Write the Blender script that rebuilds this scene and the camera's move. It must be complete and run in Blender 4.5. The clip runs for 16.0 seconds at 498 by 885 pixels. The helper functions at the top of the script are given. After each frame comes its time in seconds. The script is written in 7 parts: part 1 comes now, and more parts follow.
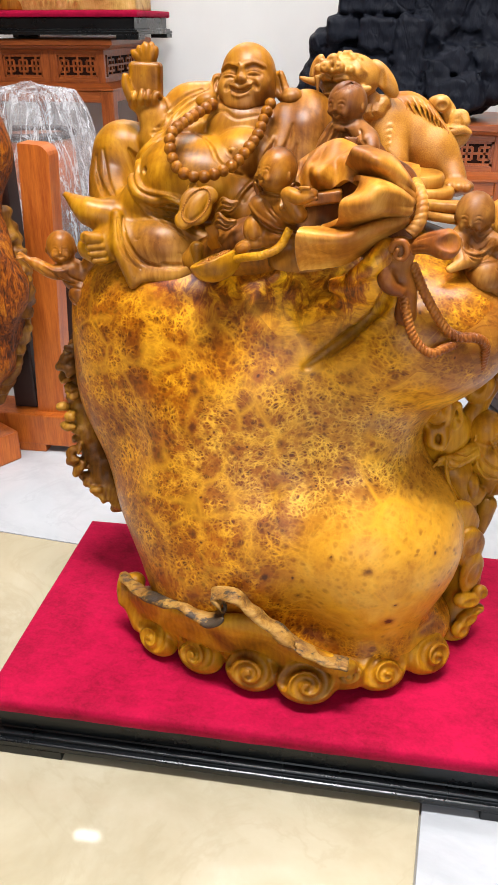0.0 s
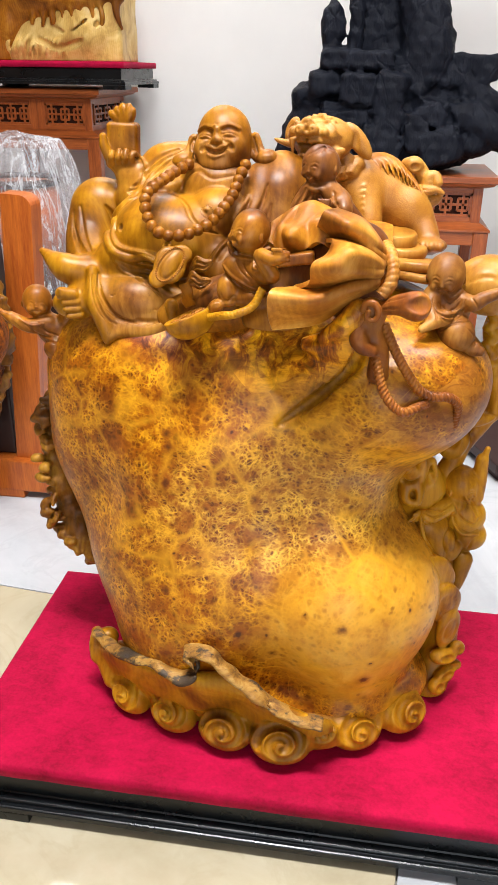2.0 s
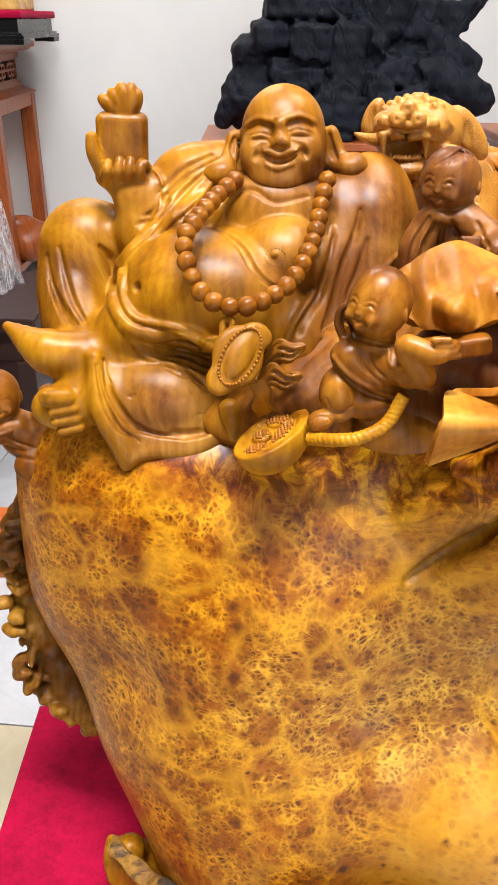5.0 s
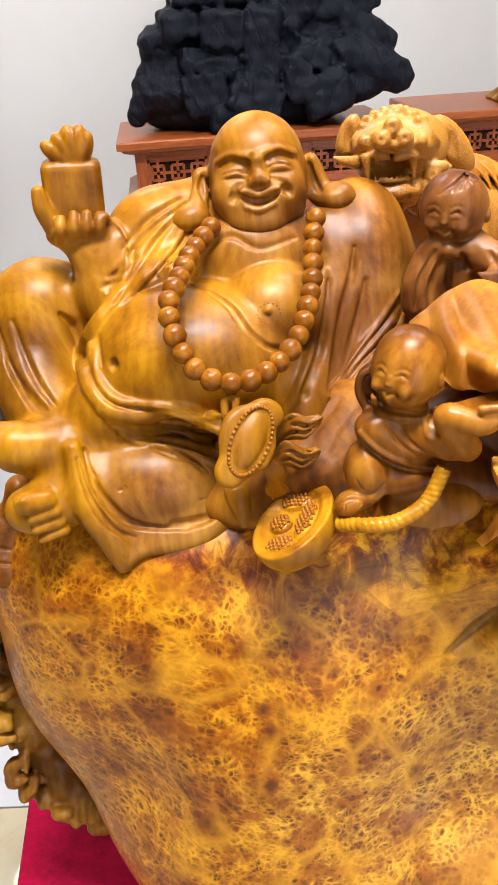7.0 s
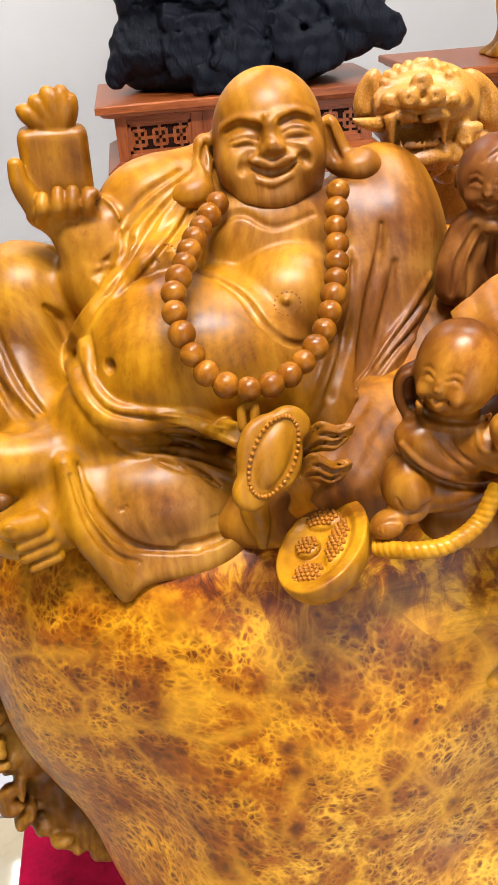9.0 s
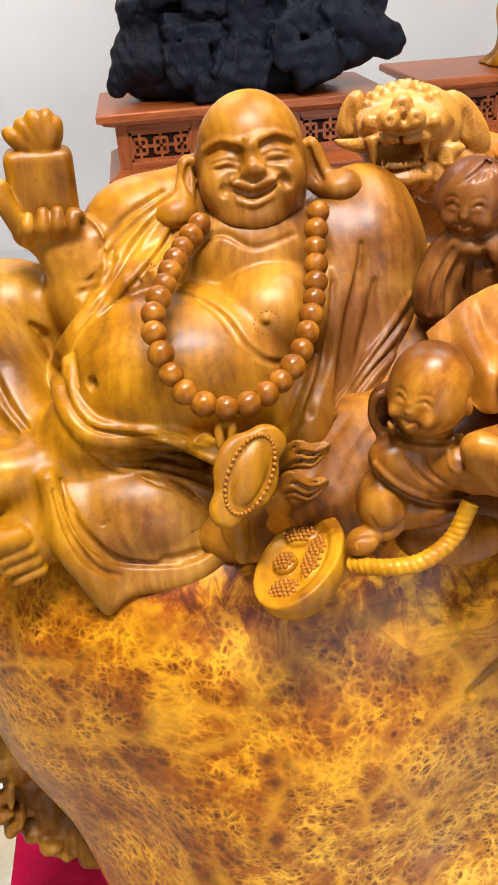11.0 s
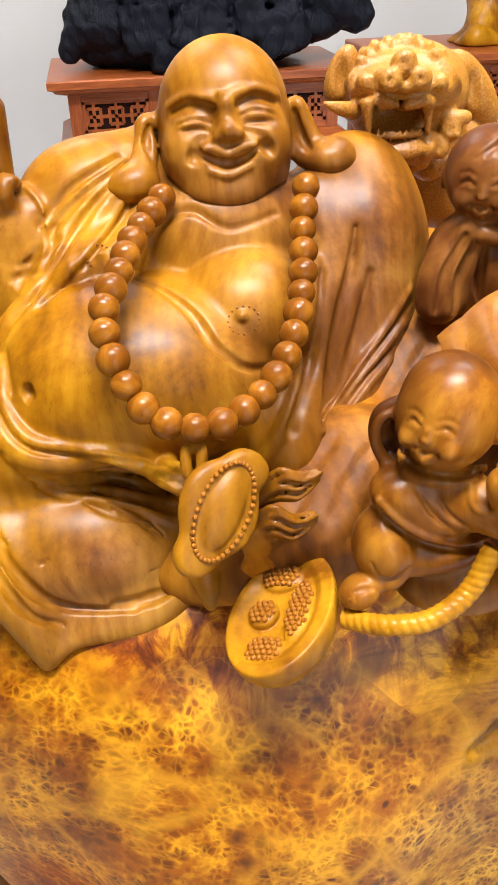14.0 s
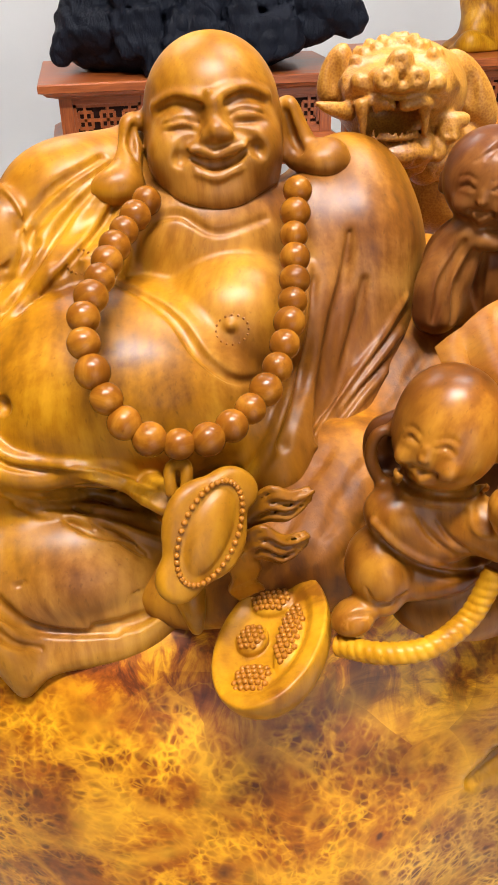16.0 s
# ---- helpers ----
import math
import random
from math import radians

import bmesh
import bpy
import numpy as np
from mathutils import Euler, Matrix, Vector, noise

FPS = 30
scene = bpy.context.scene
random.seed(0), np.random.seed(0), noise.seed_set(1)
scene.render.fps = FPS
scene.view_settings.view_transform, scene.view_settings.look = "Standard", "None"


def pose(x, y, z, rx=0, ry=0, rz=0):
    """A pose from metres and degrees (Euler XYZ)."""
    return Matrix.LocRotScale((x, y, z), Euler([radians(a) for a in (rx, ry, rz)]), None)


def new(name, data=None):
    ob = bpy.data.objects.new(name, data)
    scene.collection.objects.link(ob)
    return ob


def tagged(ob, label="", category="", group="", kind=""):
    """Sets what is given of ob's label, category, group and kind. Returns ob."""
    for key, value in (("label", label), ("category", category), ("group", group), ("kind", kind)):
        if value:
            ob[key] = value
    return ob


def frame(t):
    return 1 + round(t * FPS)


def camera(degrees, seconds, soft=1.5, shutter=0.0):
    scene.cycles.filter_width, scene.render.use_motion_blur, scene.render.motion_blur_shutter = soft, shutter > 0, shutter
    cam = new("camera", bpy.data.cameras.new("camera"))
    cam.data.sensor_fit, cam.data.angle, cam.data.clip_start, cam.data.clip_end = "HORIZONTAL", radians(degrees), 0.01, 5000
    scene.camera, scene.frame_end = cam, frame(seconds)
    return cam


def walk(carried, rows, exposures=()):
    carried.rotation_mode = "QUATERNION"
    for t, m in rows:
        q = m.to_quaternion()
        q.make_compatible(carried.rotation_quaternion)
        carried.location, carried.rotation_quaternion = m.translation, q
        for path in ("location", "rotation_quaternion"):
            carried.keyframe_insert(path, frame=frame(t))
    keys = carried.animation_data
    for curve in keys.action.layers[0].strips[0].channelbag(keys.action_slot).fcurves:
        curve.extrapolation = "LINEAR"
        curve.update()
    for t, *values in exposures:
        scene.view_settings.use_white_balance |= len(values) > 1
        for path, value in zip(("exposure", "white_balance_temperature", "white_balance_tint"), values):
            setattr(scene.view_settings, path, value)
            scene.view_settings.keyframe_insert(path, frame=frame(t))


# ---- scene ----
cam = camera(35.1, 16.0)
METRES, EYE, TILT, LEAN, TURN = 1.2, 1.06, -28.0, 0.0, 9.4
ROWS = [
    (0.0, 0.0, 0.0, 0.0, 0.0, 0.0, -0.0),
    (0.5, 0.0131, 0.0085, 0.0191, 2.24, -0.05, -2.0),
    (1.0, 0.0167, -0.0112, 0.0127, 2.8, 1.35, -1.85),
    (1.5, 0.0173, -0.0203, 0.0027, 0.93, 2.77, -1.0),
    (2.0, 0.015, 0.0027, 0.0218, -0.99, 2.74, -0.28),
    (2.5, 0.0153, 0.0316, 0.0249, -1.54, 2.11, 0.05),
    (3.0, 0.0255, 0.0817, 0.0547, -1.46, 1.35, 0.82),
    (3.5, 0.0345, 0.1897, 0.0954, -1.36, 0.54, 2.0),
    (4.0, -0.0138, 0.27, 0.1105, -2.25, -0.37, 3.64),
    (4.5, -0.0879, 0.3024, 0.1311, -5.74, -0.3, 3.78),
    (5.0, -0.1275, 0.3331, 0.2041, -7.97, -0.55, 3.74),
    (5.2, -0.1361, 0.3123, 0.2227, -8.92, -1.23, 4.09),
    (7.3, -0.1533, 0.4448, 0.2925, -13.47, -2.97, 10.97),
    (7.5, -0.1516, 0.4691, 0.2994, -14.14, -3.78, 11.28),
    (8.0, -0.1566, 0.4936, 0.3033, -14.93, -5.21, 11.41),
    (8.5, -0.1639, 0.494, 0.3007, -14.99, -5.57, 11.2),
    (8.7, -0.1599, 0.4881, 0.3006, -14.47, -5.39, 11.29),
    (10.8, -0.1463, 0.4581, 0.2967, -13.37, -4.63, 11.16),
    (11.0, -0.1421, 0.4686, 0.3047, -13.72, -4.76, 11.02),
    (11.5, -0.1445, 0.4942, 0.3099, -14.89, -5.16, 10.56),
    (12.0, -0.1464, 0.5135, 0.3148, -15.73, -5.73, 10.24),
    (12.5, -0.1387, 0.5494, 0.3105, -16.42, -6.2, 10.06),
    (13.0, -0.1311, 0.5505, 0.3117, -16.82, -6.61, 10.05),
    (13.5, -0.1283, 0.5482, 0.3117, -17.0, -6.77, 10.19),
    (14.0, -0.1285, 0.5468, 0.3189, -17.0, -6.71, 10.16),
    (14.5, -0.136, 0.5493, 0.3227, -16.99, -6.6, 10.01),
    (15.0, -0.1385, 0.5602, 0.3212, -17.08, -6.5, 9.84),
    (15.5, -0.1344, 0.5652, 0.3201, -17.28, -6.46, 9.81),
    (16.0, -0.1208, 0.5637, 0.3212, -17.51, -6.45, 9.95),
]
walk(cam, [(t, pose(0, 0, EYE, TILT, LEAN, TURN) @ pose(METRES * x, METRES * y, METRES * z, 90 + pitch, roll, yaw)) for t, x, y, z, yaw, pitch, roll in ROWS])


# ---- light ----
def panel_light(x, y, z, sx, sy, watts, colour):
    lamp = bpy.data.lights.new("ceiling_lamp", "AREA")
    lamp.shape, lamp.size, lamp.size_y, lamp.energy, lamp.color = "RECTANGLE", sx, sy, watts, colour
    new("ceiling_lamp", lamp).matrix_world = pose(x, y, z)


CEIL = 3.2
# second and last panels: unseen fill added to brighten the back of the room
LAMPS = [(-0.22, 0.50, 1.2, 0.3, 154), (0.8, 1.75, 1.2, 0.3, 44), (-1.43, 2.81, 0.15, 0.06, 0.35), (-0.9, 3.3, 1.2, 0.3, 34)]
for lx, ly, sx, sy, watts in LAMPS:
    panel_light(lx, ly, CEIL - 0.05, sx, sy, watts, (0.97, 0.98, 1.0))
shop_window = bpy.data.lights.new("window_light", "AREA")
shop_window.shape, shop_window.size, shop_window.size_y = "RECTANGLE", 2.9, 2.2
shop_window.energy, shop_window.color = 52, (0.88, 0.94, 1.0)
new("window_light", shop_window).matrix_world = pose(0.75, -2.57, 1.45, 90, 0, 0)
world = bpy.data.worlds.new("world")
scene.world = world
world.use_nodes = True
sky = world.node_tree.nodes.new("ShaderNodeTexSky")
sky.sky_type, sky.sun_disc, sky.sun_elevation, sky.sun_rotation = "NISHITA", False, radians(40), radians(90)
world.node_tree.links.new(sky.outputs[0], world.node_tree.nodes["Background"].inputs[0])
world.node_tree.nodes["Background"].inputs[1].default_value = 0.12
scene.view_settings.exposure = 0.0


# ---- materials ----
class Mat:
    """A node material: node() adds a node, with inputs given by name or number."""

    def __init__(self, name):
        self.m = bpy.data.materials.new(name)
        self.m.use_nodes = True
        self.t = self.m.node_tree
        self.b = self.t.nodes["Principled BSDF"]
        self.co = self.t.nodes.new("ShaderNodeTexCoord").outputs["Object"]

    def node(self, kind, ins=(), **props):
        n = self.t.nodes.new("ShaderNode" + kind)
        if "data_type" in props:
            n.data_type = props["data_type"]
        if "blend_type" in props:
            n.blend_type = props["blend_type"]
        if "operation" in props:
            n.operation = props["operation"]
        if "feature" in props:
            n.feature = props["feature"]
        for key, value in dict(ins).items():
            if isinstance(value, bpy.types.NodeSocket):
                self.t.links.new(value, n.inputs[key])
            else:
                n.inputs[key].default_value = value
        return n

    def set(self, **ins):
        for key, value in ins.items():
            key = key.replace("_", " ")
            if isinstance(value, bpy.types.NodeSocket):
                self.t.links.new(value, self.b.inputs[key])
            else:
                self.b.inputs[key].default_value = value
        return self

    def scaled(self, sx, sy, sz, src=None):
        return self.node("Mapping", {"Vector": src or self.co, "Scale": (sx, sy, sz)}).outputs[0]

    def noise(self, scale, detail=4, rough=0.55, src=None, distort=0.0):
        return self.node("TexNoise", {"Vector": src or self.co, "Scale": scale, "Detail": detail, "Roughness": rough, "Distortion": distort})

    def ramp(self, fac, *stops):
        n = self.node("ValToRGB", {"Fac": fac})
        el = n.color_ramp.elements
        while len(el) < len(stops):
            el.new(0.5)
        for e, (p, c) in zip(el, stops):
            e.position = p
            e.color = (*c, 1) if not isinstance(c, (int, float)) else (c, c, c, 1)
        return n.outputs[0]

    def mix(self, fac, a, b, mode="MIX"):
        n = self.node("Mix", {}, data_type="RGBA", blend_type=mode)
        for i, v in ((0, fac), (6, a), (7, b)):
            if isinstance(v, bpy.types.NodeSocket):
                self.t.links.new(v, n.inputs[i])
            else:
                n.inputs[i].default_value = v if i == 0 else (*v, 1)
        return n.outputs[2]

    def math(self, op, a, b=0.0, c=0.0):
        return self.node("Math", {0: a, 1: b, 2: c}, operation=op).outputs[0]

    def bump(self, height, strength, dist=0.002):
        return self.set(Normal=self.node("Bump", {"Height": height, "Strength": strength, "Distance": dist}).outputs[0])


def plain(name, colour, rough=0.5, metal=0.0, vary=0.12, scale=8.0, bump=0.1):
    m = Mat(name)
    n = m.noise(scale, 5).outputs[0]
    lo = tuple(c * (1 - vary) for c in colour)
    hi = tuple(min(1, c * (1 + vary)) for c in colour)
    m.set(Base_Color=m.ramp(n, (0.3, lo), (0.7, hi)), Roughness=m.math("MULTIPLY_ADD", n, 0.2, rough - 0.1), Metallic=metal)
    m.bump(m.noise(scale * 12, 3).outputs[0], bump)
    return m.m


def carved_wood(name, dark, mid, light, purple=(0.10, 0.035, 0.03), patch=0.5, rough=0.42, grain=1.0, heart=None, sap=None):
    """Polished carved wood: long grain, light and dark patches."""
    m = Mat(name)
    warp = m.noise(5, 2).outputs["Color"]
    v = m.node("VectorMath", {0: m.co, 1: m.node("VectorMath", {0: warp, "Scale": 0.06}, operation="SCALE").outputs[0]}, operation="ADD").outputs[0]
    long_grain = m.noise(13, 6, 0.58, m.scaled(1.0, 1.1, 0.7, v), 0.8).outputs[0]
    fine = m.noise(300, 4, 0.6, m.scaled(1.0, 1.0, 0.06, v)).outputs[0]
    big = m.noise(5.0, 3, 0.5, m.scaled(1.4, 1.4, 0.7)).outputs[0]
    tone = m.math("MULTIPLY_ADD", fine, 0.15, m.math("MULTIPLY", long_grain, 0.85))
    rings = m.node("TexWave", {"Vector": m.scaled(1.0, 2.2, 0.9, v), "Scale": 34.0, "Distortion": 2.5, "Detail": 2.0, "Detail Scale": 1.4}).outputs[0]
    tone = m.math("MULTIPLY_ADD", rings, 0.034, m.math("SUBTRACT", tone, 0.017))
    col = m.ramp(tone, (0.33, dark), (0.5, mid), (0.67, light))
    col = m.mix(m.ramp(big, (patch, 0.0), (patch + 0.2, 0.75)), col, m.mix(0.35, purple, col, "MULTIPLY"))
    for zone in sap or ():
        away = m.node("VectorMath", {0: m.co, 1: zone[0]}, operation="DISTANCE").outputs["Value"]
        away = m.math("MULTIPLY_ADD", m.noise(14, 4).outputs[0], 0.06, away)
        col = m.mix(m.ramp(away, (zone[1] - 0.01, 0.85), (zone[1] + 0.06, 0.0)), col, m.ramp(tone, (0.34, (0.13, 0.042, 0.0015)), (0.5, (0.30, 0.118, 0.0025)), (0.66, (0.47, 0.22, 0.010))))
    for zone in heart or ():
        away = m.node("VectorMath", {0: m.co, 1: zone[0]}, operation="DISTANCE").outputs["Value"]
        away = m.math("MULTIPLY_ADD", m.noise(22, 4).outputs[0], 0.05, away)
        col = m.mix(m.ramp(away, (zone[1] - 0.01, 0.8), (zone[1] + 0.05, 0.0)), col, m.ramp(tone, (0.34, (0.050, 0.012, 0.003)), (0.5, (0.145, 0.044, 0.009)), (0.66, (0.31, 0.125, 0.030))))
    pores = m.ramp(m.noise(420, 2, 0.5, m.scaled(1, 1, 0.3, v)).outputs[0], (0.28, 0.5), (0.36, 1.0))
    col = m.mix(0.4, col, pores, "MULTIPLY")
    m.set(Base_Color=col, Roughness=m.math("MULTIPLY_ADD", big, 0.2, rough - 0.15), Coat_Weight=0.02, Coat_Roughness=0.22)
    m.b.inputs["Specular IOR Level"].default_value = 0.22
    m.bump(m.math("ADD", m.math("MULTIPLY", fine, 0.35), m.math("MULTIPLY", m.noise(40, 3).outputs[0], 0.4)), 0.06 * grain, 0.003)
    return m.m


def burl_wood(name="burl_wood", rough=0.24):
    """Golden burl: clusters of dark cells in a pale net, wide pale seams, combed shoulder, flamed rim and a clear golden bulge."""
    m = Mat(name)

    def add(a, b):
        return m.node("VectorMath", {0: a, 1: b}, operation="ADD").outputs[0]

    def pushed(a, scale, much, detail=2):
        shift = m.node("VectorMath", {0: m.noise(scale, detail, 0.55, a).outputs["Color"], 1: (0.5, 0.5, 0.5)}, operation="SUBTRACT").outputs[0]
        return add(a, m.node("VectorMath", {0: shift, "Scale": much}, operation="SCALE").outputs[0])

    def zone(at, stretch, lo, hi, wild=0.5):
        """1 near a place on the trunk, falling to 0 with a ragged edge."""
        out = m.node("VectorMath", {0: m.co, 1: at}, operation="SUBTRACT").outputs[0]
        out = m.node("VectorMath", {0: out, 1: stretch}, operation="MULTIPLY").outputs[0]
        away = m.node("VectorMath", {0: out}, operation="LENGTH").outputs["Value"]
        return m.ramp(m.math("MULTIPLY_ADD", m.noise(11, 4, 0.6).outputs[0], wild, m.math("SUBTRACT", away, wild / 2)), (lo, 1.0), (hi, 0.0))

    v = pushed(m.co, 6, 0.055, 3)
    cells = pushed(pushed(m.scaled(1.0, 1.0, 1.15, v), 40, 0.007), 150, 0.0035)
    clear = zone((0.05, 0.95, 0.335), (5.2, 2.6, 6.6), 0.72, 0.98, 0.40)
    sap = zone((0.20, 0.95, 0.50), (2.4, 1.0, 2.2), 0.35, 1.1, 0.7)
    olive = zone((0.02, 1.0, 0.66), (3.0, 1.4, 6.2), 0.5, 1.1)
    heart = zone((-0.05, 0.95, 0.50), (3.4, 1.4, 7.5), 0.5, 1.0)
    russet = zone((-0.40, 1.02, 0.44), (2.5, 1.2, 1.9), 0.6, 1.1)
    flame = zone((-0.16, 1.02, 0.775), (2.9, 1.0, 10.0), 0.5, 0.95, 0.6)
    umber = zone((0.155, 1.0, 0.71), (7.6, 2.0, 6.0), 0.55, 1.1)

    # ground colour
    base = m.ramp(m.noise(9, 5, 0.6, v).outputs[0], (0.30, (0.25, 0.056, 0.0010)), (0.48, (0.45, 0.145, 0.0026)), (0.68, (0.64, 0.275, 0.008)))
    base = m.mix(m.math("MULTIPLY", olive, 0.8), base, (0.74, 0.35, 0.010))
    base = m.mix(m.math("MULTIPLY", russet, 0.75), base, (0.32, 0.074, 0.0014))
    base = m.mix(m.math("MULTIPLY", sap, 0.8), base, (0.82, 0.40, 0.016))
    base = m.mix(m.math("MULTIPLY", umber, 0.9), base, (0.27, 0.088, 0.013))
    streak = m.noise(46, 5, 0.65, m.scaled(1.0, 1.0, 0.30, pushed(m.co, 16, 0.035)), 0.6).outputs[0]
    base = m.mix(m.math("MULTIPLY", flame, 0.95), base, m.ramp(streak, (0.40, (0.10, 0.018, 0.001)), (0.48, (0.34, 0.085, 0.002)), (0.57, (0.76, 0.35, 0.008))))
    # combed fibres, plainest on the shoulder
    fibre = m.noise(52, 6, 0.62, m.scaled(0.55, 0.8, 1.5, pushed(m.co, 9, 0.06)), 1.2).outputs[0]
    combed = m.ramp(fibre, (0.36, (0.50, 0.38, 0.28)), (0.50, (1.0, 1.0, 1.0)), (0.64, (1.25, 1.38, 1.5)))
    col = m.mix(m.math("MULTIPLY_ADD", olive, 0.5, 0.35), base, combed, "MULTIPLY")
    col = m.mix(m.math("MULTIPLY", clear, 0.8), col, m.ramp(m.noise(26, 5, 0.6, v, 0.6).outputs[0], (0.3, (0.52, 0.205, 0.012)), (0.5, (0.68, 0.32, 0.026)), (0.7, (0.80, 0.44, 0.060))))

    # clusters of dark cells in a pale net, each cluster with its own share
    nodule = m.node("TexVoronoi", {"Vector": v, "Scale": 15.0, "Randomness": 1.0})
    lot = m.node("SeparateXYZ", {0: nodule.outputs["Color"]}).outputs[0]
    patchy = m.math("MULTIPLY_ADD", lot, 0.34, m.noise(6.5, 4, 0.6).outputs[0])
    patchy = m.math("MULTIPLY_ADD", heart, 0.20, m.math("MULTIPLY_ADD", olive, -0.15, m.math("MULTIPLY_ADD", russet, 0.08, m.math("MULTIPLY_ADD", flame, -0.30, patchy))))
    celled = m.math("MULTIPLY", m.ramp(patchy, (0.46, 0.0), (0.62, 1.0)), m.math("MULTIPLY_ADD", clear, -0.80, 1.0))
    col = m.mix(m.math("MULTIPLY_ADD", clear, -0.7, 0.8), col, m.ramp(m.node("SeparateXYZ", {0: nodule.outputs["Color"]}).outputs[2], (0.0, (0.50, 0.38, 0.30)), (0.45, (0.90, 0.86, 0.82)), (1.0, (1.14, 1.22, 1.3))), "MULTIPLY")
    net = m.mix(heart, (0.76, 0.36, 0.012), (0.80, 0.45, 0.055))
    dark = m.mix(heart, (0.085, 0.016, 0.0008), (0.085, 0.018, 0.006))
    fill = m.mix(heart, (0.235, 0.054, 0.0015), (0.24, 0.066, 0.010))
    col = m.mix(m.math("MULTIPLY", celled, 0.78), col, fill)
    fade = m.ramp(m.noise(30, 4, 0.65, v).outputs[0], (0.42, 0.10), (0.60, 1.0))
    for scale, lines, dark_spots in ((84.0, 0.62, 0.78), (170.0, 0.46, 0.58)):
        cell = m.node("TexVoronoi", {"Vector": cells, "Scale": scale, "Randomness": 1.0})
        edge = m.node("TexVoronoi", {"Vector": cells, "Scale": scale, "Randomness": 1.0}, feature="DISTANCE_TO_EDGE").outputs["Distance"]
        one = m.node("SeparateXYZ", {0: cell.outputs["Color"]}).outputs[1]
        hole = m.math("MULTIPLY", m.ramp(cell.outputs["Distance"], (0.20, 1.0), (0.52, 0.0)), m.ramp(one, (0.25, 0.0), (0.7, dark_spots)))
        col = m.mix(m.math("MULTIPLY", hole, celled), col, dark)
        lace = m.math("MULTIPLY", m.math("MULTIPLY", m.ramp(edge, (0.03, lines), (0.20, 0.0)), fade), celled)
        col = m.mix(lace, col, net)
    cloudy = m.ramp(m.noise(20, 5, 0.65, v).outputs[0], (0.36, (0.64, 0.50, 0.35)), (0.50, (1.17, 1.18, 1.05)), (0.64, (1.40, 1.55, 1.6)))
    calm = m.math("MULTIPLY_ADD", sap, -0.35, m.math("MULTIPLY_ADD", olive, -0.35, m.math("MULTIPLY_ADD", clear, -0.75, 0.9)))
    col = m.mix(m.math("MAXIMUM", calm, 0.1), col, cloudy, "MULTIPLY")
    # faint rings of small eyes elsewhere
    ring = m.node("TexVoronoi", {"Vector": cells, "Scale": 62.0, "Randomness": 1.0}).outputs["Distance"]
    loose = m.math("MULTIPLY", m.ramp(m.noise(13, 3).outputs[0], (0.44, 0.0), (0.60, 0.6)), m.ramp(ring, (0.14, 1.0), (0.36, 0.0)))
    col = m.mix(loose, col, (0.19, 0.042, 0.002))
    # pale seams that wander between the clusters
    seam = m.node("TexVoronoi", {"Vector": v, "Scale": 15.0, "Randomness": 1.0}, feature="DISTANCE_TO_EDGE").outputs["Distance"]
    wide = m.math("MULTIPLY_ADD", m.noise(16, 4).outputs[0], 0.42, -0.11)
    seam = m.math("MULTIPLY", m.ramp(m.math("DIVIDE", seam, wide), (0.05, 0.60), (1.0, 0.0)), m.ramp(m.noise(9, 4).outputs[0], (0.40, 0.0), (0.58, 1.0)))
    seam = m.math("MULTIPLY", seam, m.math("MULTIPLY_ADD", umber, -0.9, 1.0))
    col = m.mix(m.math("MULTIPLY", seam, m.math("MULTIPLY_ADD", flame, -0.8, 1.0)), col, (0.74, 0.36, 0.016))
    vein = m.ramp(m.math("ABSOLUTE", m.math("SUBTRACT", m.noise(11, 4, 0.55, v, 0.6).outputs[0], 0.5)), (0.0, 0.25), (0.012, 0.0))
    col = m.mix(vein, col, (0.68, 0.33, 0.018))
    col = m.mix(m.math("MULTIPLY", russet, 0.3), col, (0.66, 0.54, 0.45), "MULTIPLY")
    # pin knots, and the largest dark eyes
    pins = m.node("TexVoronoi", {"Vector": cells, "Scale": 30.0, "Randomness": 1.0}).outputs["Distance"]
    some = m.ramp(m.noise(8, 2).outputs[0], (0.40, 0.0), (0.46, 0.9))
    col = m.mix(m.math("MULTIPLY", m.ramp(pins, (0.05, 0.55), (0.26, 0.0)), some), col, (0.30, 0.070, 0.006))
    col = m.mix(m.math("MULTIPLY", m.ramp(pins, (0.04, 1.0), (0.10, 0.0)), some), col, (0.06, 0.013, 0.004))
    near = pushed(m.co, 110, 0.010)
    for at, size in (((-0.132, 0.938, 0.328), 0.013), ((0.020, 0.926, 0.365), 0.009), ((0.057, 0.945, 0.262), 0.014), ((-0.034, 0.933, 0.378), 0.006), ((-0.081, 0.947, 0.293), 0.008), ((-0.245, 0.992, 0.620), 0.010),
                     ((-0.241, 0.987, 0.604), 0.009), ((-0.224, 1.004, 0.757), 0.013), ((-0.188, 1.020, 0.702), 0.005), ((-0.243, 0.974, 0.552), 0.010), ((-0.240, 0.941, 0.391), 0.009), ((-0.117, 0.987, 0.530), 0.008)):
        away = m.node("VectorMath", {0: near, 1: at}, operation="DISTANCE").outputs["Value"]
        col = m.mix(m.ramp(away, (size * 0.4, 0.6), (size * 1.2, 0.0)), col, (0.24, 0.052, 0.004))
        col = m.mix(m.ramp(away, (size * 0.30, 0.9), (size * 0.55, 0.0)), col, (0.050, 0.012, 0.005))
    # dark streak in the crease below the knot: combed grain plus painted fold shade
    out = m.node("VectorMath", {0: pushed(m.co, 60, 0.016, 4), 1: (-0.036, 1.0, 0.692)}, operation="SUBTRACT").outputs[0]
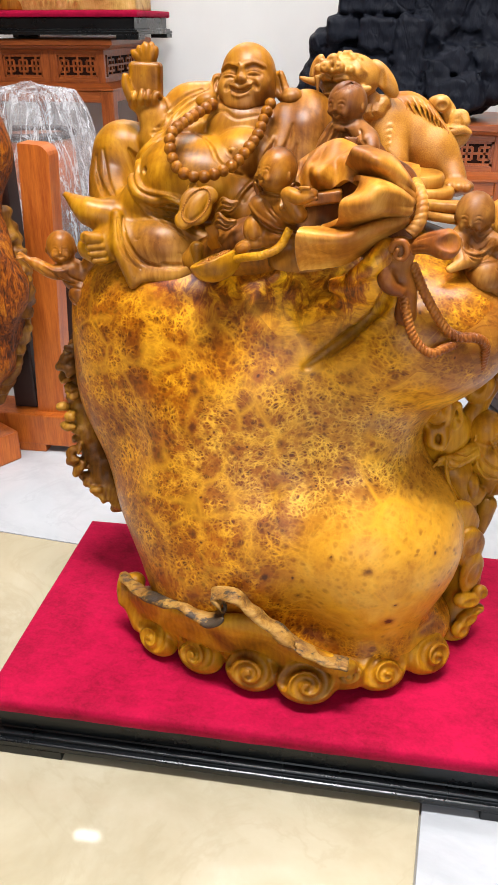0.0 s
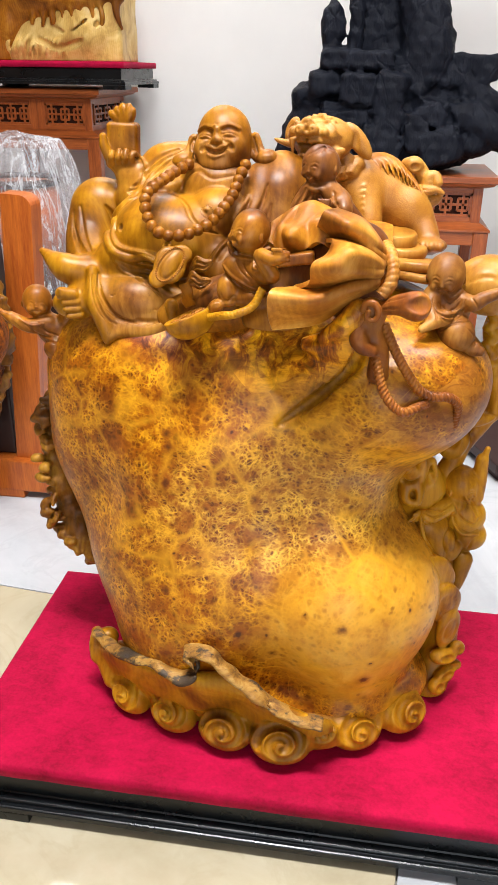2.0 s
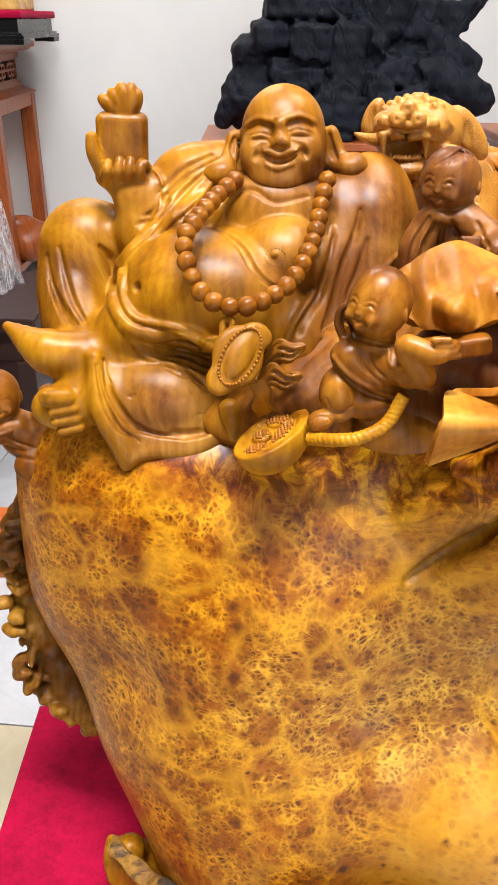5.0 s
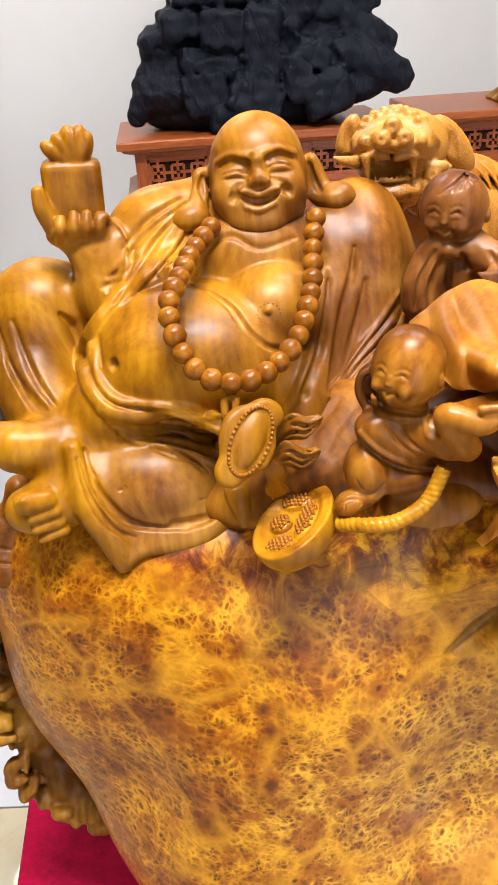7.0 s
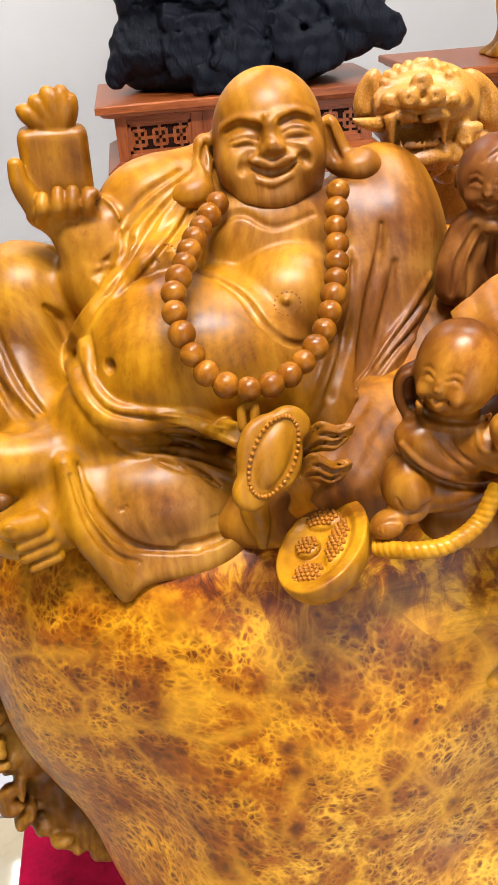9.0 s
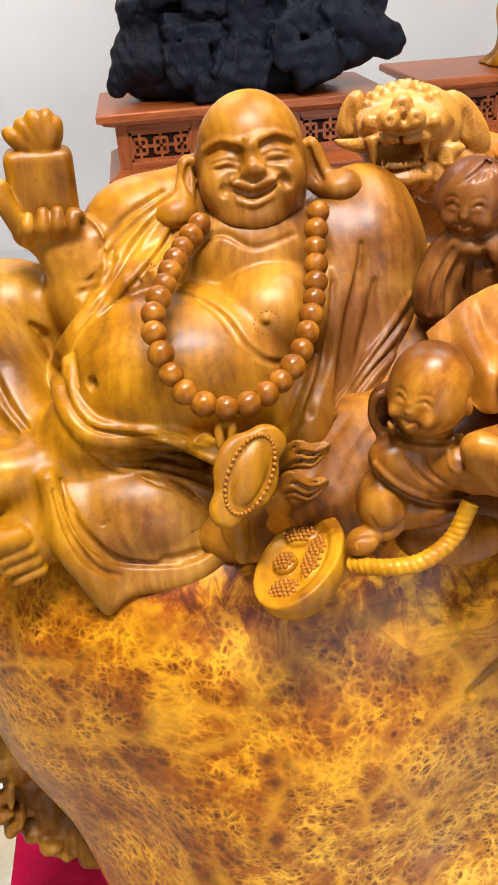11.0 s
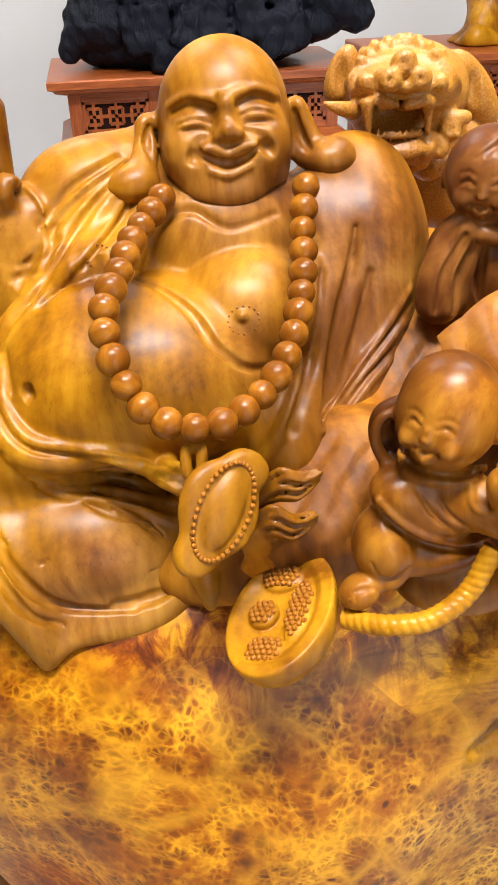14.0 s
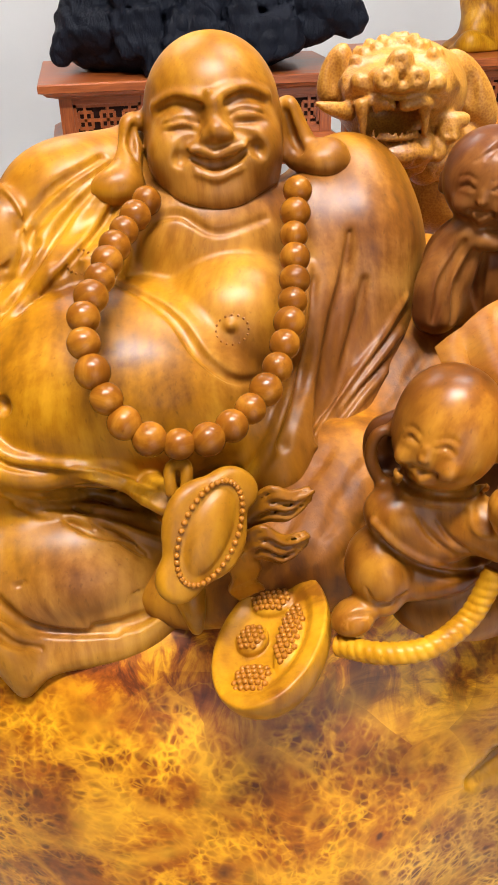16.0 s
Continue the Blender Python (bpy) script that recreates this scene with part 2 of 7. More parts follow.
    out = m.node("Mapping", {"Vector": out, "Rotation": (0.0, radians(49), 0.0)}).outputs[0]
    out = m.node("VectorMath", {0: out, 1: (10.0, 2.0, 48.0)}, operation="MULTIPLY").outputs[0]
    crease_shade = m.ramp(m.node("VectorMath", {0: out}, operation="LENGTH").outputs["Value"], (0.45, 0.85), (1.0, 0.0))
    col = m.mix(m.math("MULTIPLY", crease_shade, m.ramp(streak, (0.30, 1.0), (0.62, 0.45))), col, (0.075, 0.026, 0.003))
    for at, stretch in (((-0.112, 0.984, 0.481), (30.0, 24.0, 34.0)), ((0.015, 1.010, 0.561), (24.0, 20.0, 60.0))):
        col = m.mix(m.math("MULTIPLY", zone(at, stretch, 0.2, 1.0, 0.8), 0.4), col, (0.17, 0.075, 0.060))
    m.set(Base_Color=col, Roughness=m.math("MULTIPLY_ADD", m.noise(16, 3).outputs[0], 0.22, rough), Coat_Weight=0.04, Coat_Roughness=0.24)
    m.b.inputs["Specular IOR Level"].default_value = 0.30
    m.bump(m.math("ADD", m.math("MULTIPLY", fibre, 0.4), m.noise(22, 4).outputs[0]), 0.12, 0.003)
    return m.m


def furniture_wood(name, dark, light, rough=0.33, axis=(8, 8, 0.7)):
    m = Mat(name)
    g = m.noise(7, 6, 0.65, m.scaled(*axis)).outputs[0]
    f = m.noise(40, 4, 0.6, m.scaled(*axis)).outputs[0]
    tone = m.math("MULTIPLY_ADD", f, 0.4, m.math("MULTIPLY", g, 0.62))
    m.set(Base_Color=m.ramp(tone, (0.36, dark), (0.64, light)), Roughness=m.math("MULTIPLY_ADD", g, 0.2, rough - 0.1))
    m.bump(f, 0.08, 0.002)
    return m.m


BURL = burl_wood()
GOLD_WOOD = carved_wood("golden_wood", (0.17, 0.052, 0.002), (0.43, 0.180, 0.005), (0.64, 0.33, 0.018), (0.13, 0.038, 0.004), 0.55)
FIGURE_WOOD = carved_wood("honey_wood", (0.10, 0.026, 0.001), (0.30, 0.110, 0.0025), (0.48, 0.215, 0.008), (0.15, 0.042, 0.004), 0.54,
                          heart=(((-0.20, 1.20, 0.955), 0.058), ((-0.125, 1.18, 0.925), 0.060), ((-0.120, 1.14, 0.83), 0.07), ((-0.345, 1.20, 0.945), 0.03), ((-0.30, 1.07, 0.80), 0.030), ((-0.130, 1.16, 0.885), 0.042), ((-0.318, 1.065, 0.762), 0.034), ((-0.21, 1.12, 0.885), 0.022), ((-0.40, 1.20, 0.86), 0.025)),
                          sap=(((-0.43, 1.17, 0.83), 0.13), ((-0.36, 1.06, 0.76), 0.10), ((-0.27, 1.10, 0.86), 0.065), ((-0.28, 1.06, 0.75), 0.045), ((-0.075, 1.19, 0.87), 0.03)))
BROWN_WOOD = carved_wood("brown_wood", (0.13, 0.036, 0.003), (0.31, 0.104, 0.007), (0.52, 0.23, 0.022), (0.10, 0.022, 0.004), 0.46)
TAN_CHILD = carved_wood("hazel_wood", (0.11, 0.032, 0.005), (0.32, 0.118, 0.014), (0.56, 0.27, 0.05), (0.10, 0.026, 0.010), 0.48, 0.46)
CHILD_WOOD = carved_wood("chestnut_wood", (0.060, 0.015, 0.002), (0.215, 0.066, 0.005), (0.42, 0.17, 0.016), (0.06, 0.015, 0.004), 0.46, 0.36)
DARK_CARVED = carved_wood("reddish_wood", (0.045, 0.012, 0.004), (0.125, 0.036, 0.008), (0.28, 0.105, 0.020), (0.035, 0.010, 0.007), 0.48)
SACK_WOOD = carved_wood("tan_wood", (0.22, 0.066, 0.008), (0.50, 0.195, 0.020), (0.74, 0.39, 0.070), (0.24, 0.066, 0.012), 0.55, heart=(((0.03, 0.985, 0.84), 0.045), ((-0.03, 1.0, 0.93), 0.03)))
CORD_WOOD = carved_wood("cord_wood", (0.10, 0.024, 0.005), (0.27, 0.075, 0.010), (0.46, 0.18, 0.025), (0.09, 0.020, 0.005), 0.50)
BEAD_WOOD = carved_wood("bead_wood", (0.055, 0.014, 0.002), (0.21, 0.064, 0.004), (0.46, 0.19, 0.018), (0.08, 0.018, 0.003), 0.48, 0.30)
GROUND_WOOD = carved_wood("amber_wood", (0.060, 0.015, 0.001), (0.29, 0.092, 0.003), (0.56, 0.225, 0.009), (0.08, 0.020, 0.002), 0.52, 0.62, 6)
PALE_WOOD = carved_wood("pale_wood", (0.20, 0.07, 0.006), (0.38, 0.16, 0.018), (0.50, 0.25, 0.045), (0.20, 0.065, 0.02), 0.55, 0.42, 2)


def stippled_wood():
    """Pale carved wood stippled all over with small tool marks."""
    m = Mat("stippled_wood")
    pits = m.node("TexVoronoi", {"Vector": m.co, "Scale": 620.0, "Randomness": 1.0}).outputs["Distance"]
    big = m.noise(9, 4, 0.6).outputs[0]
    col = m.ramp(m.math("MULTIPLY_ADD", pits, 0.22, m.math("MULTIPLY", big, 0.8)), (0.34, (0.19, 0.060, 0.005)), (0.5, (0.36, 0.140, 0.012)), (0.66, (0.51, 0.24, 0.032)))
    m.set(Base_Color=col, Roughness=m.math("MULTIPLY_ADD", big, 0.2, 0.36))
    m.bump(m.math("ADD", m.math("MULTIPLY", pits, 0.6), m.noise(90, 3).outputs[0]), 0.26, 0.0016)
    return m.m


LION_WOOD = stippled_wood()
BARK = carved_wood("bark_edge", (0.05, 0.016, 0.003), (0.18, 0.065, 0.006), (0.40, 0.19, 0.018), (0.03, 0.010, 0.004), 0.50, 0.5, 4)


def streaked_edge():
    """Raw pale edge of the wood with torn dark bark."""
    m = Mat("streaked_edge")
    grain = m.noise(50, 6, 0.65, m.scaled(0.5, 1, 1.6), 0.6).outputs[0]
    torn = m.noise(20, 6, 0.7, m.scaled(0.7, 1.3, 1.3)).outputs[0]
    col = m.ramp(grain, (0.34, (0.11, 0.04, 0.005)), (0.5, (0.32, 0.15, 0.02)), (0.66, (0.46, 0.26, 0.06)))
    col = m.mix(m.ramp(torn, (0.50, 0.0), (0.56, 0.9)), col, (0.018, 0.013, 0.010))
    m.set(Base_Color=col, Roughness=0.6)
    m.bump(m.math("ADD", grain, m.math("MULTIPLY", torn, 1.5)), 0.5, 0.006)
    return m.m


STREAKED = streaked_edge()
def black_wood():
    """Matt blue-black wood, split and hatched along the grain."""
    m = Mat("black_wood")
    n = m.noise(14, 6, 0.65).outputs[0]
    hatch = m.noise(70, 5, 0.7, m.scaled(1, 1, 0.25)).outputs[0]
    split = m.node("TexVoronoi", {"Vector": m.scaled(1, 1, 0.6, m.node("VectorMath", {0: m.co, 1: m.node("VectorMath", {0: m.noise(6, 3).outputs["Color"], "Scale": 0.12}, operation="SCALE").outputs[0]}, operation="ADD").outputs[0]), "Scale": 11.0}, feature="DISTANCE_TO_EDGE").outputs["Distance"]
    m.set(Base_Color=m.ramp(n, (0.3, (0.003, 0.004, 0.008)), (0.7, (0.011, 0.013, 0.021))), Roughness=m.math("MULTIPLY_ADD", n, 0.4, 0.35))
    m.b.inputs["Specular IOR Level"].default_value = 0.16
    m.bump(m.math("ADD", m.math("MULTIPLY", m.ramp(split, (0.0, 0.0), (0.07, 1.0)), 0.25), m.math("MULTIPLY", hatch, 0.9)), 0.6, 0.016)
    return m.m


BLACK_CARVING = black_wood()
LACQUER = plain("black_lacquer", (0.004, 0.005, 0.006), 0.28, 0, 0.3, 10, 0.03)
LACQUER.node_tree.nodes["Principled BSDF"].inputs["Specular IOR Level"].default_value = 0.35
TABLE_WOOD = furniture_wood("table_wood", (0.18, 0.036, 0.008), (0.42, 0.105, 0.022))
TABLE_WOOD_X = furniture_wood("table_wood_long", (0.18, 0.036, 0.008), (0.43, 0.110, 0.023), axis=(0.7, 8, 8))
POST_WOOD = furniture_wood("post_wood", (0.30, 0.055, 0.008), (0.56, 0.15, 0.02))
# near-black backing: the shade in fretwork openings as a colour
FRIEZE_SHADE = plain("frieze_shade", (0.022, 0.007, 0.004), 0.8)
FRIEZE_SHADE.node_tree.nodes["Principled BSDF"].inputs["Specular IOR Level"].default_value = 0.1
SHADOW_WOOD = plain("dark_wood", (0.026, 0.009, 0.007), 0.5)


def slab_wood():
    """Dark red-brown burl with fine orange flecks and deep pores."""
    m = Mat("slab_burl")
    n = m.noise(70, 7, 0.78, m.scaled(1.5, 1.5, 0.45), 0.9).outputs[0]
    big = m.noise(7, 4, 0.6).outputs[0]
    col = m.ramp(m.math("MULTIPLY_ADD", big, 0.35, m.math("MULTIPLY", n, 0.68)), (0.43, (0.014, 0.003, 0.0006)), (0.50, (0.105, 0.019, 0.0009)), (0.57, (0.32, 0.078, 0.003)), (0.66, (0.60, 0.24, 0.014)))
    m.set(Base_Color=col, Roughness=m.math("MULTIPLY_ADD", n, 0.3, 0.35))
    m.b.inputs["Specular IOR Level"].default_value = 0.22
    m.bump(n, 0.6, 0.008)
    return m.m


def velvet():
    m = Mat("red_velvet")
    n = m.noise(9, 5, 0.6).outputs[0]
    f = m.noise(220, 3).outputs[0]
    nap = m.noise(60, 4, 0.65, m.scaled(0.6, 1.0, 1.0), 0.8).outputs[0]
    m.set(Base_Color=m.ramp(m.math("MULTIPLY_ADD", f, 0.22, m.math("MULTIPLY_ADD", nap, 0.33, m.math("MULTIPLY", n, 0.45))), (0.36, (0.225, 0.001, 0.019)), (0.60, (0.45, 0.002, 0.044))), Roughness=0.85, Sheen_Weight=0.10, Sheen_Roughness=0.4)
    m.set(Sheen_Tint=(1.0, 0.25, 0.4, 1))
    m.b.inputs["Specular IOR Level"].default_value = 0.15
    m.bump(f, 0.25, 0.0015)
    return m.m


def marble(name, lo, mid, hi):
    m = Mat(name)
    info = m.node("ObjectInfo").outputs["Random"]
    v = m.node("VectorMath", {0: m.co, 1: m.node("CombineXYZ", {0: m.math("MULTIPLY", info, 9.0), 1: info}).outputs[0]}, operation="ADD").outputs[0]
    n = m.noise(3.2, 8, 0.62, v, 0.8).outputs[0]
    veins = m.ramp(m.math("ABSOLUTE", m.math("SUBTRACT", m.noise(4, 6, 0.6, v, 1.2).outputs[0], 0.5)), (0.0, 0.3), (0.03, 0.0))
    col = m.mix(veins, m.ramp(n, (0.3, lo), (0.5, mid), (0.72, hi)), lo)
    m.set(Base_Color=col, Roughness=m.math("MULTIPLY_ADD", n, 0.05, 0.02))
    m.bump(m.noise(3, 2).outputs[0], 0.02, 0.004)
    return m.m


VELVET = velvet()
CREAM_TILE = marble("cream_tile", (0.375, 0.318, 0.205), (0.44, 0.382, 0.262), (0.495, 0.44, 0.32))
GREY_TILE = marble("pale_grey_tile", (0.38, 0.39, 0.405), (0.455, 0.465, 0.48), (0.52, 0.53, 0.545))
GROUT = plain("grout", (0.35, 0.32, 0.27), 0.8)
# invented brown for walls out of view, chosen to lower the fill light
UNSEEN_WALL_BROWN = furniture_wood("unseen_wall_brown", (0.10, 0.04, 0.02), (0.24, 0.11, 0.05), 0.45)
WALL_PAINT = plain("wall_paint", (0.73, 0.72, 0.70), 0.7, 0, 0.03, 3, 0.05)
CEILING_PAINT = plain("ceiling_paint", (0.8, 0.8, 0.79), 0.8, 0, 0.02, 3, 0.03)


def film_wrap():
    m = Mat("plastic_film")
    wrinkle = m.noise(20, 7, 0.7, m.scaled(1, 1, 0.25), 0.5).outputs[0]
    crease = m.ramp(m.math("ABSOLUTE", m.math("SUBTRACT", wrinkle, 0.5)), (0.0, 0.8), (0.03, 0.30), (0.14, 0.10))
    m.set(Base_Color=(0.82, 0.83, 0.86, 1), Roughness=0.16, Alpha=crease)
    m.b.inputs["Specular IOR Level"].default_value = 1.0
    m.bump(wrinkle, 0.9, 0.03)
    return m.m


FILM = film_wrap()
LAMP_GLOW = Mat("lamp_diffuser").set(Emission_Color=(1, 0.97, 0.92, 1), Emission_Strength=6.0).m


# ---- building helpers ----
def finish(ob, material, parent=None, label="", smooth=True):
    if material:
        ob.data.materials.append(material)
    if parent:
        ob.parent = parent
        ob.matrix_parent_inverse = parent.matrix_world.inverted()
    if label:
        ob["label"] = label
    if smooth:
        ob.data.polygons.foreach_set("use_smooth", [True] * len(ob.data.polygons))
    return ob


def part(name, bm, material, parent=None, label="", smooth=False):
    me = bpy.data.meshes.new(name)
    bm.to_mesh(me)
    bm.free()
    return finish(new(name, me), material, parent, label, smooth)


def thing(name, label, category, at=(0, 0, 0), group="", kind=""):
    ob = new(name)
    ob.matrix_world = pose(*at)
    return tagged(ob, label, category, group, kind)


def boxed(bm, lo, hi, bevel=0.0, m=None):
    """A bevelled box between two corners, added to bm."""
    made = bmesh.ops.create_cube(bm, size=1.0)["verts"]
    c = (Vector(lo) + Vector(hi)) / 2
    s = Vector(hi) - Vector(lo)
    bmesh.ops.transform(bm, verts=made, matrix=(m or Matrix()) @ Matrix.Translation(c) @ Matrix.Diagonal((*s, 1)))
    if bevel:
        edges = list({e for v in made for e in v.link_edges})
        bmesh.ops.bevel(bm, geom=edges, offset=bevel, segments=2, affect="EDGES", profile=0.6)
    return bm


def box(lo, hi, bevel=0.003, m=None):
    return boxed(bmesh.new(), lo, hi, bevel, m)


def lathe_box(profile, hx, hy, cx=0, cy=0):
    """A rectangular moulding: profile rows of (inset, z) swept round a rectangle, closed above and below."""
    bm = bmesh.new()
    rings = []
    for inset, z in profile:
        a, b = hx - inset, hy - inset
        rings.append([bm.verts.new((cx + sx * a, cy + sy * b, z)) for sx, sy in ((-1, -1), (1, -1), (1, 1), (-1, 1))])
    for lo, hi in zip(rings, rings[1:]):
        for i in range(4):
            bm.faces.new((lo[i], lo[(i + 1) % 4], hi[(i + 1) % 4], hi[i]))
    bm.faces.new(rings[0][::-1])
    bm.faces.new(rings[-1])
    return bm


def spline(points, n=12):
    """Points along a smooth curve through the given ones."""
    p = np.array(points, float)
    p = np.vstack((2 * p[0] - p[1], p, 2 * p[-1] - p[-2]))
    out = []
    for i in range(1, len(p) - 2):
        for t in np.linspace(0, 1, n, endpoint=False):
            a, b, c, d = p[i - 1:i + 3]
            out.append(0.5 * (2 * b + (c - a) * t + (2 * a - 5 * b + 4 * c - d) * t * t + (3 * b - a - 3 * c + d) * t ** 3))
    return np.array(out + [p[-2]])


FRONT = (-0.277, 0.631, 1.119)


class Clay:
    """A block of clay: a field of distances on a grid, to which smooth forms are added and from which they are cut."""

    def __init__(self, lo, hi, cell):
        self.lo, self.cell = np.array(lo, float), cell
        self.n = np.ceil((np.array(hi) - self.lo) / cell).astype(int) + 1
        self.d = np.full(self.n, 1.0, np.float32)

    def _part(self, lo, hi, pad):
        a = np.clip(np.floor((np.array(lo) - pad - self.lo) / self.cell).astype(int), 0, self.n)
        b = np.clip(np.ceil((np.array(hi) + pad - self.lo) / self.cell).astype(int) + 1, 0, self.n)
        if np.any(b <= a):
            return None, None
        ax = [((np.arange(a[i], b[i])) * self.cell + self.lo[i]).astype(np.float32) for i in range(3)]
        return (slice(a[0], b[0]), slice(a[1], b[1]), slice(a[2], b[2])), np.meshgrid(*ax, indexing="ij")

    def _blend(self, s, new_d, k, cut):
        old = self.d[s]
        if cut:
            h = np.clip(0.5 - 0.5 * (old + new_d) / k, 0, 1)
            self.d[s] = old * (1 - h) - new_d * h + k * h * (1 - h)
        else:
            h = np.clip(0.5 + 0.5 * (old - new_d) / k, 0, 1)
            self.d[s] = old * (1 - h) + new_d * h - k * h * (1 - h)

    def ball(self, c, r, k=0.004, rot=None, cut=False):
        """An ellipsoid of radii r."""
        r = np.array((r, r, r) if isinstance(r, (int, float)) else r, float)
        big = r.max() if rot else r
        s, g = self._part(np.array(c) - big, np.array(c) + big, k + 3 * self.cell)
        if s is None:
            return self
        p = [g[i] - c[i] for i in range(3)]
        if rot:
            m = np.array(Euler([radians(a) for a in rot]).to_matrix()).T
            p = [m[i, 0] * p[0] + m[i, 1] * p[1] + m[i, 2] * p[2] for i in range(3)]
        k0 = np.sqrt(sum((p[i] / r[i]) ** 2 for i in range(3)))
        k1 = np.sqrt(sum((p[i] / r[i] ** 2) ** 2 for i in range(3))) + 1e-6
        self._blend(s, k0 * (k0 - 1) / k1, k, cut)
        return self

    def block(self, c, half, soft=0.003, k=0.003, rot=None, cut=False):
        """A box with rounded edges."""
        big = float(np.linalg.norm(half)) if rot else np.array(half)
        s, g = self._part(np.array(c) - big, np.array(c) + big, k + 3 * self.cell)
        if s is None:
            return self
        p = [g[i] - c[i] for i in range(3)]
        if rot:
            m = np.array(Euler([radians(a) for a in rot]).to_matrix()).T
            p = [m[i, 0] * p[0] + m[i, 1] * p[1] + m[i, 2] * p[2] for i in range(3)]
        q = [np.abs(p[i]) - half[i] + soft for i in range(3)]
        out = np.sqrt(sum(np.maximum(a, 0) ** 2 for a in q)) + np.minimum(np.maximum(q[0], np.maximum(q[1], q[2])), 0) - soft
        self._blend(s, out, k, cut)
        return self

    def rod(self, points, r0, r1=None, k=0.003, cut=False, n=5, mid=None, dense=False):
        """A round rod along a smooth curve, from radius r0 (through mid) to r1."""
        r1 = r0 if r1 is None else r1
        p = spline(points, n) if len(points) > 2 and not dense else np.array(points, float)
        t = np.linspace(0, 1, len(p))
        rad = r0 + (r1 - r0) * t if mid is None else np.interp(t, (0, 0.5, 1), (r0, mid, r1))
        big = rad.max()
        s, g = self._part(p.min(0) - big, p.max(0) + big, k + 3 * self.cell)
        if s is None:
            return self
        best = np.full(g[0].shape, 9.0, np.float32)
        for a, b, ra, rb in zip(p, p[1:], rad, rad[1:]):
            ab = b - a
            q = [g[i] - a[i] for i in range(3)]
            h = np.clip((q[0] * ab[0] + q[1] * ab[1] + q[2] * ab[2]) / max(float(ab @ ab), 1e-9), 0, 1)
            d = np.sqrt(sum((q[i] - ab[i] * h) ** 2 for i in range(3))) - (ra + (rb - ra) * h)
            np.minimum(best, d, out=best)
        self._blend(s, best, k, cut)
        return self

    def on(self, p, eye):
        """The point where the line from eye through p first meets the clay."""
        p, eye = np.array(p, float), np.array(eye, float)
        way = (p - eye) / np.linalg.norm(p - eye)
        t = np.arange(-0.09, 0.09, self.cell * 0.4)
        g = ((p + t[:, None] * way) - self.lo) / self.cell
        ok = np.all((g >= 0) & (g < self.n - 1), axis=1)
        i = np.clip(np.floor(g).astype(int), 0, self.n - 2)
        f = np.clip(g - i, 0, 1)
        d = np.zeros(len(t))
        for a in (0, 1):
            for b in (0, 1):
                for c in (0, 1):
                    w = np.where(a, f[:, 0], 1 - f[:, 0]) * np.where(b, f[:, 1], 1 - f[:, 1]) * np.where(c, f[:, 2], 1 - f[:, 2])
                    d += w * self.d[i[:, 0] + a, i[:, 1] + b, i[:, 2] + c]
        hit = np.nonzero(ok & (d < 0))[0]
        return p + way * t[hit[0]] if len(hit) else p

    def line(self, points, r, k=0.003, cut=True, eye=None, r1=None, sunk=0.35, n=7):
        """A groove (or a ridge) that follows the surface along a smooth curve."""
        eye = np.array(eye or FRONT, float)
        p = spline(points, n) if len(points) > 2 else np.linspace(points[0], points[1], 10)
        p = np.array([self.on(q, eye) for q in p])
        p[1:-1] = (p[:-2] + 2 * p[1:-1] + p[2:]) / 4
        way = p - eye
        way /= np.linalg.norm(way, axis=1)[:, None]
        big = r if r1 is None else max(r, r1)
        return self.rod(list(p + way * (big * sunk * (1 if cut else -1))), r * 0.4 if r1 is None else r, r * 0.4 if r1 is None else r1, k, cut, mid=r if r1 is None else None, dense=True)

    def dot(self, p, r, k=0.002, cut=False, eye=None, sunk=0.0):
        """A small ball set on the surface."""
        eye = np.array(eye or FRONT, float)
        q = self.on(p, eye)
        big = r if isinstance(r, (int, float)) else max(r)
        q = q + (q - eye) / np.linalg.norm(q - eye) * big * sunk
        return self.ball(tuple(q), r, k, None, cut)

    def rough(self, amount, scale, seed=0):
        """Uneven surface: sums of waves in many directions."""
        rng = np.random.RandomState(seed)
        ax = [np.arange(self.n[i]) * self.cell + self.lo[i] for i in range(3)]
        g = np.meshgrid(*ax, indexing="ij", sparse=True)
        for _ in range(7):
            v = rng.normal(size=3)
            v *= scale * rng.uniform(0.6, 1.7) / np.linalg.norm(v)
            self.d += (amount / 2.6 * np.sin(v[0] * g[0] + v[1] * g[1] + v[2] * g[2] + rng.uniform(0, 6.3))).astype(np.float32)
        return self

    def skin(self):
        """The surface as vertices and quads."""
        d, n = self.d, self.n
        ins = d < 0
        corner = [(i, j, k) for i in (0, 1) for j in (0, 1) for k in (0, 1)]
        cut = lambda a, c: a[c[0]:n[0] - 1 + c[0], c[1]:n[1] - 1 + c[1], c[2]:n[2] - 1 + c[2]]
        count = sum(cut(ins, c).astype(np.int8) for c in corner)
        cells = np.argwhere((count > 0) & (count < 8))
        index = np.full(n - 1, -1, np.int64)
        index[tuple(cells.T)] = np.arange(len(cells))
        total, hits = np.zeros((len(cells), 3)), np.zeros(len(cells))
        for a in corner:
            for axis in range(3):
                if a[axis]:
                    continue
                b = list(a)
                b[axis] = 1
                da = d[tuple((cells + a).T)].astype(float)
                db = d[tuple((cells + b).T)].astype(float)
                on = (da < 0) != (db < 0)
                t = np.where(on, da / np.where(on, da - db, 1), 0)
                at = np.array(a, float) + np.zeros((len(cells), 3))
                at[:, axis] += t
                total[on] += at[on]
                hits += on
        verts = (cells + total / hits[:, None]) * self.cell + self.lo
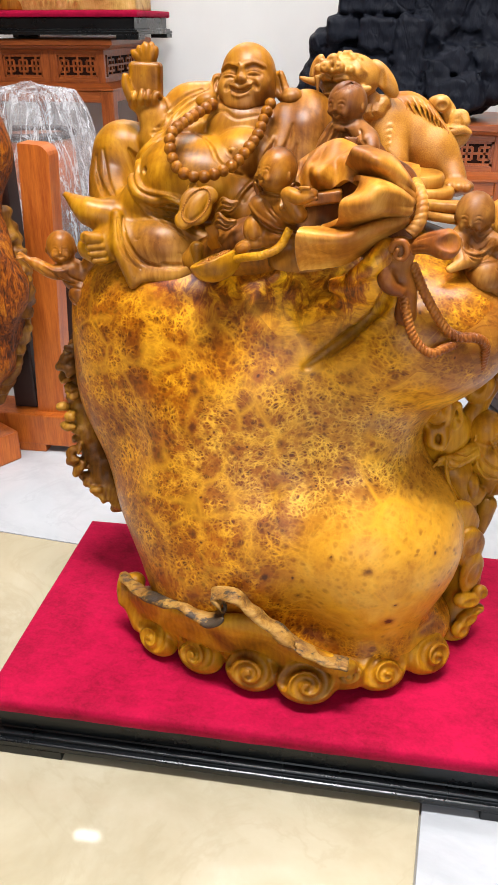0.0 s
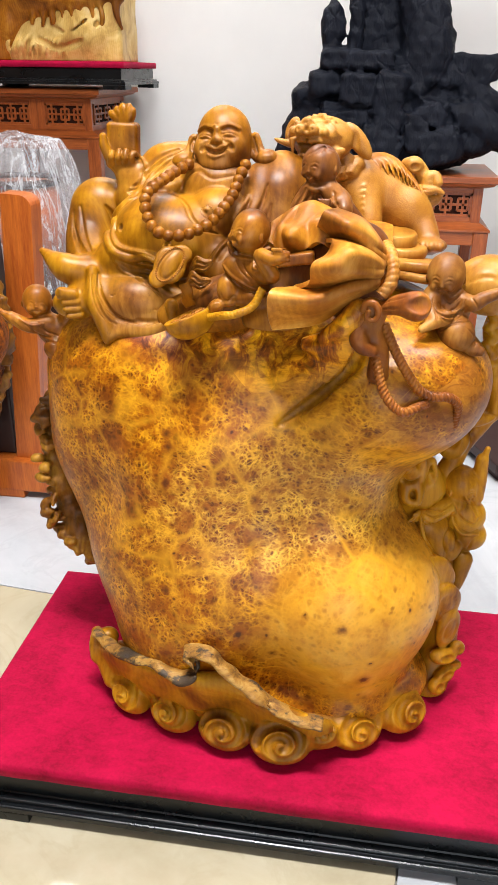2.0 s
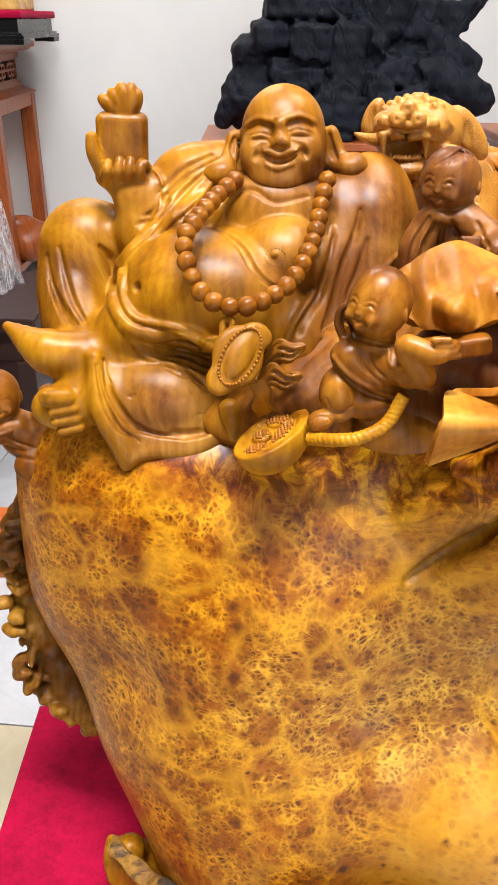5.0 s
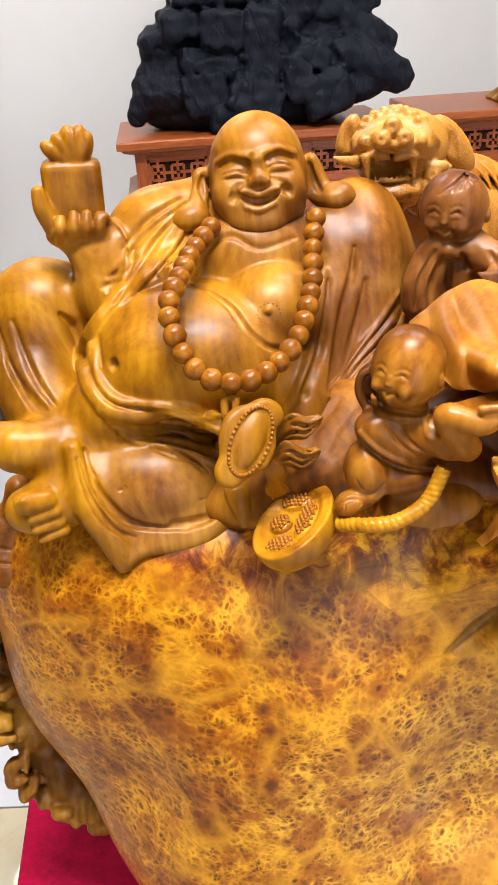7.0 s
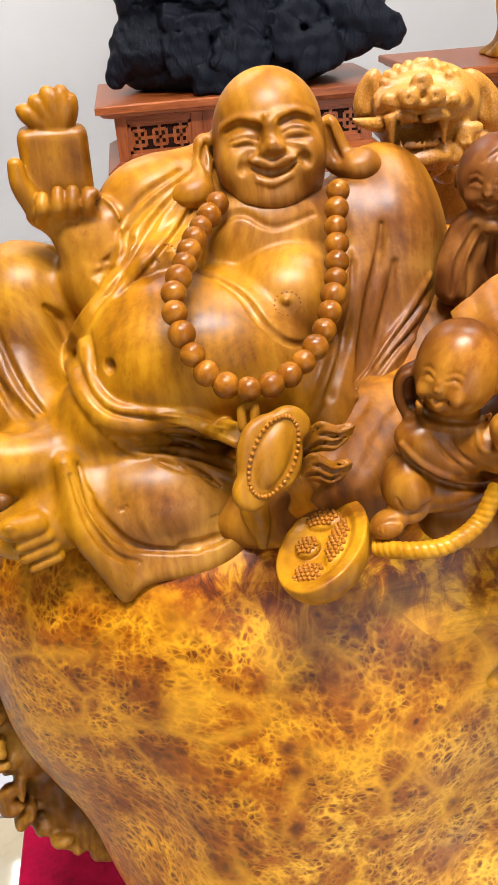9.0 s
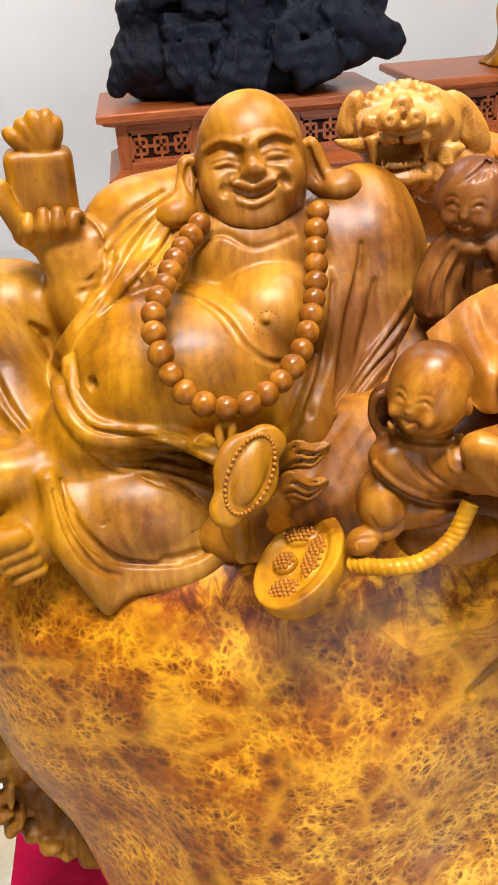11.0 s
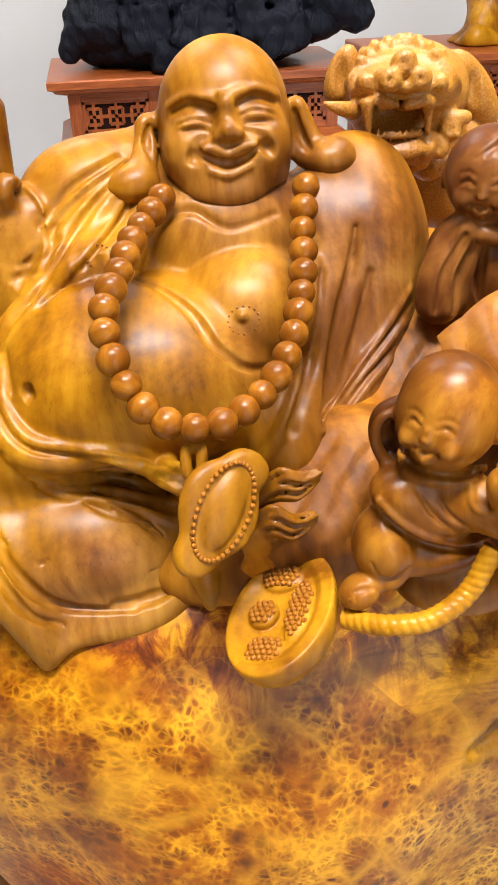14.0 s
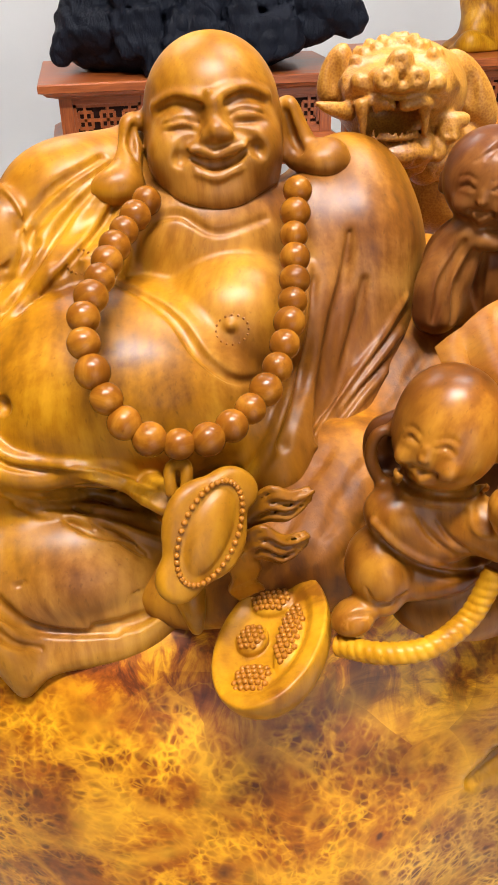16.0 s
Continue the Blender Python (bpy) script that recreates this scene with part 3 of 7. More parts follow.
        quads = []
        for axis in range(3):
            u, w = [(1, 2), (2, 0), (0, 1)][axis]
            lo = [slice(None)] * 3
            hi = [slice(None)] * 3
            lo[axis], hi[axis] = slice(0, n[axis] - 1), slice(1, n[axis])
            a, b = ins[tuple(lo)], ins[tuple(hi)]
            e = np.argwhere(a != b)
            e = e[(e[:, u] > 0) & (e[:, u] < n[u] - 1) & (e[:, w] > 0) & (e[:, w] < n[w] - 1)]
            out = a[tuple(e.T)]
            du, dw = np.eye(3, dtype=int)[u], np.eye(3, dtype=int)[w]
            q = np.stack([index[tuple((e - s).T)] for s in (du + dw, dw, 0 * du, du)], 1)
            q[~out] = q[~out][:, ::-1]
            quads.append(q)
        return verts, np.vstack(quads)


def sculpt(name, clays, material, parent=None, label=""):
    """One smooth mesh from one or more blocks of clay."""
    verts, quads, base = [], [], 0
    for clay in clays:
        v, q = clay.skin()
        verts.append(v)
        quads.append(q + base)
        base += len(v)
    verts, quads = np.vstack(verts), np.vstack(quads)
    me = bpy.data.meshes.new(name)
    me.vertices.add(len(verts))
    me.vertices.foreach_set("co", verts.astype(np.float32).ravel())
    me.loops.add(len(quads) * 4)
    me.loops.foreach_set("vertex_index", quads.astype(np.int32).ravel())
    me.polygons.add(len(quads))
    me.polygons.foreach_set("loop_start", np.arange(0, len(quads) * 4, 4, dtype=np.int32))
    me.update(calc_edges=True)
    return finish(new(name, me), material, parent, label)


def tube(points, radius, sides=10, n=8, ends=True, flat=1.0, twist=0.0, ribs=0.0, pitch=0.008):
    """A tube along a smooth curve; radius is a number or a function of 0..1; ribs makes a twisted cord."""
    p = spline(points, n)
    bm = bmesh.new()
    rings = []
    up = Vector((0.1, -0.3, 1)).normalized()
    length = 0.0
    for i, c in enumerate(p):
        c = Vector(c)
        fwd = (Vector(p[min(i + 1, len(p) - 1)]) - Vector(p[max(i - 1, 0)])).normalized()
        side = fwd.cross(up).normalized()
        up = side.cross(fwd).normalized()
        r = radius(i / (len(p) - 1)) if callable(radius) else radius
        if i:
            length += (c - Vector(p[i - 1])).length
        ring = []
        for j in range(sides):
            a = 2 * math.pi * j / sides
            rr = r * (1 - ribs * (1 - abs(math.sin(math.pi * length / pitch + a)) ** 0.6)) if ribs else r
            ring.append(bm.verts.new(c + side * (rr * math.cos(a)) + up * (rr * flat * math.sin(a))))
        rings.append(ring)
    for a, b in zip(rings, rings[1:]):
        for j in range(sides):
            bm.faces.new((a[j], a[(j + 1) % sides], b[(j + 1) % sides], b[j]))
    if ends:
        bm.faces.new(rings[0][::-1])
        bm.faces.new(rings[-1])
    return bm


# ---- the room ----
# only the north wall is seen; the others are brown to bounce less
def wall(name, lo, hi, out_of_view=True):
    if out_of_view:
        return tagged(part(name, box(lo, hi, 0), UNSEEN_WALL_BROWN), "unseen showroom wall, brown to cut bounced light", "wall", kind="structure")
    return tagged(part(name, box(lo, hi, 0), WALL_PAINT), "plain off-white painted showroom wall", "wall", kind="structure")


BACK = 4.35
wall("wall_north", (-3.4, BACK, 0), (2.9, BACK + 0.15, CEIL), False)
wall("wall_west", (-3.4, -2.6, 0), (-3.25, BACK, CEIL))
wall("wall_east", (2.75, -2.6, 0), (2.9, BACK, CEIL))
# the shop front opens to the street behind
WX0, WX1, WZ0, WZ1 = -0.75, 2.25, 0.3, 2.6
for name, lo, hi in (("wall_south_sill", (WX0, -2.75, 0), (WX1, -2.6, WZ0)), ("wall_south_head", (WX0, -2.75, WZ1), (WX1, -2.6, CEIL)),
                     ("wall_south_a", (-3.4, -2.75, 0), (WX0, -2.6, CEIL)), ("wall_south_b", (WX1, -2.75, 0), (2.9, -2.6, CEIL))):
    wall(name, lo, hi)
tagged(part("ceiling", box((-3.4, -2.75, CEIL), (2.9, BACK + 0.15, CEIL + 0.12), 0), CEILING_PAINT), "plain white painted ceiling", "ceiling", kind="structure")
win = thing("window_1", "wide shop window with a white frame", "window", (0.75, -2.68, WZ0), kind="structure")
for lo, hi in (((WX0, -2.71, WZ0), (WX0 + 0.06, -2.63, WZ1)), ((WX1 - 0.06, -2.71, WZ0), (WX1, -2.63, WZ1)), ((WX0 + 0.06, -2.71, WZ0), (WX1 - 0.06, -2.63, WZ0 + 0.06)),
               ((WX0 + 0.06, -2.71, WZ1 - 0.06), (WX1 - 0.06, -2.63, WZ1)), ((0.72, -2.70, WZ0 + 0.06), (0.78, -2.64, WZ1 - 0.06))):
    part("window_frame", box(lo, hi, 0.004), CEILING_PAINT, win)

# every panel gets a housing out of view, the two added ones too
for lx, ly, sx, sy, watts in LAMPS:
    lamp = thing("ceiling_light", "white ceiling light panel in a slim housing, out of view", "ceiling light", (lx, ly, CEIL), "ceiling lights")
    part("housing", box((lx - sx / 2 - 0.03, ly - sy / 2 - 0.03, CEIL - 0.035), (lx + sx / 2 + 0.03, ly + sy / 2 + 0.03, CEIL), 0.006), CEILING_PAINT, lamp)
    part("diffuser", box((lx - sx / 2, ly - sy / 2, CEIL - 0.042), (lx + sx / 2, ly + sy / 2, CEIL - 0.036), 0), LAMP_GLOW, lamp)

# ---- floor of large polished tiles ----
TILE, TURNED = 1.2, pose(0.177, 1.33, 0, 0, 0, -5.6)
floor = tagged(part("floor", box((-3.4, -2.75, -0.1), (2.9, BACK + 0.15, -0.012), 0), GROUT), "polished cream and pale grey stone-look floor tiles", "floor", kind="structure")
tile_mesh = {}
for key, mat in (("cream", CREAM_TILE), ("grey", GREY_TILE)):
    bm = box((0.0015, 0.0015, -0.011), (TILE - 0.0015, TILE - 0.0015, 0), 0.001)
    me = bpy.data.meshes.new("tile")
    bm.to_mesh(me)
    bm.free()
    me.materials.append(mat)
    tile_mesh[key] = me
for i in range(-4, 3):
    for j in range(-4, 3):
        mid = TURNED @ Vector(((i + 0.5) * TILE, (j + 0.5) * TILE, 0))
        if not (-3.9 < mid.x < 3.4 and -3.2 < mid.y < BACK + 0.6):
            continue
        ob = new("tile", tile_mesh["cream" if i < 0 and j < 0 else "grey"])
        ob.matrix_basis = TURNED @ Matrix.Translation((i * TILE, j * TILE, 0))
        ob.parent = floor


# ---- display plinths ----
def display_plinth(name, label, x0, x1, y0, y1, z, foot=0.13):
    """A black lacquered plinth on bracket feet with a red velvet top."""
    cx, cy, hx, hy = (x0 + x1) / 2, (y0 + y1) / 2, (x1 - x0) / 2, (y1 - y0) / 2
    p = thing(name, label, "plinth", (cx, cy, z))
    part("body", lathe_box([(0.022, z + 0.042), (0.022, z + 0.083), (0.026, z + 0.0855)], hx, hy, cx, cy), LACQUER, p)
    part("moulding", lathe_box([(0.0, z + 0.0185), (-0.001, z + 0.020), (-0.001, z + 0.0285), (0.0, z + 0.0302), (0.0020, z + 0.0310), (0.0065, z + 0.0312), (0.0070, z + 0.0320), (0.0070, z + 0.0362), (0.0080, z + 0.0378), (0.0100, z + 0.0384), (0.0200, z + 0.0388), (0.0215, z + 0.0415)], hx, hy, cx, cy), LACQUER, p, "stepped lacquer moulding")
    for sx in (-1, 1):
        for sy in (-1, 1):
            bm = bmesh.new()
            boxed(bm, (min(cx + sx * hx, cx + sx * (hx - foot)), min(cy + sy * hy, cy + sy * (hy - 0.03)), z), (max(cx + sx * hx, cx + sx * (hx - foot)), max(cy + sy * hy, cy + sy * (hy - 0.03)), z + 0.018), 0.002)
            boxed(bm, (min(cx + sx * hx, cx + sx * (hx - 0.03)), min(cy + sy * (hy - 0.0305), cy + sy * (hy - foot)), z), (max(cx + sx * hx, cx + sx * (hx - 0.03)), max(cy + sy * (hy - 0.0305), cy + sy * (hy - foot)), z + 0.018), 0.002)
            part("foot", bm, LACQUER, p)
    bm = lathe_box([(0.012, z + 0.086), (0.008, z + 0.088), (0.008, z + 0.109), (0.012, z + 0.112)], hx, hy, cx, cy)
    bmesh.ops.subdivide_edges(bm, edges=[e for e in bm.edges if e.calc_length() > 0.2], cuts=24, use_grid_fill=True)
    for v in bm.verts:
        v.co.z += 0.0008 * noise.noise(v.co * 14)
        v.co.y += 0.0012 * noise.noise(v.co * 25)
    part("velvet_cover", bm, VELVET, p, "crimson red velvet cover", True)
    return p


display_plinth("display_plinth", "black lacquered display plinth with crimson velvet top on the floor", -0.576, 0.345, 0.828, 1.36, 0.0)


# ---- rosewood tables ----
def lattice(bm, x0, x1, z0, z1, y, deep, w=0.006):
    """A fretwork panel of crossing and bracketed bars."""
    boxed(bm, (x0, y, z0), (x1, y + deep, z0 + w)), boxed(bm, (x0, y, z1 - w), (x1, y + deep, z1))
    boxed(bm, (x0, y, z0), (x0 + w, y + deep, z1)), boxed(bm, (x1 - w, y, z0), (x1, y + deep, z1))
    cz, n = (z0 + z1) / 2, 3
    boxed(bm, (x0, y + 0.001, cz - w / 2), (x1, y + deep, cz + w / 2))
    for i in range(n):
        c = x0 + (x1 - x0) * (i + 0.5) / n
        s = (x1 - x0) / n * 0.3
        boxed(bm, (c - w / 2, y + 0.001, z0), (c + w / 2, y + deep, z1))
        for zz in (cz - (z1 - z0) * 0.25, cz + (z1 - z0) * 0.25):
            boxed(bm, (c - s, y + 0.002, zz - w / 2), (c + s, y + deep, zz + w / 2))
        for xx in (c - s, c + s):
            boxed(bm, (xx - w / 2, y + 0.002, cz - (z1 - z0) * 0.25), (xx + w / 2, y + deep, cz + (z1 - z0) * 0.25))
    return bm


def altar_table(label, x0, x1, y0, y1, top, waist, panels, over=0.05, leg=0.055, shelf=None):
    """A waisted rosewood table: moulded top, frieze with fretwork panels, stepped apron and square legs."""
    cx, cy, hx, hy = (x0 + x1) / 2, (y0 + y1) / 2, (x1 - x0) / 2, (y1 - y0) / 2
    t = thing("altar_table", label, "table", (cx, cy, 0), "rosewood tables")
    part("tabletop", lathe_box([(over - 0.006, top - 0.042), (0.02, top - 0.034), (0.012, top - 0.026), (0.0, top - 0.022), (0.0, top - 0.004), (0.004, top)], hx, hy, cx, cy), TABLE_WOOD_X, t)
    fz0, fz1 = top - 0.042 - waist, top - 0.042
    fx, fy = hx - over, hy - over
    # core behind the fretwork, coloured dark as the openings' shade
    part("frieze", lathe_box([(0.012, fz0), (0.012, fz1)], fx, fy, cx, cy), FRIEZE_SHADE, t)
    step = 2 * fx / panels
    for i in range(panels):
        a = cx - fx + i * step
        part("stile", box((a, cy - fy, fz0), (a + step * 0.14, cy - fy + 0.02, fz1), 0.002), TABLE_WOOD, t)
        part("stile", box((a + step * 0.86, cy - fy, fz0), (a + step * 0.999, cy - fy + 0.02, fz1), 0.002), TABLE_WOOD, t)
        part("rail", box((a + step * 0.14, cy - fy, fz0), (a + step * 0.86, cy - fy + 0.02, fz0 + waist * 0.16), 0.002), TABLE_WOOD_X, t)
        part("rail", box((a + step * 0.14, cy - fy, fz1 - waist * 0.16), (a + step * 0.86, cy - fy + 0.02, fz1), 0.002), TABLE_WOOD_X, t)
        part("fretwork", lattice(bmesh.new(), a + step * 0.14, a + step * 0.86, fz0 + waist * 0.16, fz1 - waist * 0.16, cy - fy + 0.004, 0.008, 0.0085), TABLE_WOOD, t, "carved fretwork panel")
    for sx in (-1, 1):
        xs = cx + sx * fx
        lo_x, hi_x = min(xs, xs - sx * 0.011), max(xs, xs - sx * 0.011)
        part("end_rail", box((lo_x, cy - fy + 0.0205, fz0), (hi_x, cy + fy, fz0 + waist * 0.16), 0.002), TABLE_WOOD, t)
        part("end_rail", box((lo_x, cy - fy + 0.0205, fz1 - waist * 0.16), (hi_x, cy + fy, fz1), 0.002), TABLE_WOOD, t)
        rot = Matrix.Translation((xs - sx * 0.001, cy, 0)) @ pose(0, 0, 0, 0, 0, 90 * sx) @ Matrix.Translation((0, 0, 0))
        bm = lattice(bmesh.new(), -fy * 0.8, fy * 0.8, fz0 + waist * 0.16, fz1 - waist * 0.16, 0.002, 0.008, 0.0085)
        bmesh.ops.transform(bm, matrix=rot, verts=bm.verts)
        part("fretwork", bm, TABLE_WOOD, t, "carved fretwork panel")
    az = fz0 - 0.10
    part("apron_step", lathe_box([(0.0, fz0 - 0.03), (0.0, fz0 - 0.022), (over - 0.012, fz0)], hx - 0.012, hy - 0.012, cx, cy), TABLE_WOOD_X, t)
    ix, iy = hx - 0.016, hy - 0.016
    part("apron", box((cx - ix + leg, cy - iy + 0.004, az + 0.02), (cx + ix - leg, cy - iy + 0.03, fz0 - 0.031), 0.003), TABLE_WOOD_X, t)
    part("apron", box((cx - ix + leg, cy + iy - 0.03, az + 0.02), (cx + ix - leg, cy + iy - 0.004, fz0 - 0.031), 0.003), TABLE_WOOD_X, t)
    for sx in (-1, 1):
        xs = cx + sx * (ix - 0.017)
        part("apron", box((xs - 0.013, cy - iy + leg, az + 0.02), (xs + 0.013, cy + iy - leg, fz0 - 0.031), 0.003), TABLE_WOOD, t)
        for sy in (-1, 1):
            a, b = cx + sx * ix, cy + sy * iy
            part("leg", box((min(a, a - sx * leg), min(b, b - sy * leg), 0), (max(a, a - sx * leg), max(b, b - sy * leg), fz0 - 0.031), 0.005), TABLE_WOOD, t)
    if shelf:
        part("shelf", box((cx - ix + 0.004, cy - iy + 0.004, shelf - 0.03), (cx + ix - 0.004, cy + iy - 0.004, shelf), 0.004), TABLE_WOOD_X, t)
    return t


altar_table("rosewood altar table with fretwork frieze behind the big carving", -0.41, 0.47, 3.08, 3.56, 0.745, 0.125, 3)
altar_table("rosewood altar table with fretwork frieze under a small carving", 0.60, 1.5, 3.22, 3.70, 0.745, 0.125, 3)
altar_table("tall rosewood altar table with a shelf under a plinth", -1.86, -1.22, 3.70, 4.33, 1.0, 0.135, 2, 0.06, 0.06, 0.14)
display_plinth("display_plinth", "black lacquered plinth with crimson top on a tall table", -1.87, -1.085, 3.66, 4.24, 1.0, 0.10)
# ---- the big burl carving on its plinth ----
carving = thing("wood_carving", "large polished golden burl wood carving with small carved figures", "wood carving", (-0.12, 1.1, 0.112))

# the burl, shaped as a heavy tied sack
c = Clay((-0.52, 0.84, 0.10), (0.36, 1.46, 0.98), 0.005)
c.ball((-0.15, 1.20, 0.62), (0.315, 0.20, 0.175), 0.02)
c.ball((-0.30, 1.19, 0.665), (0.17, 0.15, 0.115), 0.05)
c.ball((0.06, 1.14, 0.67), (0.152, 0.16, 0.112), 0.06)
c.ball((-0.05, 1.22, 0.72), (0.20, 0.17, 0.085), 0.05)
c.ball((-0.20, 1.13, 0.46), (0.17, 0.17, 0.24), 0.07)
c.ball((-0.365, 1.20, 0.545), (0.125, 0.14, 0.18), 0.05)
c.ball((-0.325, 1.18, 0.38), (0.105, 0.13, 0.17), 0.06)
c.ball((-0.20, 1.09, 0.30), (0.17, 0.165, 0.21), 0.06)
c.ball((0.006, 1.10, 0.325), (0.162, 0.178, 0.165), 0.05)
c.ball((-0.035, 1.14, 0.48), (0.115, 0.14, 0.16), 0.06)
c.ball((-0.09, 1.10, 0.16), (0.255, 0.165, 0.08), 0.05)
c.rod([(-0.056, 1.01, 0.759), (-0.019, 1., 0.767), (0.008, 1., 0.783)], 0.008, 0.02, 0.02)
c.rod([(-0.078, 1.03, 0.708), (-0.032, 1.02, 0.726), (0.003, 1.01, 0.761)], 0.012, 0.02, 0.03)
c.line([(-0.092, 1.03, 0.631), (-0.063, 1.02, 0.657), (-0.029, 1., 0.694), (-0.002, 1., 0.726), (0.017, 1., 0.758)], 0.0015, 0.005, True, (0, 0, 1.06), 0.020, 0.3)
c.rod([(0.01, 0.985, 0.814), (-0.011, 0.975, 0.794), (-0.033, 0.985, 0.778)], 0.014, 0.006, 0.012)
c.line([(-0.065, 0.98, 0.767), (-0.04, 0.97, 0.781), (-0.011, 0.97, 0.802)], 0.005, 0.006, True, (0.0, 0.2, 1.07))
c.rough(0.0035, 26, 3)
sculpt("burl_body", [c], BURL, carving, "golden burl with dark eyes, pale veins and a high polish")

# rough ground between the figures
k = Clay((-0.29, 1.02, 0.72), (0.05, 1.34, 1.00), 0.0026)
k.ball((-0.141, 1.13, 0.754), (0.075, 0.06, 0.035), 0.02)
k.ball((-0.062, 1.235, 0.825), (0.05, 0.05, 0.08), 0.03)
k.ball((-0.05, 1.20, 0.85), (0.06, 0.07, 0.05), 0.03)
k.ball((-0.06, 1.22, 0.80), (0.12, 0.10, 0.06), 0.04)
k.ball((0.02, 1.22, 0.83), (0.08, 0.10, 0.05), 0.03)
k.ball((-0.175, 1.078, 0.786), (0.045, 0.040, 0.040), 0.02)
k.ball((-0.215, 1.075, 0.775), (0.035, 0.030, 0.030), 0.02)
k.ball((-0.246, 1.085, 0.765), (0.030, 0.025, 0.026), 0.02)
k.ball((-0.145, 1.115, 0.801), (0.045, 0.040, 0.045), 0.03)
k.ball((-0.109, 1.165, 0.813), (0.040, 0.040, 0.045), 0.03)
k.rough(0.0016, 60, 14)
k.rough(0.0007, 170, 15)
for i in range(34):
    q = np.array((-0.150, 1.1, 0.812)) + np.array((0.0021 * ((i * 37) % 61) - 0.066, 0.0, 0.0021 * ((i * 23) % 67) - 0.070))
    k.line([tuple(q), tuple(q + np.array((0.012 + 0.0004 * (i % 7), 0, 0.014 + 0.001 * (i % 9))))], 0.0030, 0.0030, sunk=-0.35)
sculpt("carved_ground", [k], GROUND_WOOD, carving, "rough brown ground carved between the figures")

# scrolled foot of the carving
foot = Clay((-0.44, 0.84, 0.100), (0.30, 1.22, 0.32), 0.0025)
foot.rod([(-0.355, 1.05, 0.150), (-0.30, 1.02, 0.150), (-0.20, 0.99, 0.150), (-0.10, 0.97, 0.150), (0.0, 0.968, 0.152), (0.075, 0.995, 0.154), (0.13, 1.04, 0.156)], 0.036, 0.024, 0.02, mid=0.036)
EDGE = ((-0.372, 1.005, 0.218), (-0.322, 0.962, 0.238), (-0.22, 0.913, 0.258), (-0.141, 0.903, 0.272), (-0.08, 0.896, 0.240), (-0.024, 0.893, 0.222), (0.004, 0.905, 0.205))
for down, inward, r in ((0.008, 0.010, 0.007), (0.018, 0.014, 0.009), (0.030, 0.019, 0.011), (0.044, 0.025, 0.013), (0.060, 0.031, 0.015), (0.078, 0.038, 0.016)):
    foot.rod([(x + 0.25 * inward, y + inward, max(z - down, 0.150)) for x, y, z in EDGE], r, r, 0.014)
# loose flap at the end of the raw edge
foot.rod([(-0.392, 1.04, 0.220), (-0.394, 1.03, 0.200), (-0.388, 1.02, 0.182)], 0.006, 0.009, 0.006)
foot.rod([(-0.380, 1.03, 0.216), (-0.378, 1.025, 0.200), (-0.370, 1.02, 0.186)], 0.008, 0.011, 0.010)
foot.rod([(-0.368, 1.035, 0.215), (-0.372, 1.025, 0.185), (-0.355, 1.01, 0.150)], 0.016, 0.018, 0.010)


def curl(clay, at, size, spin=1, turns=1.7, start=1.2):
    """A carved curl: a rounded shell with a deep spiral cut into the side that shows, and a rolled lip."""
    at = np.array(at)
    out = np.array((at[0] + 0.11, at[1] - 1.30, 0.0))
    out /= np.linalg.norm(out)
    side = np.array((-out[1], out[0], 0.0))
    if side[0] < 0:
        side = -side
    up = np.array((0.0, 0.0, 1.0)) * 0.80 - out * 0.45
    front = np.cross(side, up)
    front *= np.sign(front @ out)
    turn = math.degrees(math.atan2(side[1], side[0]))
    clay.ball(tuple(at), (size, size * 0.70, size * 0.86), 0.008, (28, 0, turn))

    def ring(t):
        far, a = 0.80 - 0.70 * t, start + t * turns * 2 * math.pi
        return tuple(at + front * (size * 0.80 * math.sqrt(1 - far * far)) + side * (spin * size * far * math.cos(a)) + up * (size * far * math.sin(a)))
    clay.rod([ring(t) for t in np.linspace(0, 1, 30)], size * 0.20, size * 0.11, 0.003, True, dense=True)


for at, size, spin, start in (((-0.318, 0.984, 0.140), 0.037, -1, 0.3), ((-0.238, 0.956, 0.144), 0.041, -1, 0.2), ((-0.148, 0.930, 0.147), 0.045, -1, 0.2), ((-0.060, 0.916, 0.151), 0.049, -1, 0.0), ((0.004, 0.922, 0.170), 0.021, 1, 0.6),
                              ((0.052, 0.962, 0.146), 0.043, 1, 0.2), ((0.128, 1.008, 0.150), 0.041, 1, 0.2)):
    curl(foot, at, size, spin, 1.7, start)
foot.rough(0.0010, 60, 5)
sculpt("scrolled_foot", [foot], GOLD_WOOD, carving, "golden scrolls carved along the foot")

band = Clay((-0.44, 0.83, 0.12), (0.10, 1.06, 0.36), 0.0028)
for up, inward, r in ((0.0, 0.0, 0.0035), (0.001, 0.006, 0.004), (0.002, 0.012, 0.0042), (0.002, 0.019, 0.0045)):
    pts = [np.array(p) + np.array((0, inward, up)) for p in ((-0.388, 1.02, 0.226), (-0.355, 0.985, 0.231), (-0.316, 0.955, 0.241), (-0.263, 0.925, 0.258), (-0.232, 0.908, 0.255), (-0.211, 0.903, 0.253), (-0.19, 0.902, 0.27), (-0.195, 0.905, 0.289), (-0.206, 0.908, 0.3), (-0.173, 0.9, 0.309), (-0.143, 0.895, 0.285), (-0.1, 0.89, 0.254), (-0.05, 0.886, 0.224), (-0., 0.887, 0.212))]
    band.rod(pts, r, r, 0.005)
band.rough(0.0016, 160, 8)
sculpt("bark_band", [band], STREAKED, carving, "raw edge with dark bark streaks")

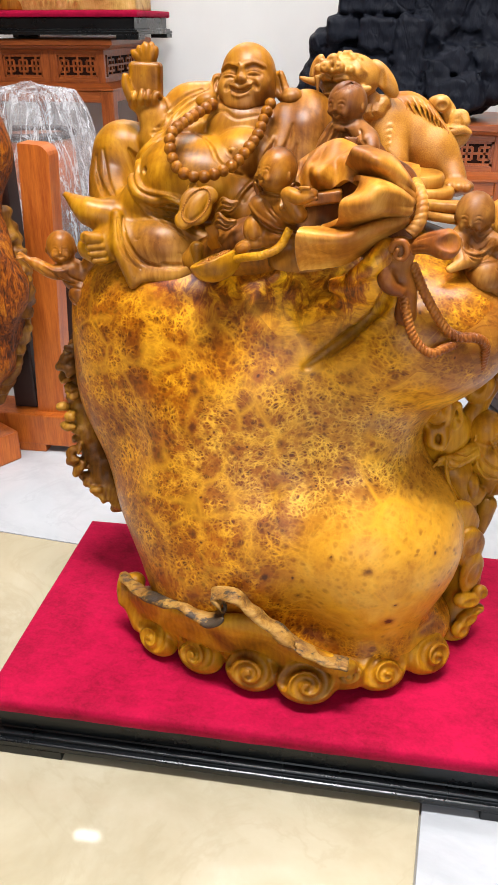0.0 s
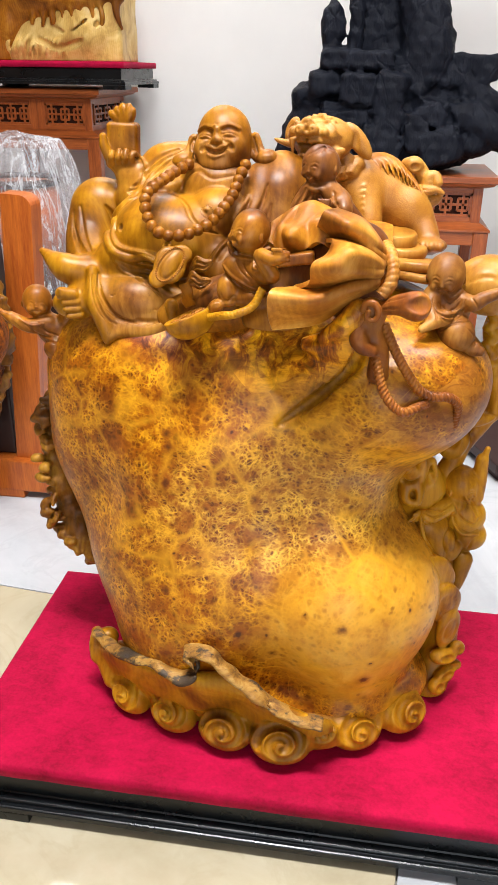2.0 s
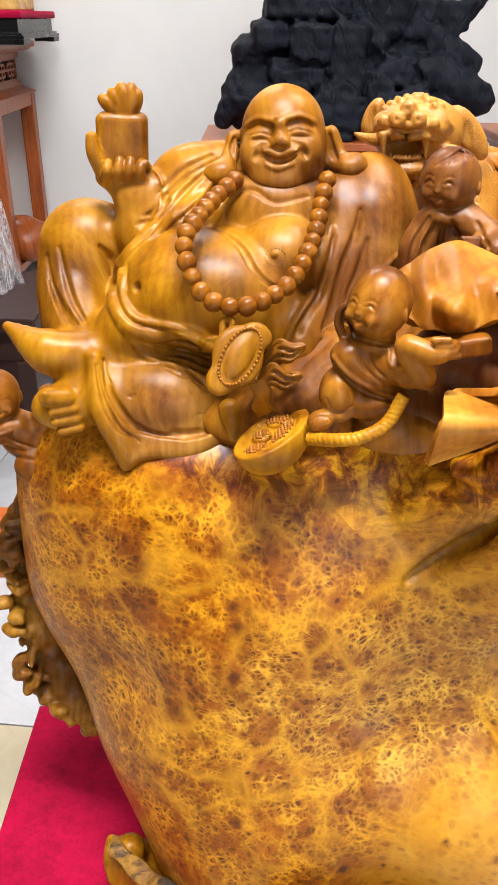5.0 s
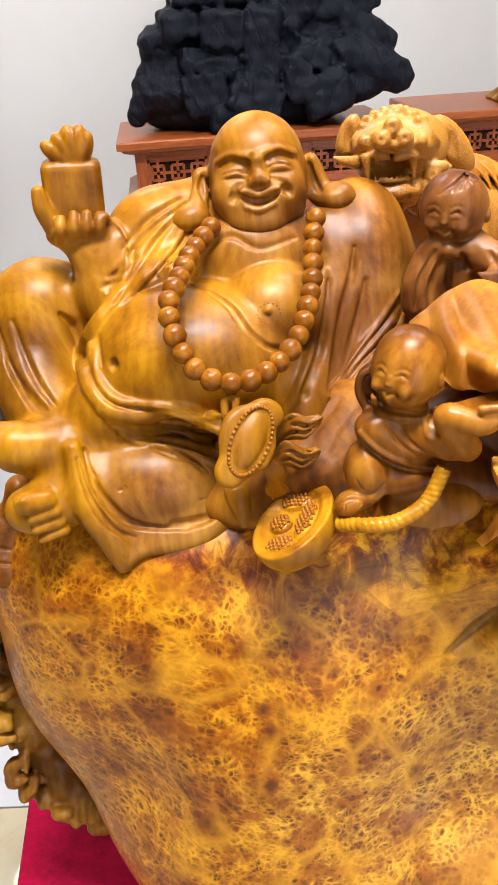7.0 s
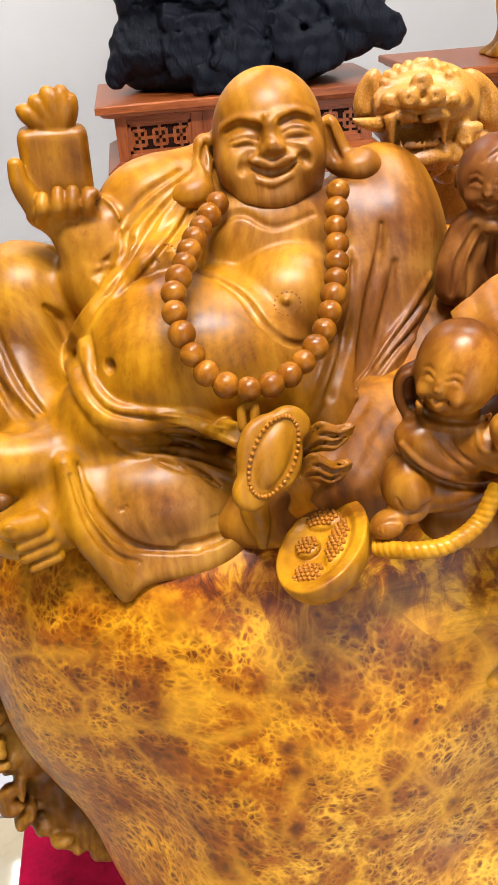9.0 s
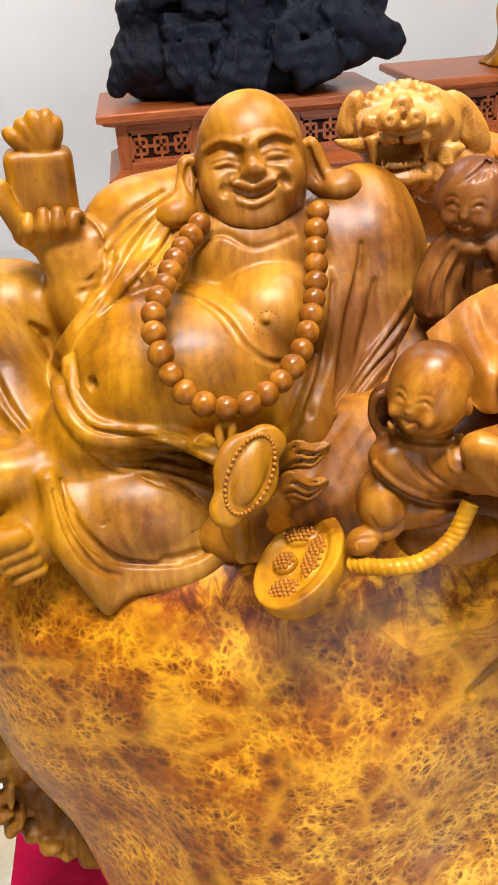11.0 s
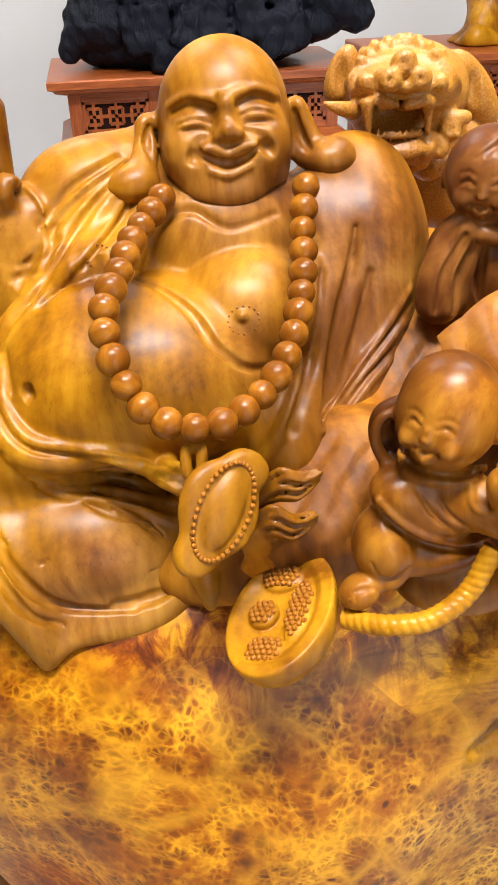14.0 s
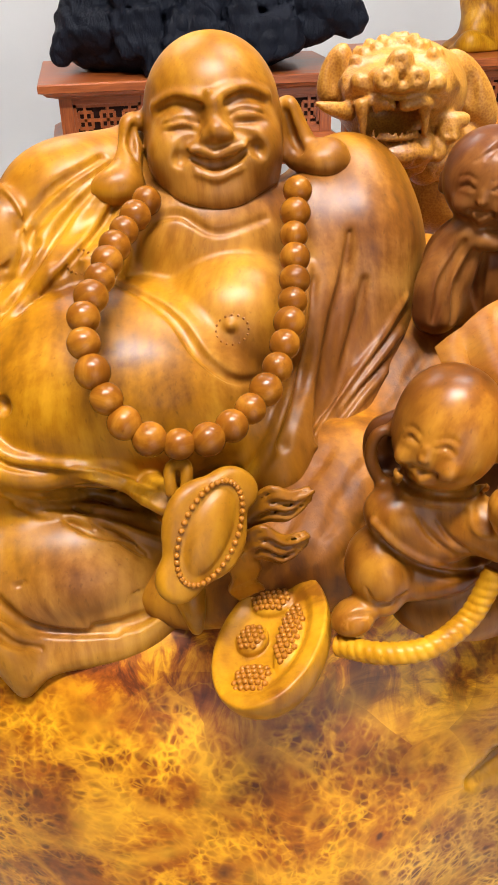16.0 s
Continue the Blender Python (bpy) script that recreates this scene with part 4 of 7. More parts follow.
# ragged fringe behind
fringe = Clay((-0.60, 1.06, 0.18), (-0.36, 1.34, 0.70), 0.003)
fringe.rod([(-0.475, 1.21, 0.585), (-0.495, 1.21, 0.489), (-0.489, 1.2, 0.404), (-0.453, 1.18, 0.325), (-0.41, 1.16, 0.305)], 0.03, 0.026, 0.01)
rng = random.Random(4)
path = spline([(-0.502, 1.2, 0.582), (-0.516, 1.2, 0.545), (-0.522, 1.2, 0.48), (-0.515, 1.19, 0.407), (-0.489, 1.18, 0.333), (-0.438, 1.17, 0.291)], 10)
for i in range(90):
    p = path[int(i / 90 * len(path))]
    fringe.ball((p[0] + rng.uniform(-0.004, 0.016), p[1] + rng.uniform(-0.035, 0.02), p[2] + rng.uniform(-0.006, 0.006)), (rng.uniform(0.006, 0.012), rng.uniform(0.008, 0.018), rng.uniform(0.004, 0.009)), 0.002, (rng.uniform(-30, 30), rng.uniform(-40, 40), rng.uniform(0, 90)))
fringe.rough(0.0025, 130, 2)
fringe.rough(0.0015, 260, 3)
sculpt("bark_fringe", [fringe], BARK, carving, "rough brown bark edge")
# ---- carved figures on the burl ----
def face(clay, at, size, turn=0.0, nod=0.0, close=1.0):
    """A plain smiling face on a round head: nose, cheeks, closed eyes, mouth and ears, set on the surface."""
    s, m = size, Matrix.Rotation(radians(turn), 3, "Z") @ Matrix.Rotation(radians(nod), 3, "X")

    def spot(az, el, out=3.0):
        a, e = radians(az), radians(el)
        return tuple(np.array(at) + s * out * np.array(m @ Vector((math.sin(a) * math.cos(e), -math.cos(a) * math.cos(e), math.sin(e)))))

    def on(az, el):
        if abs(az) < 60:
            az, el = az * close, el * close
        return tuple(clay.on(spot(az, el, 1.0), spot(az, el)))
    eye = spot(0, 0, 6.0)
    for sx in (-1, 1):
        clay.ball(on(30 * sx, -26), 0.19 * s * close, 0.28 * s * close)
        clay.ball(on(88 * sx, -10), (0.10 * s, 0.17 * s, 0.24 * s), 0.04 * s)
        clay.dot(on(90 * sx, -8), (0.05 * s, 0.07 * s, 0.12 * s), 0.04 * s, True, spot(90 * sx, -8))
    clay.ball(on(0, -44), 0.14 * s * close, 0.25 * s * close)
    clay.ball(on(0, -8), (0.06 * s, 0.07 * s, 0.12 * s), 0.10 * s)
    clay.ball(on(0, -15), (0.10 * s, 0.09 * s, 0.075 * s), 0.05 * s)
    for sx in (-1, 1):
        clay.line([on(34 * sx, -2), on(23 * sx, 4), on(11 * sx, -1)], 0.050 * s, 0.015 * s, eye=eye, sunk=0.1)
        clay.line([on(33 * sx, -7), on(23 * sx, -5), on(12 * sx, -6)], 0.030 * s, 0.03 * s, False, eye, sunk=0.2)
        clay.line([on(36 * sx, 11), on(24 * sx, 16), on(10 * sx, 11)], 0.026 * s, 0.06 * s, eye=eye)
        clay.dot(on(16 * sx, -30), 0.065 * s, 0.02 * s, True, eye)
    clay.line([on(-12, -29), on(0, -32), on(12, -29)], 0.055 * s, 0.015 * s, eye=eye, sunk=0.1)
    clay.line([on(-10, -37), on(0, -39), on(10, -37)], 0.045 * s, 0.04 * s, False, eye=eye, sunk=0.1)


EYE = (-0.277, 0.635, 1.12)

# the seated round figure
b = Clay((-0.49, 0.99, 0.70), (-0.06, 1.34, 1.06), 0.0015)
b.ball((-0.21, 1.235, 0.864), (0.09, 0.06, 0.10), 0.02)
b.ball((-0.211, 1.205, 0.924), (0.062, 0.042, 0.045), 0.015)
b.ball((-0.28, 1.158, 0.863), (0.078, 0.068, 0.060), 0.008)
b.ball((-0.247, 1.15, 0.863), (0.060, 0.060, 0.050), 0.02)
b.ball((-0.202, 1.164, 0.894), (0.044, 0.043, 0.038), 0.005)
b.ball((-0.287, 1.188, 0.924), (0.036, 0.028, 0.020), 0.006)
b.line([(-0.273, 1.125, 0.937), (-0.256, 1.11, 0.933), (-0.241, 1.104, 0.921), (-0.231, 1.094, 0.906), (-0.214, 1.1, 0.887), (-0.195, 1.11, 0.88)], 0.0044, 0.0018, sunk=0.1)
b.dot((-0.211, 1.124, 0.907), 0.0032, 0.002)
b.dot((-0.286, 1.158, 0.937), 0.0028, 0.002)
# spots for dark balls that stand in for small shaded pits
dark_spots = []
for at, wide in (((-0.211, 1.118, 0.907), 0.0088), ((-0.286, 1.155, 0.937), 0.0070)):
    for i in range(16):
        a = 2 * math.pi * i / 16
        dark_spots.append(tuple(b.on((at[0] + wide * math.cos(a), at[1], at[2] + 0.95 * wide * math.sin(a)), np.array(EYE))))
b.dot((-0.331, 1.1, 0.885), (0.0045, 0.006, 0.0055), 0.0015, True)
# raised arm, hand and the block that it holds up
b.rod([(-0.245, 1.245, 0.963), (-0.281, 1.225, 0.951), (-0.31, 1.212, 0.926), (-0.332, 1.205, 0.908)], 0.026, 0.030, 0.015)
b.ball((-0.285, 1.226, 0.936), (0.050, 0.034, 0.045), 0.02, (0, 40, 0))
b.ball((-0.319, 1.205, 0.907), (0.036, 0.032, 0.030), 0.02)
b.rod([(-0.327, 1.205, 0.91), (-0.342, 1.205, 0.934), (-0.352, 1.208, 0.948)], 0.021, 0.016, 0.008)
b.ball((-0.335, 1.206, 0.934), (0.027, 0.025, 0.012), 0.004, (20, -38, 0))
b.ball((-0.357, 1.21, 0.956), (0.023, 0.014, 0.013), 0.006)
b.rod([(-0.371, 1.202, 0.964), (-0.377, 1.197, 0.98), (-0.378, 1.197, 0.993)], 0.0085, 0.0055, 0.004)
for fx, fz in ((45, 398), (72, 385), (97, 386), (122, 396)):
    b.rod([((-0.387, 1.2, 0.959)[0] + fx * 0.000405, 1.200, (-0.359, 1.2, 0.954)[2]), ((-0.383, 1.188, 0.97)[0] + fx * 0.000400, 1.189, (-0.356, 1.188, 0.965)[2]), ((-0.382, 1.192, 0.976)[0] + fx * 0.000400, 1.193, (-0.355, 1.192, 0.974)[2] + 0.0002 * (385 - fz))], 0.0055, 0.0045, 0.0015)
b.block((-0.353, 1.216, 0.986), (0.0235, 0.014, 0.0265), 0.007, 0.002, (0, 2, 4))
for turn, far, wide, long in ((-56, 0.016, 0.0078, 0.0170), (-34, 0.013, 0.0086, 0.0170), (-12, 0.013, 0.0088, 0.0180), (8, 0.013, 0.0084, 0.0175), (24, 0.012, 0.0072, 0.0150)):
    q = np.array((-0.345, 1.214, 1.008)) + np.array((math.sin(radians(turn)) * far, -0.001, math.cos(radians(turn)) * far))
    b.ball(tuple(q), (wide, 0.0085, long), 0.0006, (0, turn, 0))
b.ball((-0.334, 1.206, 0.938), (0.028, 0.022, 0.022), 0.008, (0, -38, 0))
b.line([(-0.329, 1.19, 0.972), (-0.319, 1.18, 0.965), (-0.315, 1.18, 0.949), (-0.319, 1.18, 0.929), (-0.331, 1.18, 0.909)], 0.0036, 0.002, False, r1=0.0036, sunk=0.0)
b.line([(-0.325, 1.19, 0.968), (-0.317, 1.18, 0.958), (-0.32, 1.18, 0.938), (-0.329, 1.18, 0.918)], 0.0022, 0.002)
# raised knee, tapered slipper and folded leg with its foot
b.ball((-0.392, 1.228, 0.884), (0.044, 0.040, 0.045), 0.01)
b.rod([(-0.4, 1.225, 0.885), (-0.406, 1.195, 0.847), (-0.39, 1.14, 0.806)], 0.042, 0.034, 0.02)
b.rod([(-0.362, 1.215, 0.87), (-0.343, 1.165, 0.835), (-0.355, 1.12, 0.806)], 0.012, 0.016, 0.015)
for pts, r in ((((-0.375, 1.18, 0.898), (-0.367, 1.18, 0.887), (-0.363, 1.17, 0.873)), 0.0040), (((-0.429, 1.19, 0.885), (-0.415, 1.15, 0.861), (-0.382, 1.11, 0.836)), 0.0030), (((-0.427, 1.19, 0.86), (-0.408, 1.15, 0.839), (-0.379, 1.11, 0.825)), 0.0026),
               (((-0.414, 1.18, 0.896), (-0.399, 1.15, 0.856), (-0.371, 1.11, 0.832)), 0.0024), (((-0.361, 1.17, 0.867), (-0.358, 1.14, 0.843), (-0.362, 1.11, 0.827)), 0.0030), (((-0.349, 1.17, 0.883), (-0.348, 1.14, 0.854), (-0.354, 1.11, 0.832)), 0.0026)):
    b.line(list(pts), r * 1.0, 0.0040, eye=(-0.227, 0.437, 1.089))
b.rod([(-0.399, 1.24, 0.928), (-0.365, 1.225, 0.924), (-0.346, 1.21, 0.903), (-0.34, 1.185, 0.873)], 0.0034, 0.0030, 0.0015)
b.rod([(-0.379, 1.115, 0.813), (-0.415, 1.105, 0.821), (-0.451, 1.112, 0.842)], 0.024, 0.005, 0.01, mid=0.021)
b.rod([(-0.368, 1.098, 0.787), (-0.398, 1.088, 0.777), (-0.413, 1.086, 0.774)], 0.024, 0.018, 0.012)
b.ball((-0.396, 1.086, 0.772), (0.024, 0.018, 0.022), 0.008)
b.rod([(-0.395, 1.072, 0.79), (-0.409, 1.064, 0.794)], 0.0092, 0.0088, 0.0012)
for pts, r in ((((-0.389, 1.07, 0.781), (-0.406, 1.062, 0.781)), 0.0056), (((-0.387, 1.07, 0.771), (-0.404, 1.062, 0.771)), 0.0053), (((-0.385, 1.07, 0.762), (-0.401, 1.063, 0.761)), 0.0049)):
    b.rod(list(pts), r, r * 0.92, 0.0008)
b.dot((-0.41, 1.06, 0.798), (0.0045, 0.002, 0.0035), 0.0006, False, (-0.227, 0.437, 1.089))
b.ball((-0.31, 1.11, 0.776), (0.060, 0.045, 0.041), 0.008)
b.ball((-0.346, 1.115, 0.776), (0.035, 0.035, 0.035), 0.02)
b.line([(-0.323, 1.092, 0.834), (-0.302, 1.068, 0.838), (-0.279, 1.06, 0.819), (-0.254, 1.06, 0.789)], 0.0034, 0.0014)
b.line([(-0.317, 1.092, 0.836), (-0.287, 1.068, 0.84), (-0.254, 1.06, 0.815)], 0.0028, 0.0014)
for pts, r in ((((-0.290, 1.06, 0.762), (-0.270, 1.06, 0.766), (-0.248, 1.06, 0.778)), 0.0030), (((-0.284, 1.06, 0.772), (-0.268, 1.06, 0.776), (-0.250, 1.06, 0.786)), 0.0022), (((-0.277, 1.06, 0.781), (-0.263, 1.06, 0.785), (-0.249, 1.06, 0.793)), 0.0018), (((-0.342, 1.07, 0.798), (-0.336, 1.06, 0.797), (-0.331, 1.06, 0.800)), 0.0014),
               (((-0.366, 1.08, 0.807), (-0.355, 1.07, 0.782), (-0.345, 1.07, 0.74)), 0.0026), (((-0.36, 1.08, 0.811), (-0.345, 1.07, 0.786), (-0.335, 1.07, 0.752)), 0.0022), (((-0.371, 1.08, 0.801), (-0.362, 1.07, 0.775), (-0.352, 1.07, 0.737)), 0.0020),
               (((-0.311, 1.06, 0.852), (-0.285, 1.06, 0.85), (-0.258, 1.05, 0.844)), 0.0016), (((-0.315, 1.06, 0.847), (-0.29, 1.06, 0.842), (-0.261, 1.05, 0.836)), 0.0018), (((-0.318, 1.06, 0.842), (-0.298, 1.06, 0.824), (-0.264, 1.05, 0.81)), 0.0022)):
    b.line(list(pts), r * 1.5, 0.0012, eye=(-0.227, 0.437, 1.089))
# hem of the robe
b.rod([(-0.371, 1.09, 0.822), (-0.365, 1.072, 0.786), (-0.352, 1.064, 0.758), (-0.343, 1.062, 0.737)], 0.006, 0.007, 0.008, mid=0.011)
b.rod([(-0.354, 1.085, 0.774), (-0.345, 1.075, 0.755), (-0.341, 1.068, 0.739)], 0.018, 0.010, 0.015)
b.rod([(-0.341, 1.062, 0.738), (-0.328, 1.068, 0.747), (-0.302, 1.066, 0.74), (-0.277, 1.068, 0.746), (-0.246, 1.075, 0.766)], 0.006, 0.004, 0.010)
b.rod([(-0.352, 1.075, 0.775), (-0.347, 1.062, 0.752), (-0.343, 1.056, 0.730)], 0.010, 0.004, 0.006, mid=0.009)
b.rod([(-0.343, 1.057, 0.731), (-0.330, 1.060, 0.740), (-0.312, 1.062, 0.743)], 0.004, 0.004, 0.005, mid=0.0055)
b.ball((-0.297, 1.088, 0.744), (0.056, 0.03, 0.022), 0.012)
b.line([(-0.361, 1.085, 0.824), (-0.357, 1.07, 0.806), (-0.346, 1.066, 0.78), (-0.327, 1.06, 0.767), (-0.289, 1.056, 0.761)], 0.0042, 0.0025)
b.line([(-0.368, 1.085, 0.816), (-0.361, 1.07, 0.787), (-0.348, 1.066, 0.76), (-0.331, 1.06, 0.755)], 0.0032, 0.002)
b.line([(-0.3, 1.06, 0.765), (-0.28, 1.07, 0.756), (-0.251, 1.066, 0.772)], 0.004, 0.004)
# belt folds round the belly
b.ball((-0.338, 1.130, 0.836), (0.036, 0.034, 0.030), 0.015)
for i in range(4):
    z = 0.852 - 0.0065 * i
    b.line([(-0.345 + 0.004 * i, 1.09, z), (-0.318, 1.08, z - 0.004), (-0.286, 1.07, z - 0.002 - 0.002 * i), (-0.256, 1.06, z - 0.010 - 0.004 * i)], 0.0024, 0.0016, False, r1=0.0030, sunk=0.1)
b.line([(-0.302, 1.175, 0.923), (-0.321, 1.15, 0.92), (-0.336, 1.13, 0.913), (-0.349, 1.118, 0.898), (-0.352, 1.104, 0.874), (-0.339, 1.09, 0.855), (-0.317, 1.084, 0.85), (-0.285, 1.076, 0.856), (-0.255, 1.064, 0.844)], 0.0065, 0.004, False, r1=0.0075, sunk=0.0)
b.line([(-0.345, 1.108, 0.9), (-0.343, 1.098, 0.876), (-0.332, 1.088, 0.862), (-0.306, 1.078, 0.86), (-0.278, 1.068, 0.852), (-0.256, 1.06, 0.84)], 0.004, 0.003, False, r1=0.004, sunk=0.2)
b.line([(-0.346, 1.106, 0.897), (-0.347, 1.098, 0.875), (-0.335, 1.086, 0.86), (-0.31, 1.076, 0.858), (-0.282, 1.07, 0.854), (-0.258, 1.06, 0.844)], 0.0016, 0.002)
b.line([(-0.304, 1.106, 0.844), (-0.281, 1.098, 0.842), (-0.254, 1.086, 0.833)], 0.0014, 0.002)
# robe over the far shoulder
b.ball((-0.119, 1.23, 0.918), (0.044, 0.050, 0.060), 0.02)
b.rod([(-0.108, 1.24, 0.932), (-0.094, 1.225, 0.884), (-0.113, 1.195, 0.829), (-0.144, 1.155, 0.787)], 0.030, 0.034, 0.02, mid=0.036)
b.rod([(-0.120, 1.205, 0.915), (-0.125, 1.180, 0.86), (-0.150, 1.140, 0.815)], 0.040, 0.030, 0.02)
b.rod([(-0.148, 1.205, 0.946), (-0.149, 1.172, 0.9), (-0.164, 1.145, 0.85), (-0.189, 1.1, 0.824)], 0.016, 0.015, 0.01, mid=0.019)
b.ball((-0.19, 1.125, 0.836), (0.028, 0.03, 0.03), 0.015)
b.line([(-0.174, 1.1, 0.945), (-0.177, 1.1, 0.915), (-0.182, 1.1, 0.883), (-0.190, 1.1, 0.854), (-0.205, 1.1, 0.824)], 0.0030, 0.004, False, EYE, 0.0045, 0.3)
for pts, r in ((((-0.152, 1.1, 0.961), (-0.154, 1.1, 0.940), (-0.159, 1.1, 0.913), (-0.162, 1.1, 0.881), (-0.165, 1.1, 0.848)), 0.0075), (((-0.143, 1.1, 0.935), (-0.149, 1.1, 0.904), (-0.156, 1.1, 0.871), (-0.163, 1.1, 0.850)), 0.0040),
               (((-0.170, 1.1, 0.937), (-0.173, 1.1, 0.907), (-0.179, 1.1, 0.874), (-0.188, 1.1, 0.845)), 0.0032)):
    b.line(list(pts), 0.0006, 0.005, True, EYE, r, 0.25)
for pts in (((-0.120, 1.1, 0.904), (-0.130, 1.1, 0.892), (-0.146, 1.1, 0.872), (-0.168, 1.1, 0.840)), ((-0.119, 1.1, 0.924), (-0.134, 1.1, 0.898), (-0.150, 1.1, 0.873), (-0.167, 1.1, 0.846)), ((-0.128, 1.1, 0.881), (-0.134, 1.1, 0.874), (-0.142, 1.1, 0.866), (-0.164, 1.1, 0.835))):
    b.line(list(pts), 0.0018, 0.003, False, EYE, 0.0032, 0.15)
for pts in (((-0.112, 1.1, 0.923), (-0.130, 1.1, 0.898), (-0.148, 1.1, 0.873), (-0.167, 1.1, 0.843)), ((-0.126, 1.1, 0.890), (-0.132, 1.1, 0.883), (-0.144, 1.1, 0.869), (-0.166, 1.1, 0.837))):
    b.line(list(pts), 0.0006, 0.002, True, EYE, 0.0020, 0.2)
# folds of the sleeve that fan from the shoulder
for pts in (((-0.258, 1.2, 0.976), (-0.286, 1.19, 0.955), (-0.31, 1.18, 0.928), (-0.329, 1.17, 0.906)), ((-0.265, 1.2, 0.975), (-0.293, 1.19, 0.96), (-0.316, 1.18, 0.941), (-0.333, 1.17, 0.918)), ((-0.268, 1.22, 0.974), (-0.297, 1.21, 0.961), (-0.318, 1.2, 0.943)),
            ((-0.258, 1.2, 0.962), (-0.275, 1.18, 0.945), (-0.298, 1.17, 0.926), (-0.322, 1.15, 0.912)), ((-0.334, 1.2, 0.919), (-0.318, 1.2, 0.926), (-0.31, 1.2, 0.942)), ((-0.34, 1.2, 0.911), (-0.322, 1.2, 0.918), (-0.309, 1.2, 0.934))):
    b.line(list(pts), 0.0024, 0.0035)
b.line([(-0.262, 1.2, 0.964), (-0.279, 1.19, 0.942), (-0.307, 1.17, 0.921), (-0.332, 1.15, 0.906), (-0.344, 1.13, 0.898)], 0.003, 0.002, False, sunk=-0.2)
b.line([(-0.26, 1.2, 0.911), (-0.249, 1.19, 0.939), (-0.229, 1.2, 0.945), (-0.207, 1.2, 0.932), (-0.177, 1.2, 0.939)], 0.0016, 0.004)
b.ball((-0.233, 1.15, 0.76), (0.10, 0.07, 0.05), 0.02)
b.ball((-0.154, 1.13, 0.756), (0.06, 0.06, 0.03), 0.02)
# loose tassels beside the pendant
for pts in ((((-0.219, 1.055, 0.835)), ((-0.208, 1.046, 0.849)), ((-0.198, 1.044, 0.848)), ((-0.188, 1.046, 0.853))), (((-0.223, 1.05, 0.818)), ((-0.213, 1.04, 0.831)), ((-0.202, 1.038, 0.826)), ((-0.19, 1.042, 0.829)))):
    for i in range(7):
        lift, out = 0.0020 * (i - 3), 0.0022 * (i % 2)
        b.rod([tuple(np.array(p) + np.array((0.001 * (i % 3), -0.004 - out, lift * w))) for p, w in zip(pts, (0.8, 1.5, 1.3, 0.5))], 0.0022, 0.0012, 0.0006)
for i in range(5):
    q = np.array((-0.23, 1.038, 0.82)) + np.array((0.0030 * i, 0.0, 0.0012 * i))
    b.rod([tuple(q), tuple(q + np.array((0.004, -0.001, -0.011))), tuple(q + np.array((0.002, 0.001, -0.021))), tuple(q + np.array((0.007, 0.003, -0.030)))], 0.0020, 0.0016, 0.0006)
b.rod([(-0.249, 1.06, 0.786), (-0.247, 1.052, 0.777), (-0.246, 1.05, 0.764)], 0.010, 0.004, 0.01)

h = Clay((-0.31, 1.14, 0.885), (-0.09, 1.29, 1.075), 0.00115)
h.ball((-0.203, 1.224, 0.996), (0.0390, 0.041, 0.0415), 0.004)
h.ball((-0.203, 1.214, 0.964), (0.0365, 0.038, 0.034), 0.022)
h.ball((-0.199, 1.214, 0.935), (0.0375, 0.034, 0.020), 0.010)
h.ball((-0.198, 1.208, 0.930), (0.0385, 0.034, 0.017), 0.006)
h.ball((-0.196, 1.214, 0.917), (0.038, 0.034, 0.014), 0.005)
h.dot((-0.211, 1.186, 0.96), (0.018, 0.010, 0.010), 0.014, sunk=0.4)
h.dot((-0.228, 1.19, 0.981), (0.014, 0.012, 0.013), 0.014, sunk=0.5)
h.dot((-0.185, 1.19, 0.984), (0.014, 0.012, 0.013), 0.014, sunk=0.5)
# eye hollows, brows, lids
h.dot((-0.224, 1.19, 0.999), (0.012, 0.006, 0.006), 0.008, True, sunk=-0.35)
h.dot((-0.19, 1.19, 1.001), (0.012, 0.006, 0.006), 0.008, True, sunk=-0.35)
h.dot((-0.224, 1.19, 0.997), (0.0095, 0.0055, 0.0045), 0.004, sunk=0.1)
h.dot((-0.189, 1.19, 1.), (0.0095, 0.0055, 0.0045), 0.004, sunk=0.1)
h.line([(-0.237, 1.204, 1.003), (-0.229, 1.19, 1.01), (-0.219, 1.187, 1.01), (-0.209, 1.184, 1.009), (-0.2, 1.187, 1.012), (-0.188, 1.19, 1.012), (-0.175, 1.204, 1.006)], 0.0018, 0.005, False, sunk=-0.2, r1=0.0018)
h.line([(-0.236, 1.203, 1.001), (-0.227, 1.186, 1.008), (-0.213, 1.183, 1.006)], 0.0022, 0.004)
h.line([(-0.202, 1.183, 1.007), (-0.19, 1.186, 1.01), (-0.176, 1.203, 1.003)], 0.0022, 0.004)
for p in (((-0.234, 1.189, 0.997), (-0.229, 1.186, 0.999), (-0.224, 1.184, 1.), (-0.215, 1.186, 0.997)), ((-0.199, 1.186, 1.), (-0.193, 1.184, 1.003), (-0.188, 1.184, 1.003), (-0.179, 1.19, 0.999))):
    h.line(list(p), 0.0015, 0.0012)
for p in (((-0.232, 1.189, 0.993), (-0.224, 1.184, 0.995), (-0.217, 1.186, 0.993)), ((-0.197, 1.186, 0.996), (-0.19, 1.184, 0.997), (-0.18, 1.19, 0.995))):
    h.line(list(p), 0.0009, 0.002)
